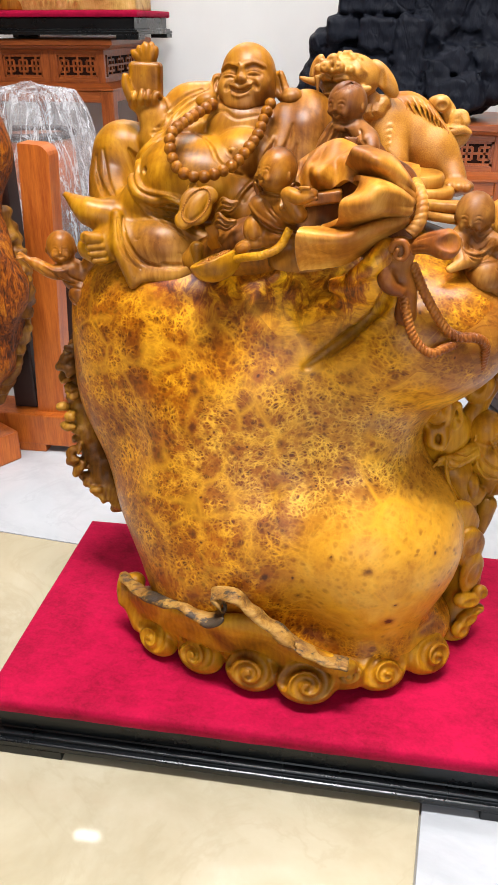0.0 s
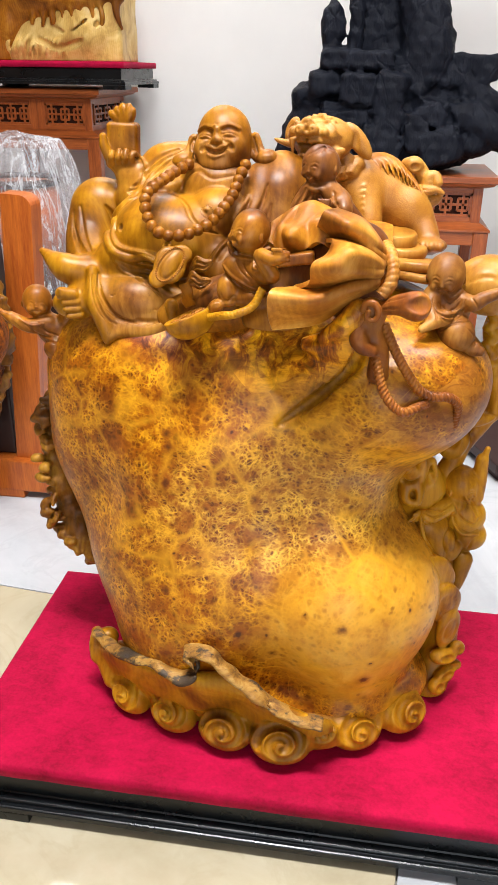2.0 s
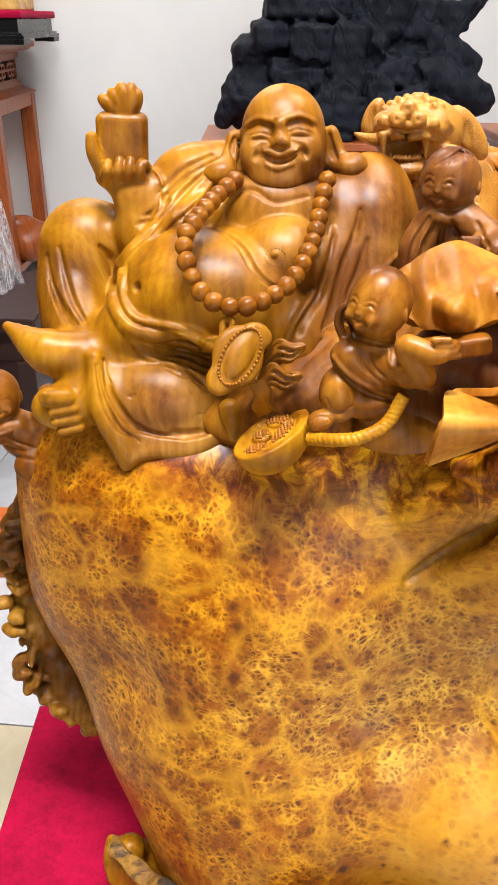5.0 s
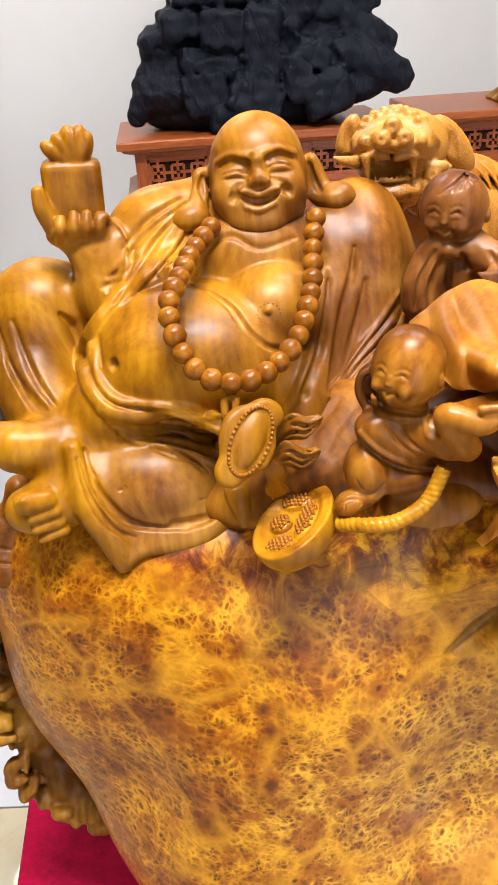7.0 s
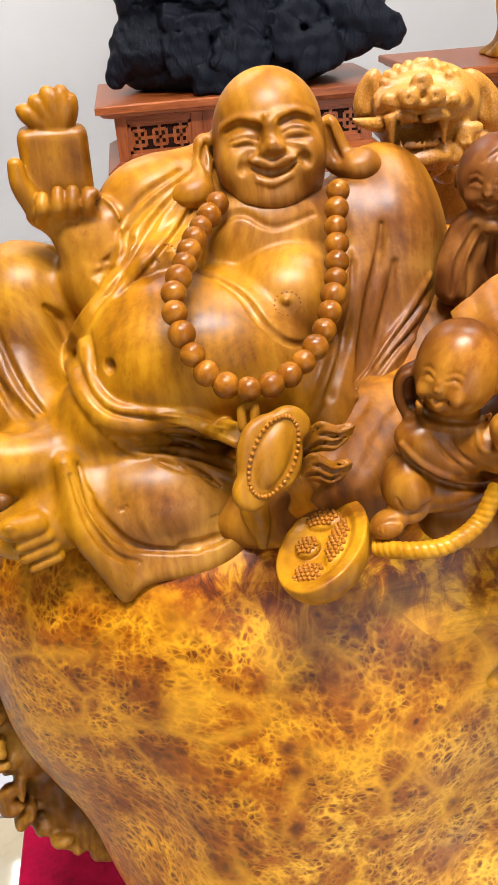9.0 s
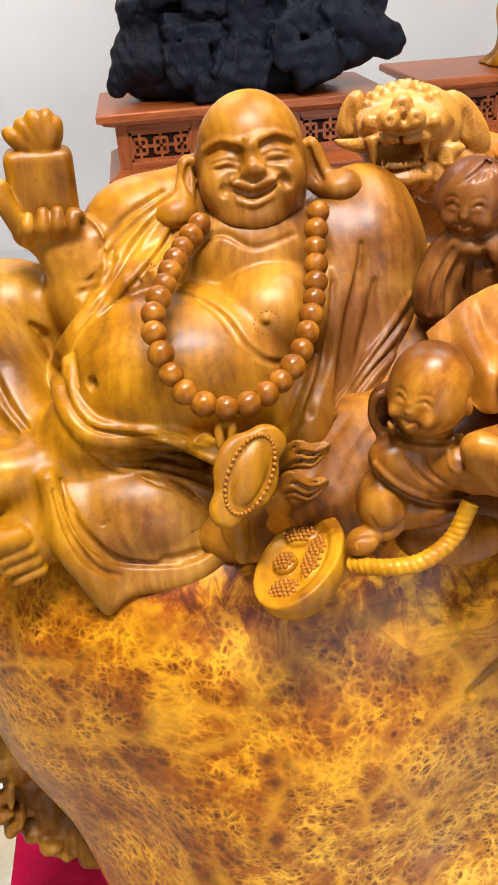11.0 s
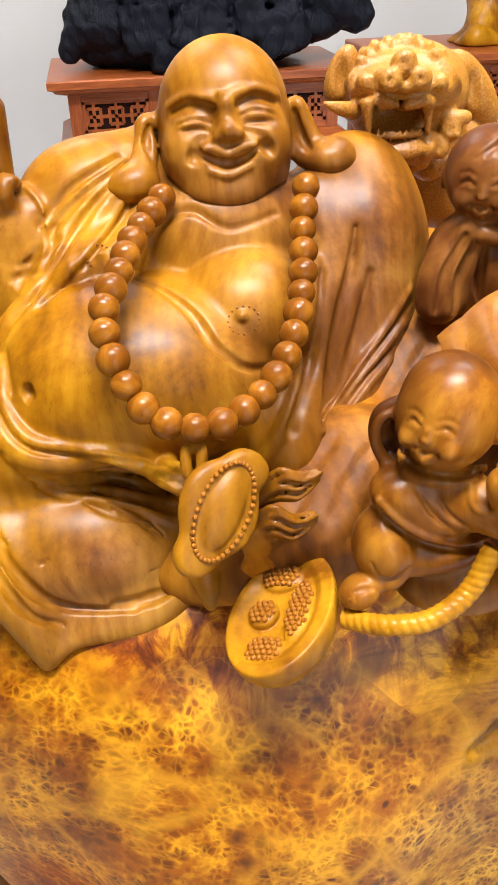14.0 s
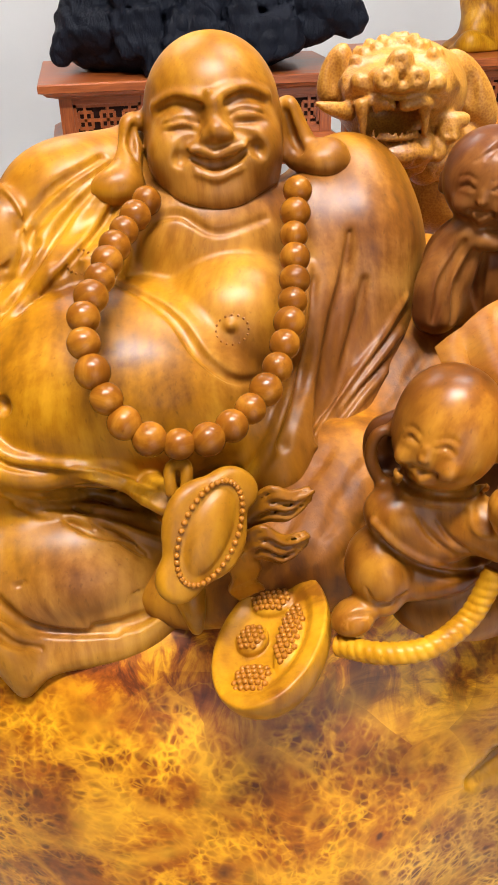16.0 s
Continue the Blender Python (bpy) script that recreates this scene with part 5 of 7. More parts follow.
# nose
h.line([(-0.207, 1.187, 1.006), (-0.207, 1.184, 1.), (-0.207, 1.18, 0.995)], 0.0026, 0.006, False, sunk=-0.1, r1=0.0046)
h.dot((-0.207, 1.178, 0.994), (0.0048, 0.0040, 0.0044), 0.004, sunk=0.2)
h.dot((-0.213, 1.181, 0.991), 0.0031, 0.003, sunk=0.3)
h.dot((-0.201, 1.181, 0.992), 0.0031, 0.003, sunk=0.3)
# laughing mouth
h.line([(-0.223, 1.186, 0.982), (-0.217, 1.178, 0.979), (-0.208, 1.176, 0.977), (-0.197, 1.178, 0.979), (-0.188, 1.186, 0.984)], 0.0036, 0.0012)
h.line([(-0.221, 1.183, 0.984), (-0.215, 1.178, 0.985), (-0.208, 1.177, 0.982), (-0.2, 1.177, 0.985), (-0.191, 1.183, 0.985)], 0.0022, 0.002, False, sunk=0.1)
h.line([(-0.218, 1.181, 0.972), (-0.208, 1.178, 0.97), (-0.195, 1.181, 0.973)], 0.0024, 0.003, False, sunk=0.2)
h.line([(-0.216, 1.186, 0.991), (-0.225, 1.183, 0.987), (-0.228, 1.188, 0.978)], 0.0016, 0.004)
h.line([(-0.196, 1.186, 0.992), (-0.186, 1.183, 0.988), (-0.181, 1.188, 0.978)], 0.0016, 0.004)
h.dot((-0.226, 1.186, 0.979), 0.0035, 0.004, True)
h.dot((-0.184, 1.186, 0.982), 0.0035, 0.004, True)
# folds of the chin
h.line([(-0.24, 1.2, 0.962), (-0.226, 1.183, 0.955), (-0.2, 1.182, 0.95), (-0.171, 1.196, 0.959)], 0.0018, 0.002)
h.line([(-0.239, 1.2, 0.952), (-0.222, 1.19, 0.943), (-0.195, 1.19, 0.939), (-0.168, 1.2, 0.948)], 0.0020, 0.002)
h.line([(-0.234, 1.2, 0.94), (-0.216, 1.19, 0.934), (-0.194, 1.19, 0.931), (-0.168, 1.2, 0.937)], 0.0018, 0.002)
h.dot((-0.21, 1.184, 1.012), 0.0024, 0.001)
# long ears
h.rod([(-0.242, 1.228, 0.992), (-0.251, 1.224, 0.991), (-0.252, 1.218, 0.979), (-0.257, 1.205, 0.964)], 0.005, 0.010, 0.004, mid=0.0055)
h.ball((-0.262, 1.2, 0.962), (0.015, 0.011, 0.0105), 0.008)
h.line([(-0.249, 1.216, 0.991), (-0.251, 1.213, 0.983), (-0.249, 1.211, 0.974)], 0.003, 0.003)
h.rod([(-0.161, 1.23, 0.994), (-0.157, 1.225, 0.997), (-0.151, 1.22, 0.983), (-0.146, 1.216, 0.973), (-0.135, 1.212, 0.971)], 0.0042, 0.009, 0.004, mid=0.0055)
h.rod([(-0.161, 1.228, 0.992), (-0.16, 1.222, 0.979), (-0.155, 1.216, 0.968), (-0.14, 1.212, 0.965)], 0.004, 0.007, 0.004)
h.ball((-0.139, 1.208, 0.968), (0.0155, 0.012, 0.0105), 0.006)
h.line([(-0.16, 1.215, 0.995), (-0.158, 1.212, 0.984), (-0.152, 1.212, 0.973)], 0.003, 0.003)
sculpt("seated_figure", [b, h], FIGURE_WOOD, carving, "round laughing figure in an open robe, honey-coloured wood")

# string of round beads
string = spline([(-0.247, 1.178, 0.96), (-0.264, 1.15, 0.95), (-0.276, 1.118, 0.941), (-0.286, 1.09, 0.93), (-0.283, 1.072, 0.912), (-0.27, 1.058, 0.891), (-0.25, 1.052, 0.883), (-0.227, 1.056, 0.884), (-0.202, 1.076, 0.893), (-0.187, 1.098, 0.908), (-0.175, 1.13, 0.927), (-0.17, 1.154, 0.946), (-0.164, 1.172, 0.962)], 20)
along = np.concatenate(([0], np.cumsum(np.linalg.norm(np.diff(string, axis=0), axis=1))))
bm = bmesh.new()
bmesh.ops.create_uvsphere(bm, u_segments=20, v_segments=14, radius=0.0082)
bead_mesh = bpy.data.meshes.new("bead")
bm.to_mesh(bead_mesh)
bm.free()
bead_mesh.polygons.foreach_set("use_smooth", [True] * len(bead_mesh.polygons))
bead_mesh.materials.append(BEAD_WOOD)
for i, s in enumerate(np.linspace(0, along[-1], 27)):
    ob = new("bead", bead_mesh)
    ob.parent = carving
    ob.matrix_parent_inverse = carving.matrix_world.inverted()
    size = 1 + 0.05 * math.sin(i * 2.3)
    ob.matrix_basis = Matrix.Translation([float(np.interp(s, along, string[:, j])) for j in range(3)]) @ pose(0, 0, 0, 37 * i, 61 * i, 13 * i) @ Matrix.Scale(size, 4)

# oval pendant with a beaded edge
def tilted(q, x, y, z, lean=-30, spin=34):
    return tuple(np.array(q) + np.array(Euler((radians(lean), radians(spin), 0)).to_matrix() @ Vector((x, y, z))))


p = Clay((-0.285, 0.985, 0.79), (-0.19, 1.07, 0.90), 0.0011)
mid = (-0.24, 1.026, 0.85)
for x, z, rx, rz in ((0, 0, 0.0195, 0.028), (0.005, 0.023, 0.013, 0.0105), (-0.003, -0.024, 0.012, 0.0125), (-0.0105, 0.0035, 0.012, 0.0175), (0.0105, -0.003, 0.011, 0.016)):
    p.ball(tilted(mid, x, 0.002, z), (rx, 0.0075, rz), 0.003, (-30, 34, 0))
p.block(tilted(mid, 0, -0.0135, 0), (0.05, 0.010, 0.06), 0.001, 0.002, (-30, 34, 0), True)
p.ball(tilted(mid, 0, -0.0020, 0), (0.0105, 0.0058, 0.0215), 0.0008, (-30, 34, 0))
p.rod([(-0.254, 1.046, 0.86), (-0.253, 1.052, 0.87), (-0.246, 1.05, 0.872), (-0.247, 1.044, 0.86)], 0.003, 0.003, 0.002)
sculpt("pendant", [p], GOLD_WOOD, carving, "oval pendant with a beaded rim")


def grains(name, spots, radius, material=None):
    """Many tiny round beads, alike."""
    bm = bmesh.new()
    bmesh.ops.create_icosphere(bm, subdivisions=2, radius=radius)
    me = bpy.data.meshes.new(name)
    bm.to_mesh(me)
    bm.free()
    me.polygons.foreach_set("use_smooth", [True] * len(me.polygons))
    me.materials.append(material or BROWN_WOOD)
    for q in spots:
        ob = new(name, me)
        ob.parent = carving
        ob.matrix_parent_inverse = carving.matrix_world.inverted()
        ob.matrix_basis = Matrix.Translation(q)


grains("small_bead", [tilted(mid, 0.0138 * math.cos(2 * math.pi * i / 40), -0.0036, 0.0252 * math.sin(2 * math.pi * i / 40)) for i in range(40)], 0.0015)
# balls set on the skin; their dark wood paints the shade inside pits
grains("drilled_hole", dark_spots, 0.0008, CHILD_WOOD)

# cup heaped with small grains
g = Clay((-0.285, 0.935, 0.735), (-0.135, 1.085, 0.865), 0.001)
mid = np.array((-0.214, 1.016, 0.788))
along_cup = Vector((0.033, 0.065, 0.008)).normalized()
across_cup = along_cup.cross(Vector((-0.48, -0.20, 0.85))).normalized()
up_cup = across_cup.cross(along_cup)
axes = Matrix((across_cup, along_cup, up_cup)).transposed()
spin = tuple(math.degrees(v) for v in axes.to_euler())


def cup_at(x, y, z):
    return tuple(mid + np.array(axes @ Vector((x, y, z))))


g.ball(cup_at(0.001, 0, -0.002), (0.030, 0.043, 0.031), 0.002, spin)
g.block(cup_at(0, 0, 0.030), (0.06, 0.06, 0.030), 0.001, 0.0015, spin, True)
g.ball(cup_at(-0.001, 0, 0.004), (0.0255, 0.038, 0.012), 0.0015, spin, True)
heap = []
for x, y, sx, sy in ((-0.002, -0.025, 0.0100, 0.0090), (0.011, 0.002, 0.0062, 0.0210), (-0.006, 0.025, 0.0110, 0.0085), (-0.010, 0.000, 0.0075, 0.0085)):
    g.ball(cup_at(x, y, -0.005), (sx * 1.15, sy * 1.1, 0.0045), 0.0015, spin)
    for i in range(-8, 9):
        for j in range(-9, 10):
            u, w = (i + 0.5 * (j % 2)) * 0.0033, j * 0.0029
            far = (u / sx) ** 2 + (w / sy) ** 2
            if far < 0.92:
                heap.append(cup_at(x + u, y + w, -0.005 + 0.0045 * math.sqrt(1 - 0.8 * far)))
grains("grain", heap, 0.0017)
sculpt("offering_cup", [g], GOLD_WOOD, carving, "small golden cup heaped with carved grains")

# child beside the sack, reaching into it
k = Clay((-0.215, 0.94, 0.775), (-0.03, 1.07, 0.945), 0.0011)
k.ball((-0.131, 1.018, 0.902), (0.0238, 0.0240, 0.0250), 0.004)
k.ball((-0.136, 1.012, 0.893), (0.0205, 0.0205, 0.0190), 0.010)
face(k, (-0.132, 1.017, 0.899), 0.0240, -44, -8, 0.78)
k.ball((-0.134, 1.018, 0.872), (0.0165, 0.0155, 0.016), 0.004)
k.ball((-0.133, 1.021, 0.845), (0.0300, 0.0255, 0.0200), 0.006)
k.ball((-0.153, 1.015, 0.857), (0.0150, 0.0140, 0.0120), 0.010)
k.rod([(-0.128, 1.012, 0.856), (-0.118, 1.003, 0.853), (-0.108, 0.995, 0.851)], 0.0140, 0.0130, 0.006)
k.line([(-0.158, 1.006, 0.886), (-0.157, 1.000, 0.878), (-0.146, 0.993, 0.876), (-0.126, 0.997, 0.871), (-0.117, 1.004, 0.873)], 0.0022, 0.0012, False, EYE, 0.0022, 0.0)
k.line([(-0.157, 1.006, 0.889), (-0.154, 1.000, 0.882), (-0.145, 0.993, 0.880), (-0.127, 0.997, 0.875), (-0.118, 1.004, 0.876)], 0.0020, 0.0012, True, EYE, 0.0020, 0.0)
k.ball((-0.129, 1.022, 0.820), (0.0280, 0.0240, 0.0180), 0.005)
k.ball((-0.1605, 1.014, 0.826), (0.0148, 0.0180, 0.0200), 0.003)
k.rod([(-0.158, 1.014, 0.822), (-0.145, 1.016, 0.818), (-0.132, 1.020, 0.818)], 0.0140, 0.0160, 0.006)
k.line([(-0.166, 1.008, 0.858), (-0.158, 0.999, 0.851), (-0.146, 0.993, 0.844), (-0.129, 0.990, 0.839), (-0.116, 0.986, 0.842)], 0.0022, 0.0014, False, EYE, 0.0024, 0.1)
k.line([(-0.166, 1.008, 0.853), (-0.158, 0.999, 0.846), (-0.146, 0.993, 0.839), (-0.129, 0.990, 0.834), (-0.116, 0.986, 0.837)], 0.0020, 0.0014, True, EYE, 0.0024, 0.1)
k.line([(-0.128, 0.992, 0.871), (-0.128, 0.985, 0.865), (-0.121, 0.980, 0.864), (-0.109, 0.978, 0.872)], 0.0020, 0.0010, False, EYE, 0.0020, 0.0)
k.ball((-0.159, 1.010, 0.810), (0.0120, 0.0125, 0.0085), 0.003)
k.line([(-0.170, 1.0, 0.826), (-0.166, 1.0, 0.817), (-0.158, 1.0, 0.814), (-0.150, 1.0, 0.820)], 0.0016, 0.0010, True, EYE)
k.line([(-0.150, 1.000, 0.866), (-0.143, 0.996, 0.855), (-0.132, 0.99, 0.846)], 0.0012, 0.0012, True, EYE)
k.line([(-0.140, 1.000, 0.862), (-0.134, 0.996, 0.853), (-0.126, 0.99, 0.848)], 0.0012, 0.0012, True, EYE)
k.rod([(-0.151, 1.030, 0.893), (-0.160, 1.030, 0.890), (-0.162, 1.030, 0.878), (-0.157, 1.028, 0.866), (-0.150, 1.022, 0.860)], 0.0026, 0.0034, 0.004)
k.rod([(-0.146, 1.042, 0.888), (-0.153, 1.044, 0.882), (-0.153, 1.044, 0.870), (-0.148, 1.036, 0.858)], 0.0060, 0.0080, 0.006)
k.ball((-0.174, 1.003, 0.805), (0.0115, 0.0100, 0.0085), 0.003, (0, -25, 0))
for wide in (0.0080, 0.0052):
    k.line([(-0.174 + wide * math.cos(a), 0.995, 0.808 + 0.75 * wide * math.sin(a)) for a in np.linspace(-0.6, 3.6, 8)], 0.0010, 0.0006, True, EYE)
k.rod([(-0.1, 0.985, 0.852), (-0.115, 0.985, 0.876), (-0.097, 0.975, 0.874), (-0.084, 0.975, 0.879)], 0.010, 0.007, 0.004)
for i in range(4):
    q = np.array((-0.098, 0.97, 0.88)) + np.array((0.003 * i, 0.002, 0.006 - 0.004 * i))
    k.rod([tuple(q), tuple(q + np.array((0.010, -0.002, 0.001)))], 0.003, 0.0025, 0.001)
k.ball((-0.105, 1.03, 0.785), (0.04, 0.03, 0.03), 0.01)
k.block((-0.079, 1., 0.87), (0.030, 0.010, 0.0075), 0.003, 0.003, (0, -8, 4))
sculpt("child_figure", [k], CHILD_WOOD, carving, "small bald child figure reaching into the sack")

# child leaning on top of the sack
k = Clay((-0.12, 1.08, 0.84), (0.03, 1.21, 1.01), 0.0012)
k.ball((-0.057, 1.158, 0.966), (0.0265, 0.028, 0.0275), 0.004)
face(k, (-0.057, 1.158, 0.966), 0.0265, -34, 0, 0.85)
k.ball((-0.050, 1.168, 0.914), (0.036, 0.030, 0.030), 0.010)
k.ball((-0.034, 1.175, 0.880), (0.044, 0.034, 0.036), 0.02)
k.rod([(-0.072, 1.148, 0.939), (-0.059, 1.138, 0.936), (-0.039, 1.15, 0.94)], 0.005, 0.005, 0.006)
k.rod([(-0.073, 1.155, 0.928), (-0.083, 1.152, 0.910), (-0.084, 1.150, 0.892)], 0.013, 0.014, 0.010)
k.rod([(-0.038, 1.145, 0.931), (-0.024, 1.128, 0.924), (-0.02, 1.115, 0.914)], 0.015, 0.011, 0.008)
k.rod([(-0.028, 1.122, 0.925), (-0.042, 1.11, 0.921)], 0.009, 0.006, 0.004)
for i in range(4):
    q = np.array((-0.046, 1.102, 0.927)) + np.array((0.0045 * i - 0.008, 0, 0))
    k.rod([tuple(q), tuple(q + np.array((-0.002, -0.003, -0.009)))], 0.0032, 0.0026, 0.001)
for i in range(9):
    k.line([(-0.054, 1.15, 0.991), tuple(np.array((-0.078, 1.13, 0.981)) + np.array((0.005 * i, 0.0, 0.001 * i)))], 0.0012, 0.001, eye=(-0.227, 0.437, 1.089))
for pts in (((-0.078, 1.13, 0.939), (-0.088, 1.13, 0.917), (-0.092, 1.13, 0.894)), ((-0.072, 1.13, 0.934), (-0.079, 1.13, 0.915), (-0.08, 1.13, 0.892)), ((-0.065, 1.13, 0.932), (-0.066, 1.13, 0.912), (-0.063, 1.13, 0.897)), ((-0.058, 1.13, 0.936), (-0.05, 1.13, 0.92), (-0.046, 1.13, 0.902)), ((-0.036, 1.13, 0.935), (-0.032, 1.12, 0.926), (-0.028, 1.11, 0.918))):
    k.line(list(pts), 0.0034, 0.002, eye=(-0.227, 0.437, 1.089), sunk=0.2)
sculpt("child_figure", [k], DARK_CARVED, carving, "small dark brown child figure leaning on the sack")

# child beyond the knot, one knee up
k = Clay((0.05, 1.00, 0.70), (0.22, 1.16, 0.90), 0.0012)
k.ball((0.122, 1.100, 0.840), (0.0255, 0.0250, 0.0270), 0.004)
k.ball((0.121, 1.090, 0.834), (0.0200, 0.0190, 0.0170), 0.010)
face(k, (0.121, 1.100, 0.837), 0.0255, -12, 6, 0.80)
k.ball((0.127, 1.098, 0.810), (0.0200, 0.0180, 0.0180), 0.008)
k.ball((0.131, 1.098, 0.791), (0.0290, 0.0230, 0.0260), 0.008)
k.rod([(0.106, 1.090, 0.811), (0.103, 1.075, 0.796), (0.109, 1.062, 0.785)], 0.0130, 0.0120, 0.006)
k.rod([(0.123, 1.066, 0.788), (0.107, 1.054, 0.782), (0.093, 1.046, 0.776)], 0.0115, 0.0050, 0.003)
k.rod([(0.145, 1.090, 0.805), (0.160, 1.080, 0.805), (0.173, 1.080, 0.813), (0.188, 1.082, 0.819)], 0.0125, 0.0075, 0.006)
k.ball((0.142, 1.075, 0.763), (0.0250, 0.0260, 0.0245), 0.005)
k.rod([(0.151, 1.075, 0.749), (0.165, 1.070, 0.745), (0.175, 1.065, 0.744)], 0.0130, 0.0065, 0.004)
k.rod([(0.161, 1.070, 0.751), (0.170, 1.066, 0.750)], 0.0080, 0.0050, 0.003)
k.ball((0.138, 1.100, 0.752), (0.03, 0.03, 0.03), 0.01)
for pts, r in (([(0.109, 1.070, 0.801), (0.116, 1.070, 0.791), (0.131, 1.070, 0.788), (0.144, 1.070, 0.799), (0.147, 1.070, 0.812)], 0.0020), ([(0.112, 1.070, 0.807), (0.123, 1.070, 0.798), (0.135, 1.070, 0.799), (0.142, 1.070, 0.812)], 0.0018), ([(0.117, 1.070, 0.817), (0.128, 1.070, 0.808), (0.139, 1.070, 0.818)], 0.0018), ([(0.111, 1.070, 0.793), (0.128, 1.070, 0.781), (0.143, 1.070, 0.788), (0.151, 1.070, 0.803)], 0.0018), ([(0.104, 1.060, 0.815), (0.109, 1.060, 0.800), (0.114, 1.060, 0.786)], 0.0016), ([(0.154, 1.060, 0.817), (0.160, 1.060, 0.810), (0.163, 1.060, 0.803)], 0.0014)):
    k.line(pts, r, 0.0012, eye=(-0.02, 0.12, 1.08), sunk=0.2)
for pts in ([(0.107, 1.070, 0.805), (0.114, 1.070, 0.794), (0.131, 1.070, 0.791), (0.145, 1.070, 0.803)], [(0.120, 1.070, 0.822), (0.130, 1.070, 0.814), (0.141, 1.070, 0.825)]):
    k.line(pts, 0.0016, 0.0012, False, (-0.02, 0.12, 1.08), 0.0020, 0.1)
k.line([(0.117, 1.050, 0.774), (0.133, 1.050, 0.785), (0.154, 1.050, 0.789)], 0.0022, 0.002, eye=(-0.02, 0.12, 1.08))
k.line([(0.151, 1.050, 0.780), (0.162, 1.050, 0.769), (0.164, 1.050, 0.756)], 0.0016, 0.0012, eye=(-0.02, 0.12, 1.08))
sculpt("child_figure", [k], TAN_CHILD, carving, "small smiling child figure with one knee drawn up")

# child at the side among the scrolls
k = Clay((0.10, 1.06, 0.30), (0.28, 1.24, 0.60), 0.0014)
k.ball((0.189, 1.165, 0.492), (0.0300, 0.0290, 0.0300), 0.004)
face(k, (0.193, 1.165, 0.490), 0.0285, 46, 8, 0.85)
k.rod([(0.214, 1.165, 0.471), (0.217, 1.165, 0.502), (0.217, 1.165, 0.536)], 0.0140, 0.0100, 0.005)
k.rod([(0.219, 1.165, 0.538), (0.223, 1.165, 0.555)], 0.0060, 0.0045, 0.003)
k.ball((0.202, 1.168, 0.433), (0.0350, 0.0290, 0.0320), 0.008)
k.ball((0.213, 1.170, 0.396), (0.0300, 0.0280, 0.0260), 0.010)
k.rod([(0.182, 1.155, 0.461), (0.160, 1.140, 0.455), (0.142, 1.128, 0.448), (0.130, 1.120, 0.454)], 0.0160, 0.0090, 0.006, mid=0.0150)
k.ball((0.140, 1.120, 0.447), (0.0120, 0.0100, 0.0110), 0.005)
for i in range(4):
    q = np.array((0.125, 1.112, 0.462)) + np.array((0, 0, -0.0042 * i))
    k.rod([tuple(q), tuple(q + np.array((-0.008, -0.004, -0.002)))], 0.0028, 0.0022, 0.001)
k.ball((0.175, 1.140, 0.400), (0.0150, 0.0170, 0.0230), 0.004, (0, -12, 0))
k.rod([(0.190, 1.145, 0.383), (0.184, 1.140, 0.372), (0.173, 1.135, 0.374)], 0.0130, 0.0090, 0.005)
k.rod([(0.208, 1.155, 0.356), (0.204, 1.150, 0.332), (0.199, 1.145, 0.313)], 0.0170, 0.0130, 0.006)
k.rod([(0.129, 1.110, 0.455), (0.132, 1.100, 0.436), (0.142, 1.100, 0.412), (0.165, 1.098, 0.384)], 0.0034, 0.0030, 0.002)
k.rod([(0.123, 1.110, 0.459), (0.107, 1.100, 0.444), (0.113, 1.100, 0.414), (0.120, 1.100, 0.392)], 0.0028, 0.0026, 0.002)
for pts, r in (([(0.135, 1.130, 0.436), (0.153, 1.130, 0.432), (0.169, 1.130, 0.442), (0.178, 1.130, 0.458)], 0.0026), ([(0.140, 1.130, 0.449), (0.156, 1.130, 0.446), (0.171, 1.130, 0.460)], 0.0022), ([(0.144, 1.130, 0.460), (0.161, 1.130, 0.459), (0.174, 1.130, 0.472)], 0.0020), ([(0.178, 1.130, 0.453), (0.187, 1.130, 0.433), (0.206, 1.130, 0.423), (0.219, 1.130, 0.431)], 0.0022), ([(0.178, 1.130, 0.473), (0.191, 1.130, 0.449), (0.212, 1.130, 0.438), (0.220, 1.130, 0.452)], 0.0020),
               ([(0.200, 1.130, 0.485), (0.210, 1.130, 0.471), (0.216, 1.130, 0.456)], 0.0018), ([(0.182, 1.130, 0.428), (0.188, 1.130, 0.408), (0.189, 1.130, 0.387)], 0.0024), ([(0.215, 1.130, 0.416), (0.211, 1.130, 0.400), (0.206, 1.130, 0.385)], 0.0018)):
    k.line(pts, r * 1.2, 0.0014, eye=(-0.02, 0.12, 1.08), sunk=0.2)
k.line([(0.195, 1.130, 0.486), (0.206, 1.130, 0.467), (0.215, 1.130, 0.451)], 0.0022, 0.0014, False, (-0.02, 0.12, 1.08), 0.0022, 0.1)
k.line([(0.181, 1.130, 0.438), (0.197, 1.130, 0.420), (0.220, 1.130, 0.422)], 0.0024, 0.0014, False, (-0.02, 0.12, 1.08), 0.0024, 0.1)
sculpt("child_figure", [k], GOLD_WOOD, carving, "small olive-gold child figure holding a cord")

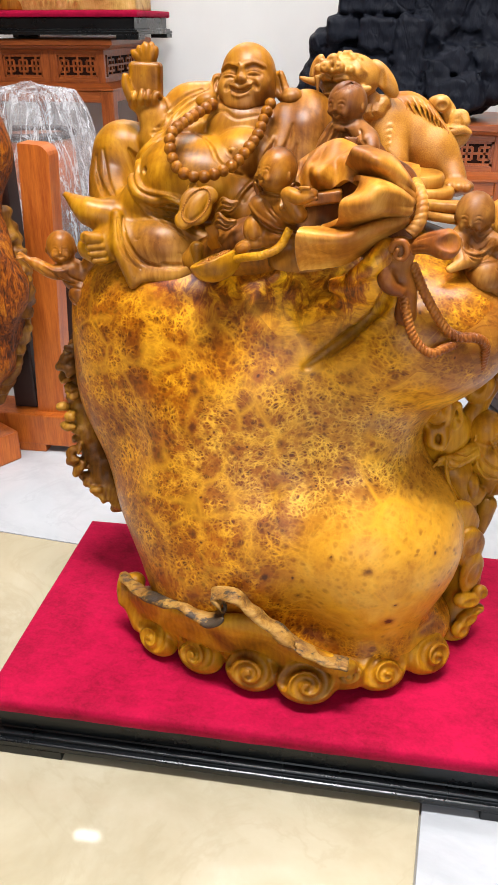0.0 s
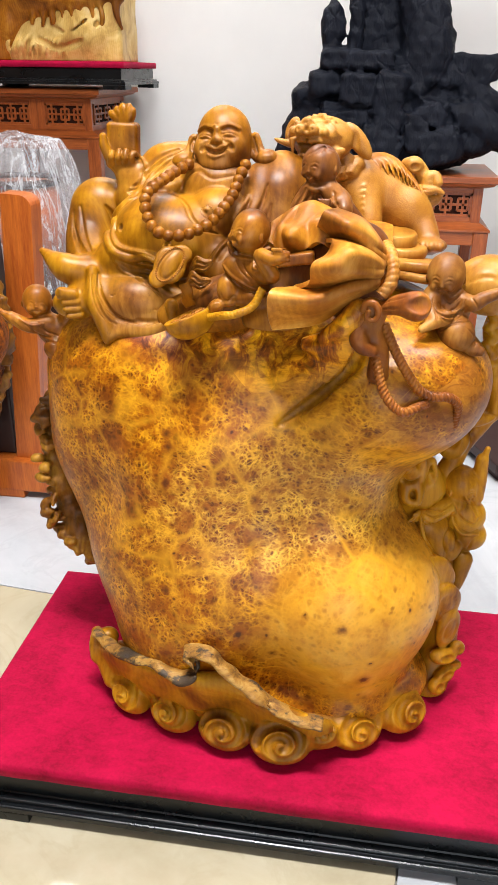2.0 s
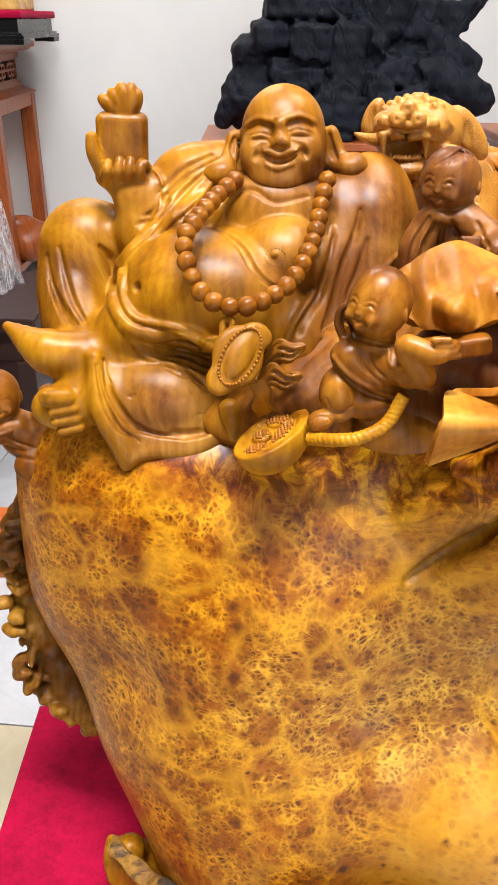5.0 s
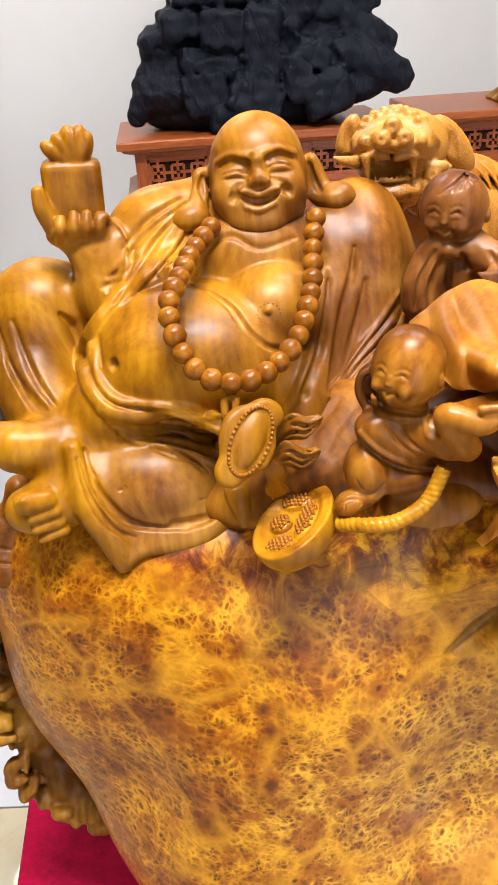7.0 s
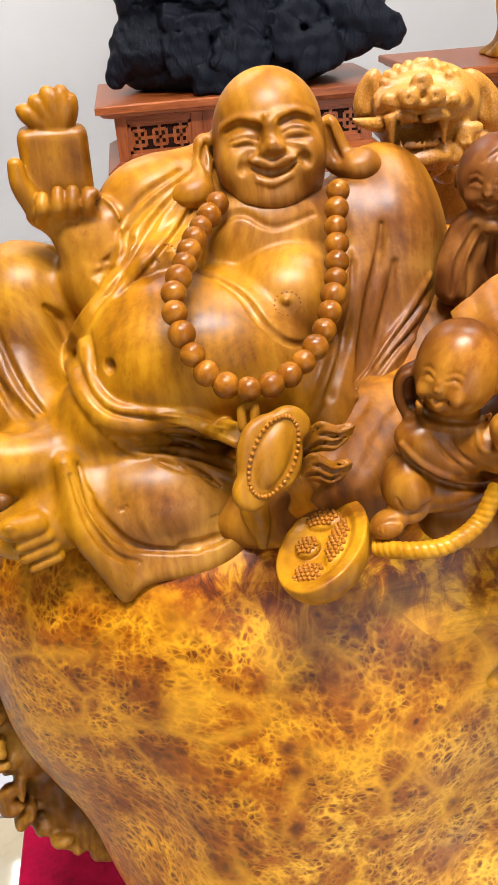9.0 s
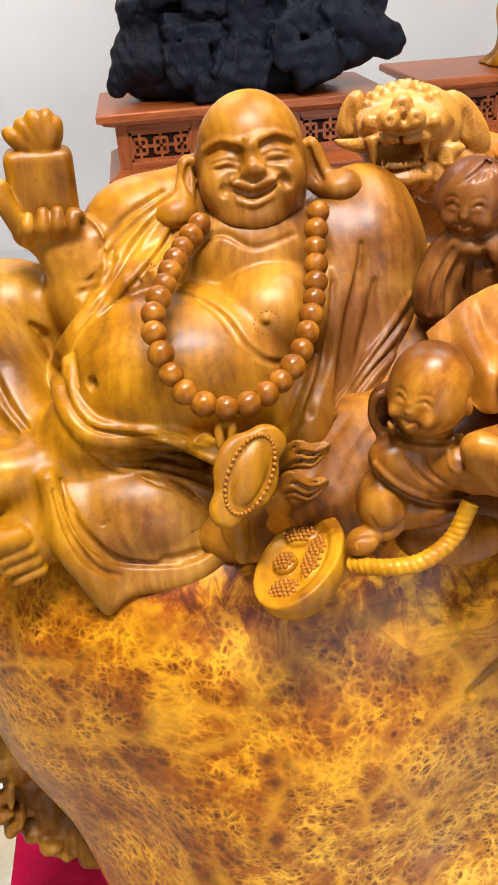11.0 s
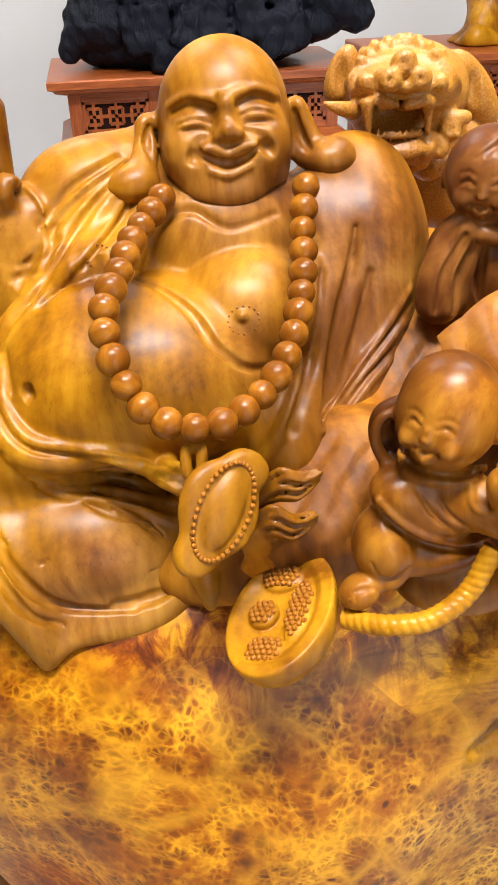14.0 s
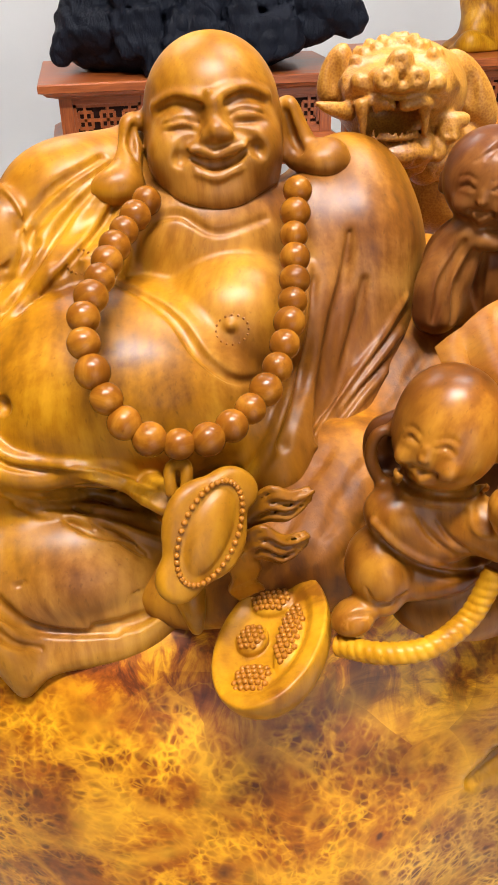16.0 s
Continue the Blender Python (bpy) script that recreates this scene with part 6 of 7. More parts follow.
# child clinging to the side with an outstretched arm
k = Clay((-0.56, 1.08, 0.63), (-0.40, 1.20, 0.80), 0.0013)
k.ball((-0.485, 1.152, 0.757), (0.0225, 0.0230, 0.0245), 0.004)
k.ball((-0.481, 1.144, 0.749), (0.0175, 0.0170, 0.0150), 0.008)
face(k, (-0.484, 1.151, 0.756), 0.0235, 16, -6, 0.85)
k.ball((-0.472, 1.150, 0.728), (0.0170, 0.0150, 0.0120), 0.006)
k.ball((-0.453, 1.15, 0.709), (0.034, 0.026, 0.024), 0.008)
k.rod([(-0.464, 1.14, 0.724), (-0.492, 1.13, 0.722), (-0.519, 1.125, 0.736)], 0.0135, 0.0090, 0.006)
k.rod([(-0.519, 1.125, 0.736), (-0.532, 1.122, 0.744), (-0.538, 1.12, 0.751)], 0.0060, 0.0036, 0.003)
for i in range(3):
    k.rod([(-0.534, 1.120 - 0.003 * i, 0.746), (-0.541, 1.117 - 0.004 * i, 0.752 - 0.003 * i)], 0.0022, 0.0016, 0.001)
k.rod([(-0.44, 1.15, 0.721), (-0.432, 1.15, 0.756)], 0.016, 0.012, 0.006)
k.rod([(-0.447, 1.135, 0.698), (-0.443, 1.13, 0.668), (-0.447, 1.125, 0.656)], 0.017, 0.011, 0.008)
k.ball((-0.452, 1.122, 0.690), (0.016, 0.014, 0.017), 0.006)
for pts in (((-0.520, 1.11, 0.728), (-0.505, 1.11, 0.712), (-0.488, 1.11, 0.706)), ((-0.508, 1.11, 0.733), (-0.492, 1.11, 0.716), (-0.470, 1.11, 0.708)), ((-0.490, 1.11, 0.732), (-0.474, 1.11, 0.718), (-0.452, 1.11, 0.712)), ((-0.470, 1.11, 0.735), (-0.458, 1.11, 0.722), (-0.440, 1.11, 0.716)),
            ((-0.475, 1.11, 0.702), (-0.458, 1.11, 0.706), (-0.438, 1.11, 0.702)), ((-0.462, 1.11, 0.690), (-0.450, 1.11, 0.680), (-0.436, 1.11, 0.684))):
    k.line(list(pts), 0.0022, 0.0014, eye=(-0.10, 0.15, 1.08), sunk=0.2)
k.line([(-0.497, 1.11, 0.737), (-0.480, 1.11, 0.730), (-0.462, 1.11, 0.733)], 0.0022, 0.0014, False, (-0.10, 0.15, 1.08), 0.0022, 0.1)
sculpt("child_figure", [k], BROWN_WOOD, carving, "small child figure with one arm stretched out")
# the lion dog standing behind
k = Clay((-0.135, 1.18, 0.80), (0.21, 1.45, 1.06), 0.002)
k.ball((0.035, 1.345, 0.904), (0.072, 0.046, 0.043), 0.010, (0, 32, 0))
k.ball((-0.01, 1.33, 0.92), (0.045, 0.046, 0.045), 0.012)
k.ball((0.075, 1.335, 0.883), (0.032, 0.038, 0.040), 0.014)
k.rod([(0.089, 1.33, 0.875), (0.104, 1.31, 0.851), (0.111, 1.295, 0.838)], 0.026, 0.015, 0.010)
k.ball((0.112, 1.285, 0.84), (0.024, 0.020, 0.012), 0.006)
for i in range(3):
    k.ball(tuple(np.array((0.098, 1.27, 0.841)) + np.array((0.013 * i, 0, 0))), (0.0075, 0.009, 0.008), 0.003)
k.rod([(0.005, 1.3, 0.901), (0.013, 1.285, 0.876), (0.014, 1.28, 0.863)], 0.024, 0.018, 0.012)
k.ball((-0.064, 1.296, 0.989), (0.046, 0.044, 0.034), 0.012)
k.ball((-0.078, 1.262, 0.997), (0.036, 0.026, 0.015), 0.010)
k.ball((-0.077, 1.268, 0.959), (0.031, 0.030, 0.013), 0.010)
k.ball((-0.085, 1.244, 0.981), (0.021, 0.030, 0.0125), 0.003, cut=True)
for x in (-0.0225, 0.0185):
    q = np.array((-0.084, 1.244, 0.991)) + np.array((x, 0, 0))
    k.rod([tuple(q), tuple(q + np.array((0.002, -0.001, -0.020)))], 0.0045, 0.0016, 0.002)
for i in range(9):
    q = np.array((-0.098, 1.242, 0.991)) + np.array((0.0036 * i, -0.003 * math.sin(i / 8 * math.pi), 0.002 * math.sin(i / 8 * math.pi)))
    k.rod([tuple(q), tuple(q + np.array((0, 0, -0.005)))], 0.0022, 0.001, 0.001)
    q = np.array((-0.097, 1.246, 0.97)) + np.array((0.0036 * i, -0.003 * math.sin(i / 8 * math.pi), 0))
    k.rod([tuple(q), tuple(q + np.array((0, 0, 0.005)))], 0.0022, 0.001, 0.001)
# muzzle, nostrils, brows and eyes
for q, r in (((-0.096, 1.24, 1.008), (0.0085, 0.006, 0.0065)), ((-0.077, 1.24, 1.007), (0.0085, 0.006, 0.0065)), ((-0.085, 1.245, 1.013), (0.0075, 0.006, 0.0085)), ((-0.09, 1.24, 1.002), (0.007, 0.005, 0.004)), ((-0.083, 1.24, 1.001), (0.007, 0.005, 0.004))):
    k.dot(q, r, 0.002)
for q, r in (((-0.095, 1.236, 1.006), 0.0080), ((-0.075, 1.236, 1.006), 0.0080), ((-0.085, 1.240, 1.015), 0.0085)):
    k.ball(q, (r, 0.0065, r), 0.0012)
    k.dot(q, 0.0022, 0.002, True)
k.line([(-0.117, 1.26, 0.999), (-0.104, 1.26, 1.011), (-0.089, 1.26, 1.016)], 0.006, 0.004, False, sunk=-0.1)
k.line([(-0.071, 1.26, 1.016), (-0.053, 1.26, 1.01), (-0.038, 1.26, 0.997)], 0.006, 0.004, False, sunk=-0.1)
for q in ((-0.104, 1.26, 1.002), (-0.053, 1.26, 0.999)):
    k.dot(q, 0.0062, 0.002)
k.line([(-0.11, 1.26, 0.993), (-0.095, 1.25, 0.996), (-0.084, 1.24, 0.994), (-0.066, 1.25, 0.995), (-0.047, 1.26, 0.989)], 0.0026, 0.003)
k.line([(-0.11, 1.26, 0.989), (-0.097, 1.25, 0.992), (-0.084, 1.24, 0.99), (-0.065, 1.25, 0.989), (-0.049, 1.26, 0.984)], 0.0035, 0.002, False, sunk=-0.1)
for i in range(16):
    k.dot(tuple(np.array((-0.104, 1.27, 1.013)) + np.array((0.0036 * i, 0.004 * math.sin(i * 0.7), 0.010 * math.sin(i / 15 * math.pi) + 0.003 * (i % 2)))), 0.0042, 0.001)
k.ball((-0.111, 1.292, 1.002), (0.010, 0.008, 0.020), 0.003, (0, 20, 0))
k.dot((-0.114, 1.28, 1.004), (0.004, 0.004, 0.012), 0.004, True)
k.ball((-0.011, 1.296, 0.988), (0.013, 0.009, 0.032), 0.003, (0, -38, 0))
k.dot((-0.018, 1.28, 0.989), (0.005, 0.004, 0.014), 0.004, True)
k.rod([(-0.111, 1.258, 0.985), (-0.125, 1.252, 0.989), (-0.133, 1.252, 0.992)], 0.006, 0.002, 0.003)
k.rod([(-0.049, 1.262, 0.978), (-0.04, 1.256, 0.977), (-0.033, 1.256, 0.977)], 0.006, 0.005, 0.003)
for x, z in ((752, 300), (772, 312), (742, 328), (722, 340), (788, 285), (690, 338), (665, 325)):
    q = np.array((-0.055, 1.256, 0.959)) + np.array(((x - 760) * 0.00045, 0.0, (310 - z) * 0.00042))
    k.ball(tuple(q), 0.0078, 0.002)
    k.dot(tuple(q), 0.0026, 0.002, True)
# ringlets below the ear and tufts down the shoulder
for q, r in (((-0.044, 1.285, 0.941), 0.013), ((-0.033, 1.288, 0.944), 0.014), ((-0.019, 1.292, 0.946), 0.014), ((-0.011, 1.298, 0.955), 0.012), ((-0.027, 1.295, 0.959), 0.013)):
    k.ball(q, (r, 0.012, r), 0.002)
    front = np.array(q) + np.array((0, -0.0115, 0))
    k.rod([tuple(front + np.array((0.62 * r * math.cos(a * 0.8), 0, 0.62 * r * math.sin(a * 0.8)))) for a in range(7)], 0.0018, 0.0014, 0.001, True, dense=True)
    k.dot(tuple(front), 0.0026, 0.001)
for i in range(5):
    q = np.array((0.004, 1.3, 0.919)) + np.array((0.002 * i, 0.001 * i, -0.010 * i))
    k.line([tuple(q), tuple(q + np.array((0.006, 0, 0.002))), tuple(q + np.array((0.010, 0, -0.004)))], 0.0034, 0.002, False, sunk=-0.1)
sculpt("lion_figure", [k], LION_WOOD, carving, "pale golden lion dog figure with open mouth and curled mane")

# its reddish mane along the spine, and the tail of curled locks
k = Clay((-0.12, 1.26, 0.82), (0.24, 1.45, 1.06), 0.0016)
crest = spline([(-0.01, 1.335, 0.954), (0.011, 1.34, 0.959), (0.034, 1.345, 0.96), (0.054, 1.345, 0.95), (0.072, 1.345, 0.933), (0.087, 1.345, 0.912), (0.097, 1.345, 0.894)], 8)
k.rod([tuple(q) for q in crest], 0.0085, 0.005, 0.002, dense=True)
for i, q in enumerate(crest):
    low = 0.020 + 0.006 * math.sin(i * 2.1)
    k.rod([tuple(q + np.array((-0.004, 0.006, 0.005))), tuple(q + np.array((0.002, -0.012, 0.002))), tuple(q + np.array((0.010, -0.022, -0.5 * low))), tuple(q + np.array((0.014, -0.029, -low)))], 0.0034, 0.0012, 0.0012)
sculpt("lion_mane", [k], BROWN_WOOD, carving, "reddish carved mane along the spine")
k = Clay((-0.02, 1.28, 0.84), (0.26, 1.44, 1.05), 0.0016)
for pts, r0, r1 in (
        ([(0.09, 1.36, 0.899), (0.097, 1.36, 0.918), (0.092, 1.355, 0.936), (0.08, 1.355, 0.951), (0.067, 1.35, 0.951)], 0.013, 0.011),
        ([(0.089, 1.35, 0.9), (0.101, 1.345, 0.918), (0.102, 1.345, 0.933), (0.111, 1.345, 0.935), (0.116, 1.34, 0.927)], 0.012, 0.008),
        ([(0.085, 1.345, 0.913), (0.098, 1.335, 0.914), (0.114, 1.335, 0.916), (0.124, 1.335, 0.912)], 0.010, 0.004),
        ([(0.093, 1.35, 0.897), (0.106, 1.345, 0.897), (0.117, 1.345, 0.902), (0.123, 1.34, 0.908)], 0.015, 0.004)):
    k.rod(pts, r0, r1, 0.002)
    for side in (-0.35, 0.35):
        k.rod([tuple(np.array(q) + np.array((side * r0, -0.88 * r0, side * r0))) for q in pts], 0.0016, 0.0010, 0.0015, True)
k.ball((0.076, 1.345, 0.952), (0.016, 0.012, 0.013), 0.003)
k.ball((0.079, 1.333, 0.949), (0.008, 0.006, 0.006), 0.003, None, True)
sculpt("lion_tail", [k], LION_WOOD, carving, "curled carved tail locks")

# slabs under the lion dog
for q, half, rot in (((0.049, 1.27, 0.853), (0.034, 0.05, 0.010), (0, 0, 12)), ((0.06, 1.26, 0.838), (0.038, 0.05, 0.008), (0, 3, 20)), ((0.094, 1.2, 0.827), (0.06, 0.06, 0.008), (-8, 4, 8)), ((0.112, 1.17, 0.815), (0.06, 0.06, 0.007), (-10, 4, -8))):
    k = Clay(np.array(q) - 0.09, np.array(q) + 0.09, 0.003)
    k.ball(q, (half[0] * 1.15, half[1] * 1.1, half[2] * 3.2), 0.002, rot)
    k.block(tuple(np.array(q) + np.array((0, 0, half[2] + 0.05))), (0.12, 0.12, 0.05), 0.001, 0.0015, rot, True)
    k.block(tuple(np.array(q) - np.array((0, 0, half[2] + 0.05))), (0.12, 0.12, 0.05), 0.001, 0.0015, rot, True)
    sculpt("slab", [k], PALE_WOOD, carving, "flat carved slab")


# mouth of the sack: heavy cloth gathered at the neck, with deep folds and a wavy rim
def cloth(name, rows, material, label, per=12, across=9, thick=0.006, fold=0.0, waves=8):
    """A thick cloth sheet laid smoothly over rows of guide points."""
    rows = [spline(r, per) for r in rows]
    bm = bmesh.new()
    grid = []
    for i in range(len(rows[0])):
        line = spline([tuple(r[i]) for r in rows], across)
        u = i / (len(rows[0]) - 1)
        out = []
        for j, p in enumerate(line):
            v = j / (len(line) - 1)
            out.append(bm.verts.new(p + np.array((0, -1, 0.3)) * (fold * math.sin(2 * math.pi * (waves * u + 0.35 * math.sin(5 * u))) * math.sin(math.pi * v ** 0.8) ** 0.7)))
        grid.append(out)
    for r0, r1 in zip(grid, grid[1:]):
        for j in range(len(r0) - 1):
            bm.faces.new((r0[j], r0[j + 1], r1[j + 1], r1[j]))
    bmesh.ops.recalc_face_normals(bm, faces=bm.faces)
    ob = part(name, bm, material, carving, label, True)
    mod = ob.modifiers.new("thick", "SOLIDIFY")
    mod.thickness, mod.offset = thick, 0
    edge = ob.modifiers.new("edge", "BEVEL")
    edge.width, edge.segments, edge.limit_method, edge.angle_limit = 0.0018, 2, "ANGLE", radians(60)
    return ob


neck = [tuple(p) for p in spline([(0.039, 1.01, 0.88), (0.036, 0.986, 0.868), (0.032, 0.978, 0.854), (0.028, 0.995, 0.833)], 4)[:11]]
swell = [(0.005, 1.02, 0.918), (-0.01, 0.958, 0.922), (-0.015, 0.995, 0.899), (-0.006, 0.962, 0.899), (-0.01, 0.938, 0.892), (-0.017, 0.926, 0.882), (-0.022, 0.945, 0.862), (-0.036, 0.982, 0.84), (-0.045, 0.934, 0.84), (-0.043, 0.962, 0.816), (-0.041, 0.99, 0.794)]
gather = [tuple(0.52 * np.array(p) + 0.48 * np.array(q) + np.array((0, -0.004, 0.004))) for p, q in zip(neck, swell)]
rim = [(-0.026, 1.03, 0.927), (-0.041, 0.99, 0.927), (-0.051, 1.04, 0.888), (-0.028, 0.97, 0.9), (-0.032, 0.968, 0.883), (-0.048, 0.942, 0.876), (-0.052, 0.958, 0.853), (-0.078, 0.99, 0.836), (-0.096, 0.93, 0.845), (-0.099, 0.936, 0.819), (-0.096, 0.958, 0.792)]
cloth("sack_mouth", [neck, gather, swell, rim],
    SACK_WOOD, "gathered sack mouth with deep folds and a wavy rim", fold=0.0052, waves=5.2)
cloth("sack_flap", [
    [(-0.115, 1.03, 0.884), (-0.103, 1.02, 0.881), (-0.088, 1.015, 0.878), (-0.072, 1.01, 0.88), (-0.057, 1.005, 0.884), (-0.042, 1., 0.891), (-0.014, 1.01, 0.872)],
    [(-0.111, 1.06, 0.895), (-0.101, 1.045, 0.898), (-0.091, 1.015, 0.903), (-0.081, 1., 0.899), (-0.065, 1.01, 0.905), (-0.046, 1.015, 0.912), (-0.015, 1.02, 0.885)],
    [(-0.112, 1.07, 0.899), (-0.097, 1.065, 0.906), (-0.083, 1.055, 0.909), (-0.073, 1.035, 0.908), (-0.058, 1.035, 0.915), (-0.038, 1.04, 0.918), (-0.016, 1.03, 0.904)],
    [(-0.11, 1.085, 0.9), (-0.093, 1.088, 0.912), (-0.077, 1.09, 0.922), (-0.06, 1.088, 0.927), (-0.044, 1.08, 0.923), (-0.029, 1.065, 0.919), (-0.017, 1.04, 0.923)]],
    BROWN_WOOD, "rear flap of the sack with a swirling fold", fold=0.0060, waves=4)
# solid core in the mouth; the cavity's shade is put into its dark colour
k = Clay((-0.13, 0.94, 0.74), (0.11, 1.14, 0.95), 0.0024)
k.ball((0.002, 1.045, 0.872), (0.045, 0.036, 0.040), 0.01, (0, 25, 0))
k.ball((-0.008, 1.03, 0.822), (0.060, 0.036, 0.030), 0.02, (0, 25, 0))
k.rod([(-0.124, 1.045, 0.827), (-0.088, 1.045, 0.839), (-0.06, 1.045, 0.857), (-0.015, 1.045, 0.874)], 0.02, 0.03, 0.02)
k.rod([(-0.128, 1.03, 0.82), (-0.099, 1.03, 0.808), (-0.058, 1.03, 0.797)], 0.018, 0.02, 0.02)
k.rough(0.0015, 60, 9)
sculpt("sack_lining", [k], DARK_CARVED, carving, "solid core inside the sack, darker wood painting the shade there")

# neck cord, bow and hanging cords
def cord(points, r, label="", material=None, pitch=0.0056, ribs=0.34):
    return part("cord", tube(points, r, 16, 40, True, 1.0, 0.0, ribs, pitch), material or CORD_WOOD, carving, label, True)


cord([(0.038, 1.03, 0.886), (0.044, 1.005, 0.878), (0.047, 0.99, 0.864), (0.045, 0.98, 0.849), (0.035, 0.976, 0.836)], 0.0085, "thick twisted neck cord", SACK_WOOD, 0.0075, 0.14)
cord([(0.032, 0.985, 0.781), (0.039, 0.972, 0.742), (0.052, 0.964, 0.709), (0.073, 0.964, 0.69), (0.092, 0.972, 0.694), (0.105, 0.985, 0.696)], 0.0066, "hanging twisted cord")
cord([(0.042, 0.985, 0.798), (0.063, 0.98, 0.758), (0.09, 0.98, 0.719), (0.109, 0.985, 0.706), (0.133, 0.992, 0.703), (0.147, 1.004, 0.687), (0.147, 1.02, 0.651)], 0.0068, "hanging twisted cord")
cord([(-0.182, 1., 0.79), (-0.165, 0.985, 0.797), (-0.144, 0.98, 0.802), (-0.124, 0.985, 0.812), (-0.112, 0.99, 0.834)], 0.0056, "short twisted cord", GOLD_WOOD, 0.0044, 0.13)
k = Clay((-0.04, 0.92, 0.70), (0.16, 1.08, 0.88), 0.0016)
k.ball((0.025, 0.982, 0.811), (0.020, 0.014, 0.021), 0.004)
k.rod([(0.015, 0.968, 0.819), (0.019, 0.966, 0.828), (0.029, 0.964, 0.828), (0.034, 0.963, 0.817), (0.029, 0.963, 0.808), (0.02, 0.963, 0.811), (0.022, 0.962, 0.819)], 0.0046, 0.0036, 0.0015)
k.rod([(0.032, 0.982, 0.816), (0.057, 0.972, 0.826), (0.078, 0.966, 0.828)], 0.007, 0.0185, 0.004)
k.rod([(0.062, 0.95, 0.832), (0.075, 0.946, 0.834), (0.091, 0.944, 0.836)], 0.003, 0.0165, 0.002, True)
k.rod([(0.021, 0.982, 0.801), (0.011, 0.972, 0.787), (0.016, 0.966, 0.773), (0.029, 0.966, 0.767)], 0.008, 0.006, 0.004, mid=0.0115)
k.rod([(0.014, 0.965, 0.798), (0.013, 0.955, 0.788), (0.02, 0.952, 0.778)], 0.0035, 0.003, 0.003, True, mid=0.0055)
k.rod([(0.028, 0.985, 0.791), (0.039, 0.985, 0.763), (0.04, 0.99, 0.73)], 0.012, 0.014, 0.01)
for pts in ((((0.034, 0.96, 0.829)), ((0.049, 0.955, 0.837)), ((0.063, 0.955, 0.841))), (((0.035, 0.96, 0.823)), ((0.047, 0.955, 0.827)), ((0.057, 0.955, 0.827)))):
    k.line(list(pts), 0.0016, 0.0015, eye=(0.0, 0.2, 1.07))
k.rough(0.0006, 110, 6)
sculpt("bow", [k], CORD_WOOD, carving, "tied bow knot in reddish brown wood")

# smooth round fruit behind that child
k = Clay((0.10, 1.05, 0.72), (0.30, 1.26, 0.90), 0.003)
k.ball((0.187, 1.15, 0.814), (0.050, 0.048, 0.042), 0.004)
k.line([(0.154, 1.11, 0.826), (0.174, 1.1, 0.836), (0.196, 1.1, 0.831)], 0.0022, 0.003, eye=(0, 0, 1.06))
sculpt("fruit", [k], PALE_WOOD, carving, "smooth pale peach-like fruit")

# cloud curls, branch and coins down one side
k = Clay((0.03, 1.02, 0.115), (0.29, 1.25, 0.84), 0.0024)
for rim, hub, r in (([(0.089, 1.115, 0.507), (0.084, 1.090, 0.562), (0.098, 1.085, 0.591), (0.116, 1.090, 0.574), (0.118, 1.100, 0.534)], (0.103, 1.115, 0.540), 0.030), ([(0.099, 1.100, 0.511), (0.102, 1.090, 0.493), (0.119, 1.090, 0.492), (0.121, 1.100, 0.513)], (0.110, 1.115, 0.499), 0.020), ([(0.125, 1.130, 0.507), (0.124, 1.120, 0.539), (0.137, 1.120, 0.549), (0.145, 1.130, 0.523)], (0.136, 1.145, 0.515), 0.014)):
    k.ball(hub, (r, 0.026, r * 1.15), 0.008)
    k.ball(tuple(np.array(hub) + np.array((0.002, -0.024, -0.002))), (r * 0.62, 0.014, r * 0.75), 0.004, cut=True)
    k.rod(rim, 0.0070, 0.0050, 0.006)
k.rod([(0.093, 1.100, 0.537), (0.103, 1.095, 0.531), (0.112, 1.095, 0.538), (0.108, 1.100, 0.548)], 0.0060, 0.0050, 0.004)
k.ball((0.098, 1.095, 0.547), (0.009, 0.009, 0.011), 0.004)
k.ball((0.131, 1.15, 0.486), (0.032, 0.022, 0.042), 0.01)
k.ball((0.102, 1.15, 0.477), (0.035, 0.030, 0.065), 0.02)
k.ball((0.137, 1.15, 0.385), (0.032, 0.030, 0.050), 0.02)
k.rod([(0.128, 1.15, 0.469), (0.154, 1.165, 0.488), (0.17, 1.175, 0.514), (0.185, 1.185, 0.544), (0.21, 1.19, 0.582), (0.23, 1.195, 0.607)], 0.024, 0.011, 0.008, mid=0.015)
k.rod([(0.23, 1.195, 0.605), (0.228, 1.195, 0.643), (0.216, 1.19, 0.69), (0.205, 1.19, 0.733), (0.205, 1.19, 0.755)], 0.012, 0.010, 0.006, mid=0.013)
for i in range(7):
    q = np.array((0.206, 1.18, 0.692)) + np.array((0.004 * math.sin(i * 2.1), 0, 0.011 * i))
    k.ball(tuple(q), (0.013, 0.010, 0.008), 0.002, (0, 30 * (-1) ** i, 0))
k.ball((0.171, 1.17, 0.557), (0.022, 0.012, 0.027), 0.004, (0, 25, 0))
k.ball((0.168, 1.156, 0.565), (0.011, 0.010, 0.015), 0.004, (0, 25, 0), cut=True)
k.ball((0.199, 1.18, 0.596), (0.032, 0.014, 0.010), 0.004, (0, -12, 0))
k.rod([(0.109, 1.11, 0.443), (0.109, 1.1, 0.424), (0.116, 1.085, 0.407), (0.132, 1.085, 0.383)], 0.003, 0.003, 0.002)
k.rod([(0.143, 1.15, 0.418), (0.168, 1.15, 0.299), (0.186, 1.15, 0.194), (0.174, 1.12, 0.111)], 0.034, 0.034, 0.012)
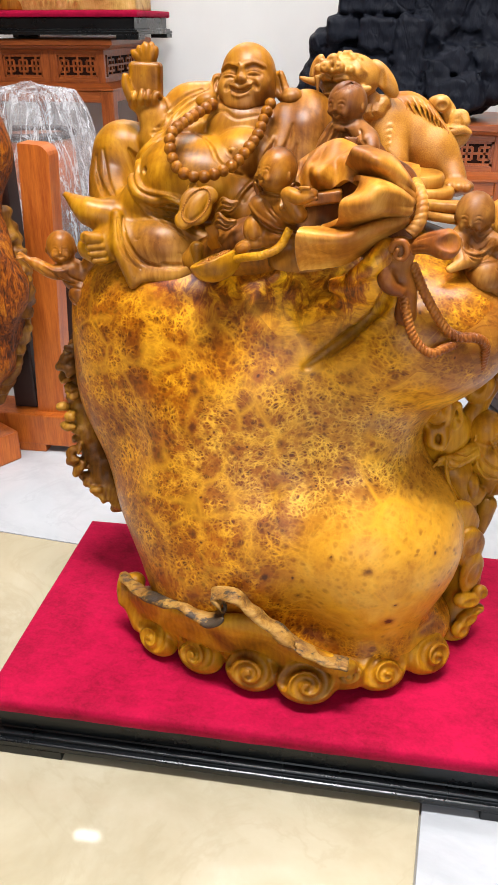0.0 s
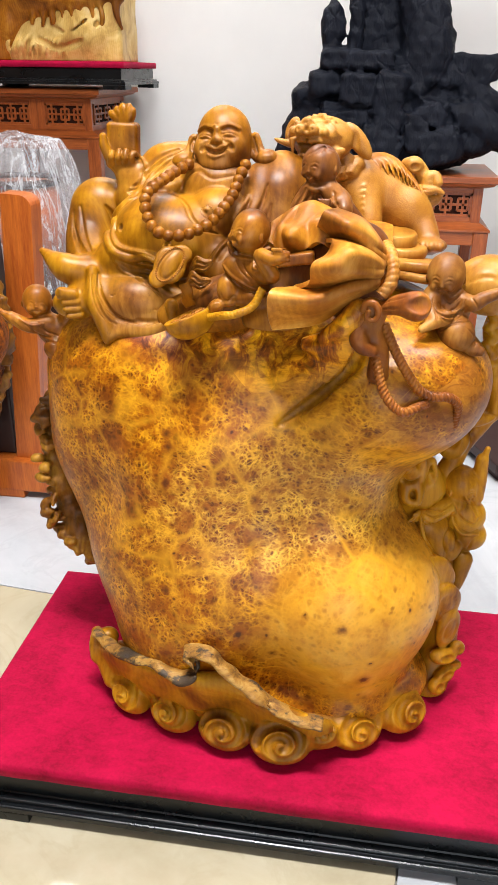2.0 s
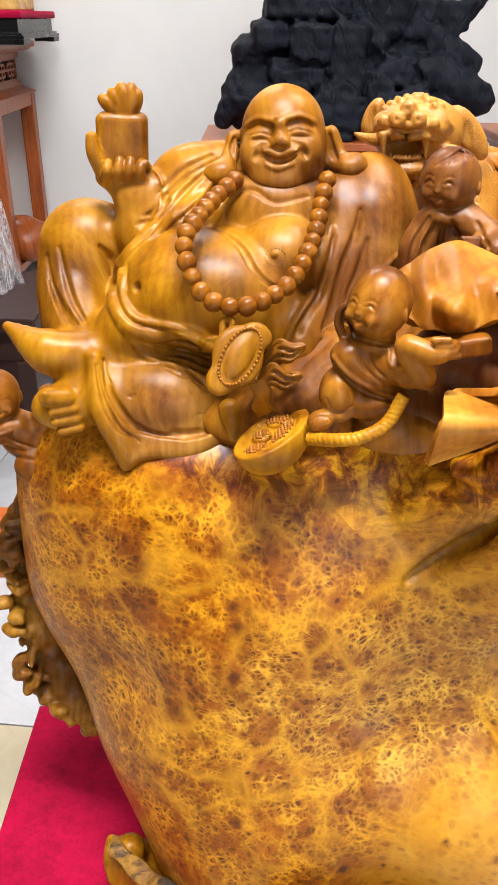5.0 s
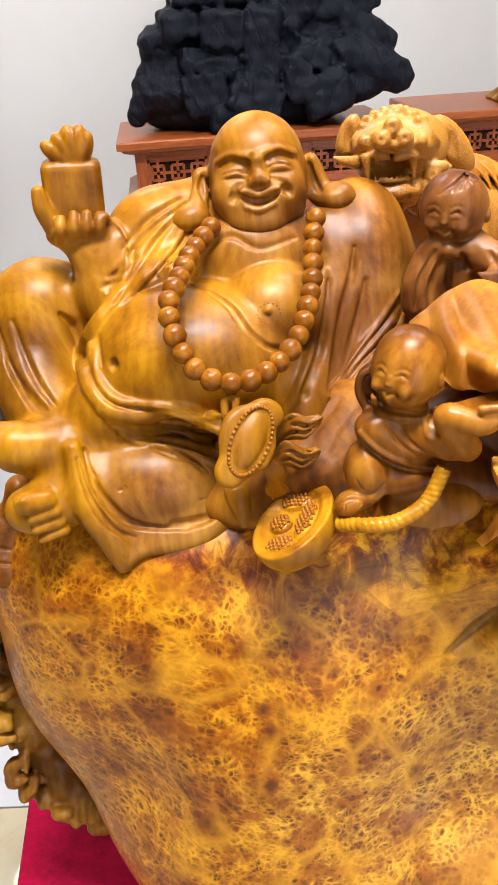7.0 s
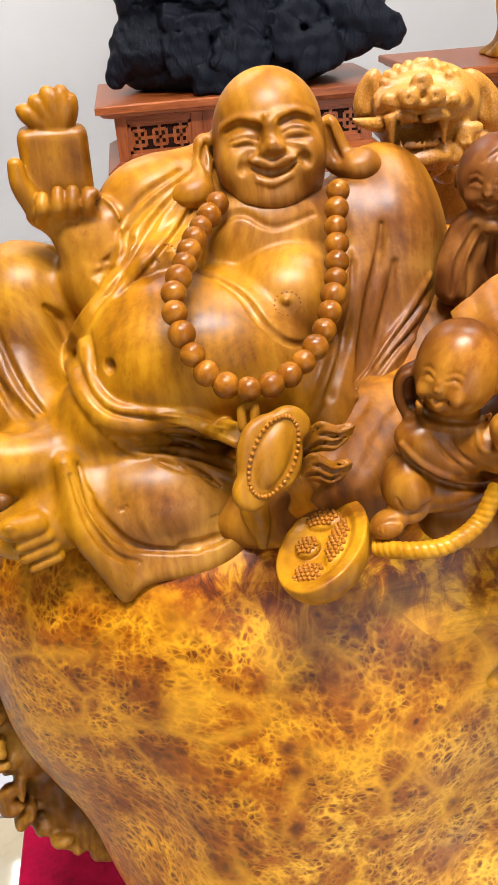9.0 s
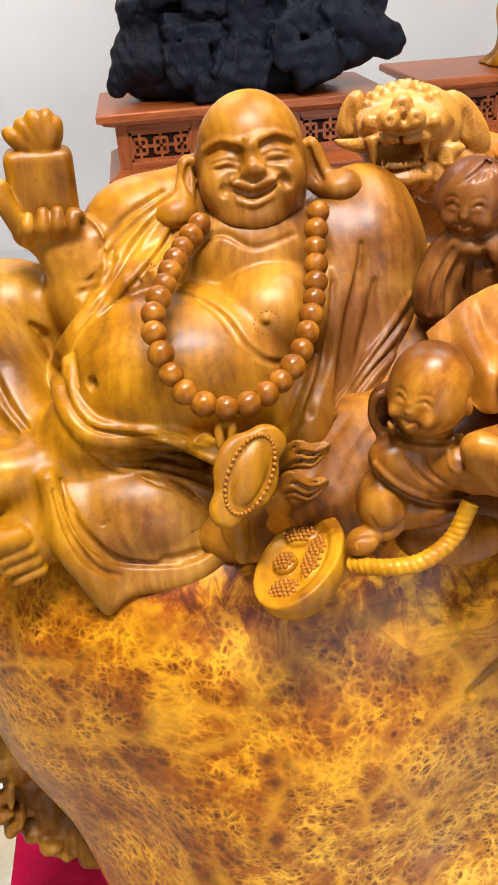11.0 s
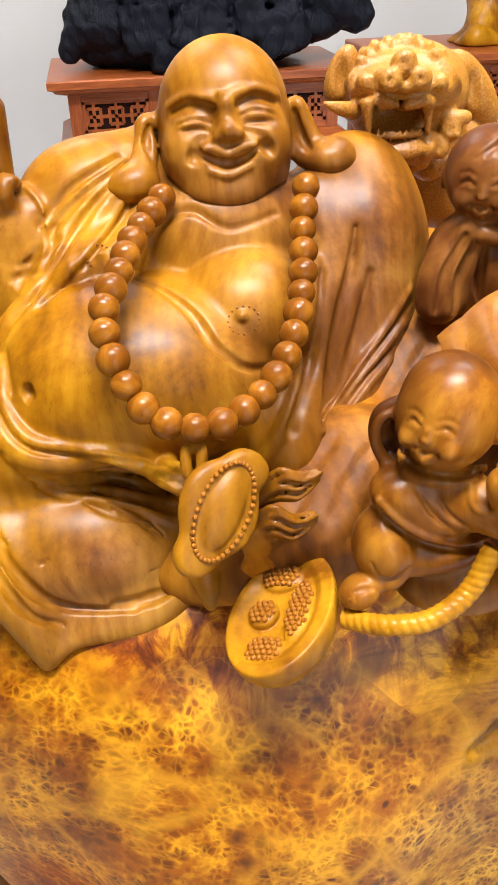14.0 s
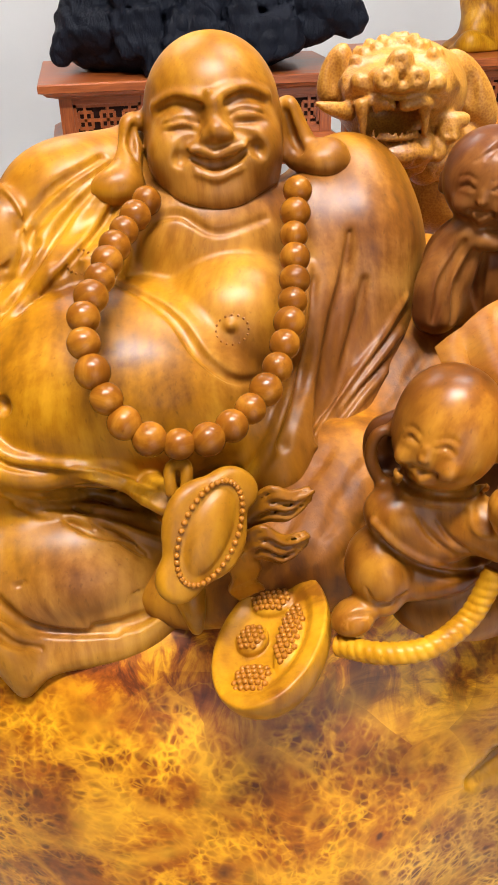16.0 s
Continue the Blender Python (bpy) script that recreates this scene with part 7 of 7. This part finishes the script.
for q, r, rot in (((0.160, 1.09, 0.361), (0.032, 0.010, 0.050), (8, -36, 25)), ((0.182, 1.098, 0.306), (0.030, 0.010, 0.044), (8, -22, 32)), ((0.193, 1.105, 0.252), (0.025, 0.011, 0.042), (8, -6, 40))):
    k.ball(q, r, 0.002, rot)
    k.ball(tuple(np.array(q) + np.array((0.004, -0.011, 0.001))), (r[0] * 0.72, 0.006, r[2] * 0.76), 0.0015, rot, cut=True)
    k.ball(tuple(np.array(q) + np.array((0.003, -0.004, 0.001))), (r[0] * 0.5, 0.004, r[2] * 0.55), 0.001, rot)
for q, r, rot in (((0.215, 1.115, 0.205), (0.014, 0.012, 0.013), (0, 30, 30)), ((0.192, 1.1, 0.197), (0.026, 0.016, 0.013), (0, 10, 30)), ((0.209, 1.11, 0.171), (0.018, 0.014, 0.009), (0, -8, 30)), ((0.198, 1.1, 0.158), (0.020, 0.014, 0.014), (0, -24, 30)), ((0.186, 1.085, 0.145), (0.016, 0.014, 0.016), (0, -40, 30))):
    k.ball(q, r, 0.003, rot)
    k.ball(tuple(np.array(q) + np.array((0.008, -0.012, 0.003))), (r[0] * 0.6, 0.008, r[2] * 0.5), 0.003, rot, cut=True)
k.rough(0.0008, 110, 7)
sculpt("cloud_scrollwork", [k], GOLD_WOOD, carving, "olive-gold cloud scrolls, a branch and a string of coins")


# ---- things round about ----
# black carving on the low table: stacked stones, a trunk and a feathered branch
k = Clay((-0.50, 2.96, 0.740), (0.66, 3.62, 1.95), 0.007)
k.ball((0.02, 3.34, 0.86), (0.33, 0.17, 0.17), 0.03)
k.ball((0.02, 3.33, 0.80), (0.36, 0.18, 0.08), 0.03)
k.ball((0.06, 3.34, 1.02), (0.30, 0.15, 0.14), 0.04)
k.rod([(-0.345, 3.25, 0.795), (-0.30, 3.25, 0.86), (-0.23, 3.27, 0.93)], 0.030, 0.075, 0.02)
k.ball((-0.245, 3.27, 1.000), (0.075, 0.09, 0.055), 0.012)
k.ball((-0.20, 3.25, 0.865), (0.12, 0.10, 0.075), 0.02)
# rows of stones up to the plinth-like slab
for x, y, z, half, rot in ((-0.19, 3.24, 1.045, (0.058, 0.09, 0.042), (0, -3, 6)), (-0.065, 3.20, 1.030, (0.062, 0.08, 0.058), (4, 3, -4)), (0.055, 3.19, 1.010, (0.052, 0.08, 0.076), (3, 12, -8)), (-0.075, 3.26, 1.122, (0.130, 0.10, 0.036), (0, 1, 2)),
                           (-0.15, 3.23, 1.125, (0.045, 0.08, 0.037), (0, -2, 8)), (-0.04, 3.21, 0.935, (0.055, 0.07, 0.045), (-6, 5, 10)), (0.055, 3.17, 0.915, (0.050, 0.06, 0.055), (-4, 38, 0)), (0.02, 3.15, 0.835, (0.085, 0.06, 0.055), (-8, 22, 4)),
                           (0.15, 3.16, 0.885, (0.045, 0.06, 0.07), (-6, -14, 8)), (-0.12, 3.18, 0.855, (0.07, 0.06, 0.065), (-4, -8, -10)), (-0.14, 3.20, 0.945, (0.06, 0.07, 0.038), (0, 6, 10)), (0.24, 3.15, 0.835, (0.075, 0.06, 0.06), (-8, -20, 6)),
                           (-0.02, 3.15, 0.780, (0.10, 0.05, 0.04), (0, 4, 0)), (0.20, 3.17, 0.955, (0.06, 0.06, 0.045), (0, 16, 0))):
    k.block((x, y, z), half, 0.020, 0.004, rot)
# upright disc, niche and trunk above the slab
k.ball((-0.170, 3.26, 1.235), (0.042, 0.035, 0.080), 0.006)
k.rod([(-0.085, 3.27, 1.14), (-0.082, 3.27, 1.25), (-0.10, 3.28, 1.42)], 0.024, 0.030, 0.01)
k.block((0.02, 3.33, 1.33), (0.09, 0.05, 0.20), 0.02, 0.01)
k.rod([(0.14, 3.29, 1.02), (0.18, 3.27, 1.16), (0.14, 3.29, 1.34), (0.13, 3.33, 1.66)], 0.105, 0.085, 0.03)
k.ball((-0.02, 3.32, 1.55), (0.19, 0.12, 0.13), 0.05)
k.ball((0.16, 3.33, 1.72), (0.11, 0.10, 0.13), 0.05)
k.ball((0.19, 3.19, 1.055), (0.030, 0.03, 0.030), 0.006)
k.ball((0.155, 3.19, 1.025), (0.035, 0.03, 0.035), 0.008)
# feathered branch, stub and the lower limb
for i in range(7):
    k.rod([(0.20, 3.25 - 0.006 * i, 1.150 - 0.017 * i), (0.32, 3.23, 1.135 - 0.014 * i), (0.42, 3.23, 1.135 - 0.011 * i), (0.50 - 0.012 * i, 3.24, 1.185 - 0.018 * i)], 0.020, 0.008, 0.004)
k.rod([(0.27, 3.27, 1.07), (0.36, 3.25, 1.02), (0.42, 3.24, 0.99), (0.455, 3.24, 0.965)], 0.050, 0.034, 0.012)
k.rod([(0.14, 3.26, 0.93), (0.30, 3.22, 0.935), (0.42, 3.20, 0.905), (0.485, 3.20, 0.865)], 0.085, 0.052, 0.02)
k.rod([(0.30, 3.20, 0.96), (0.40, 3.17, 0.945), (0.50, 3.18, 0.905)], 0.024, 0.014, 0.008)
k.ball((0.35, 3.24, 0.845), (0.10, 0.09, 0.05), 0.02)
for pts in (((-0.255, 3.12, 0.985), (-0.12, 3.1, 0.975), (0.02, 3.1, 0.965)), ((0.105, 3.08, 1.06), (0.115, 3.07, 0.97), (0.10, 3.07, 0.86)), ((0.24, 3.1, 1.02), (0.27, 3.08, 0.93), (0.32, 3.06, 0.86)), ((0.12, 3.1, 0.985), (0.25, 3.1, 0.995), (0.35, 3.1, 0.985))):
    k.line(list(pts), 0.016, 0.008, eye=(0, 0, 1.06))
k.rough(0.0045, 40, 11)
k.rough(0.0035, 110, 12)
k.block((0.08, 3.31, 0.60), (0.9, 0.9, 0.1445), 0.001, 0.002, cut=True)
rock = sculpt("rock_carving", [k], BLACK_CARVING)
tagged(rock, "tall black rugged rock-like wood carving on the low table", "wood carving")

# carving on the tall table's plinth
stand = thing("wood_carving", "brown and yellow root carving standing on the red plinth", "wood carving", (-1.48, 3.9, 1.112))
YELLOW_WOOD = carved_wood("yellow_wood", (0.40, 0.22, 0.050), (0.62, 0.40, 0.115), (0.76, 0.56, 0.22), (0.42, 0.21, 0.06), 0.58, 0.42, 2)
k = Clay((-1.88, 3.68, 1.108), (-1.04, 4.14, 1.50), 0.006)
k.block((-1.42, 3.90, 1.28), (0.295, 0.15, 0.20), 0.03, 0.02)
k.ball((-1.30, 3.77, 1.24), (0.12, 0.05, 0.10), 0.04)
for i in range(13):
    x = -1.70 + 0.026 * i
    k.rod([(x, 3.755, 1.130), (x + 0.012, 3.735, 1.165 + 0.010 * (i % 3)), (x + 0.034, 3.752, 1.205 + 0.012 * (i % 2))], 0.011, 0.006, 0.008)
for pts in (((-1.50, 3.74, 1.20), (-1.40, 3.74, 1.165), (-1.28, 3.74, 1.20), (-1.22, 3.74, 1.26)), ((-1.46, 3.74, 1.26), (-1.36, 3.74, 1.225), (-1.27, 3.74, 1.27))):
    k.rod(list(pts), 0.012, 0.010, 0.01, True)
k.rough(0.003, 40, 21)
k.block((-1.48, 3.9, 1.0), (0.6, 0.5, 0.1125), 0.001, 0.002, cut=True)
sculpt("root_base", [k], YELLOW_WOOD, stand, "pale yellow carved root block")
k = Clay((-1.86, 3.64, 1.108), (-1.06, 4.16, 1.86), 0.007)
k.rod([(-1.69, 3.80, 1.13), (-1.68, 3.80, 1.22), (-1.60, 3.82, 1.34)], 0.075, 0.10, 0.03)
k.rod([(-1.50, 3.92, 1.42), (-1.46, 3.92, 1.55), (-1.5, 3.92, 1.72)], 0.22, 0.12, 0.05)
for i in range(8):
    x = -1.52 + 0.045 * i
    k.rod([(x, 3.745, 1.34), (x + 0.012, 3.738, 1.295 - 0.008 * (i % 3)), (x + 0.004, 3.745, 1.262 - 0.012 * (i % 2))], 0.018, 0.006, 0.008)
k.rod([(-1.55, 3.75, 1.36), (-1.35, 3.74, 1.345), (-1.13, 3.76, 1.37)], 0.035, 0.03, 0.02)
k.rod([(-1.14, 3.755, 1.36), (-1.135, 3.75, 1.30), (-1.115, 3.76, 1.24)], 0.020, 0.008, 0.01)
k.rough(0.006, 45, 23)
k.block((-1.48, 3.9, 1.0), (0.6, 0.5, 0.1125), 0.001, 0.002, cut=True)
sculpt("root_top", [k], BROWN_WOOD, stand, "reddish brown carved upper part")

# small carving on the next low table
k = Clay((0.66, 3.26, 0.742), (1.2, 3.7, 1.35), 0.008)
k.ball((0.974, 3.45, 0.731), (0.09, 0.10, 0.05), 0.02)
k.rod([(0.982, 3.45, 0.747), (1.005, 3.46, 0.82), (1.024, 3.48, 0.883), (1.033, 3.5, 0.945)], 0.06, 0.07, 0.03)
k.rod([(0.902, 3.42, 0.737), (0.939, 3.36, 0.767), (1.04, 3.4, 0.734)], 0.025, 0.03, 0.02)
k.rod([(1.073, 3.45, 0.736), (1.084, 3.46, 0.818), (1.058, 3.47, 0.883)], 0.07, 0.06, 0.03)
k.rough(0.010, 40, 31)
k.block((0.9, 3.5, 0.62), (0.5, 0.5, 0.1255), 0.001, 0.002, cut=True)
tagged(sculpt("wood_carving", [k], GOLD_WOOD), "small golden brown root carving on a rosewood table", "wood carving")

# small root piece on the tall table's shelf
k = Clay((-1.5, 3.72, 0.136), (-1.06, 4.1, 0.42), 0.007)
k.ball((-1.22, 3.9, 0.22), (0.10, 0.09, 0.09), 0.03)
k.ball((-1.32, 3.9, 0.20), (0.09, 0.08, 0.07), 0.03)
k.ball((-1.25, 3.88, 0.30), (0.06, 0.06, 0.05), 0.03)
k.rough(0.010, 40, 51)
k.block((-1.3, 3.9, 0.04), (0.4, 0.4, 0.1005), 0.001, 0.002, cut=True)
tagged(sculpt("root_carving", [k], TABLE_WOOD), "small reddish root carving on the table's shelf", "wood carving")

# slab of dark burl on a wooden stand
rack = thing("display_stand", "orange-brown hardwood stand with an upright post on feet", "display stand", (-1.1, 1.85, 0))
bm = bmesh.new()
boxed(bm, (-1.75, 1.816, 0.022), (-0.735, 1.93, 0.115), 0.006)
boxed(bm, (-0.80, 1.818, 0), (-0.737, 1.928, 0.03), 0.004)
boxed(bm, (-0.955, 1.818, 0), (-0.875, 1.928, 0.03), 0.004)
part("base_beam", bm, POST_WOOD, rack)
lean = Matrix.Translation((-0.857, 1.872, 0.112)) @ pose(0, 0, 0, 0, 3.2, 0)
bm = bmesh.new()
boxed(bm, (-0.038, -0.03, 0), (0.038, 0.03, 0.70), 0.0)
corner = [e for e in bm.edges if abs(e.verts[0].co.z - 0.70) < 1e-4 and abs(e.verts[1].co.z - 0.70) < 1e-4 and e.verts[0].co.x > 0 and e.verts[1].co.x > 0]
bmesh.ops.bevel(bm, geom=corner, offset=0.03, segments=6, affect="EDGES", profile=0.5)
bmesh.ops.transform(bm, matrix=lean, verts=bm.verts)
part("post", bm, POST_WOOD, rack, "upright orange-brown post with a rounded shoulder")
part("back_post", box((-0.97, 1.86, 0.1155), (-0.905, 1.925, 0.79), 0.005), SHADOW_WOOD, rack, "dark upright behind")
bm = box((-0.06, -0.42, 0), (0.05, 0.0, 0.085), 0.006)
bmesh.ops.transform(bm, matrix=Matrix.Translation((-0.97, 1.80, 0)) @ pose(0, 0, 0, 0, 0, -33), verts=bm.verts)
part("foot", bm, POST_WOOD, rack)

slab = thing("burl_slab", "large dark red-brown burl slab with a ragged golden edge", "burl slab", (-1.17, 1.70, 0.09))
k = Clay((-1.60, 1.58, 0.08), (-0.76, 1.82, 1.20), 0.007)
k.ball((-1.26, 1.70, 0.62), (0.28, 0.09, 0.50), 0.01)
k.rod([(-1.017, 1.7, 0.959), (-0.943, 1.7, 0.891), (-0.91, 1.7, 0.832), (-0.933, 1.7, 0.77), (-0.951, 1.7, 0.683), (-0.924, 1.7, 0.584), (-0.92, 1.7, 0.503), (-0.953, 1.7, 0.392), (-1.01, 1.7, 0.28), (-1.072, 1.7, 0.173), (-1.15, 1.7, 0.104)], 0.098, 0.098, 0.03)
k.block((-1.2, 1.53, 0.6), (0.6, 0.12, 0.8), 0.01, 0.03, cut=True)
k.block((-1.2, 1.87, 0.6), (0.6, 0.12, 0.8), 0.01, 0.03, cut=True)
k.rough(0.009, 30, 41)
k.rough(0.005, 90, 42)
SLAB_WOOD = slab_wood()
sculpt("slab_face", [k], SLAB_WOOD, slab)
k = Clay((-1.3, 1.58, 0.08), (-0.76, 1.86, 1.14), 0.006)
edge = spline([(-0.865, 1.745, 0.674), (-0.836, 1.745, 0.567), (-0.83, 1.745, 0.481), (-0.861, 1.745, 0.359), (-0.915, 1.745, 0.252), (-0.984, 1.745, 0.144)], 10)
for i in range(70):
    p = edge[int(i / 70 * len(edge))]
    k.ball((p[0] - 0.010 + 0.007 * math.sin(i * 1.7), p[1] + 0.012 * math.sin(i * 2.9), p[2]), (0.020, 0.022, 0.012), 0.008)
k.rough(0.003, 110, 44)
sculpt("slab_edge", [k], BARK, slab, "ragged golden bark edge")

# wrapped carving on a dark stool
stool = thing("stool", "dark stained wooden stool under a wrapped carving", "stool", (-1.16, 2.6, 0))
part("seat", box((-1.42, 2.38, 0.36), (-0.80, 2.82, 0.40), 0.006), SHADOW_WOOD, stool)
part("panel", box((-1.385, 2.42, 0.02), (-0.835, 2.78, 0.268), 0.004), SHADOW_WOOD, stool)
part("apron", box((-1.39, 2.41, 0.27), (-0.83, 2.79, 0.359), 0.004), SHADOW_WOOD, stool)
for sx in (-1.40, -0.87):
    for sy in (2.40, 2.76):
        part("leg", box((sx, sy, 0), (sx + 0.05, sy + 0.05, 0.269), 0.004), SHADOW_WOOD, stool)
wrap = thing("wrapped_carving", "reddish wood drum carving wrapped in clear plastic film", "wrapped carving", (-1.16, 2.6, 0.40))
bm = bmesh.new()
bmesh.ops.create_cone(bm, cap_ends=True, segments=40, radius1=0.15, radius2=0.13, depth=0.34, matrix=Matrix.Translation((-1.15, 2.6, 0.571)))
bmesh.ops.bevel(bm, geom=[e for e in bm.edges if abs(e.verts[0].co.z - e.verts[1].co.z) < 1e-5], offset=0.012, segments=2, affect="EDGES")
part("drum", bm, TABLE_WOOD, wrap, "reddish wooden drum", True)
part("drum_top", tube([(-1.15 + 0.13 * math.cos(a), 2.6 + 0.13 * math.sin(a), 0.745) for a in np.linspace(0, 2 * math.pi, 24)], 0.012, 8, 2), SHADOW_WOOD, wrap, "dark rim", True)
bm = bmesh.new()
grid, rng = [], random.Random(7)
for i in range(44):
    v = i / 43
    ring = []
    for j in range(120):
        a = 2 * math.pi * j / 120
        top = min(1.0, v / 0.36)
        r = 0.012 + 0.150 * top ** 0.8 + 0.055 * max(0.0, (v - 0.36) / 0.64) ** 0.7
        r *= 1 + 0.09 * math.cos(4 * (a - 0.5)) * top
        z = 0.90 - 0.035 * top ** 0.6 - 0.46 * max(0.0, (v - 0.30) / 0.70)
        at = Vector((math.cos(a), math.sin(a), 0))
        crumple = noise.noise(at * 3 + Vector((0, 0, v * 2.5))) * 0.026 + abs(noise.noise(at * 9 + Vector((0, 0, v * 3)))) * 0.026
        z += 0.016 * noise.noise(at * 7 + Vector((0, 0, v * 5))) * top
        ring.append(bm.verts.new((-1.15 + (r + crumple * (0.2 + v)) * math.cos(a), 2.6 + (r + crumple * (0.2 + v)) * math.sin(a) * 0.95, z)))
    grid.append(ring)
for r0, r1 in zip(grid, grid[1:]):
    for j in range(120):
        bm.faces.new((r0[j], r1[j], r1[(j + 1) % 120], r0[(j + 1) % 120]))
film = part("plastic_film", bm, FILM, wrap, "crumpled clear plastic film", False)
film.visible_shadow = False

# low dark stand on the floor behind
low = thing("low_stand", "low dark brown wooden stand on the pale tiles", "stand", (0.62, 2.4, 0))
turn = Matrix.Translation((0.43, 2.13, 0)) @ pose(0, 0, 0, 0, 0, 21)
bm = box((0, 0, 0.03), (0.7, 0.45, 0.062), 0.004)
bmesh.ops.transform(bm, matrix=turn, verts=bm.verts)
part("stand_top", bm, SHADOW_WOOD, low)
for fx in (0.02, 0.6):
    for fy in (0.02, 0.36):
        bm = box((fx, fy, 0), (fx + 0.08, fy + 0.07, 0.0295), 0.003)
        bmesh.ops.transform(bm, matrix=turn, verts=bm.verts)
        part("foot", bm, SHADOW_WOOD, low)
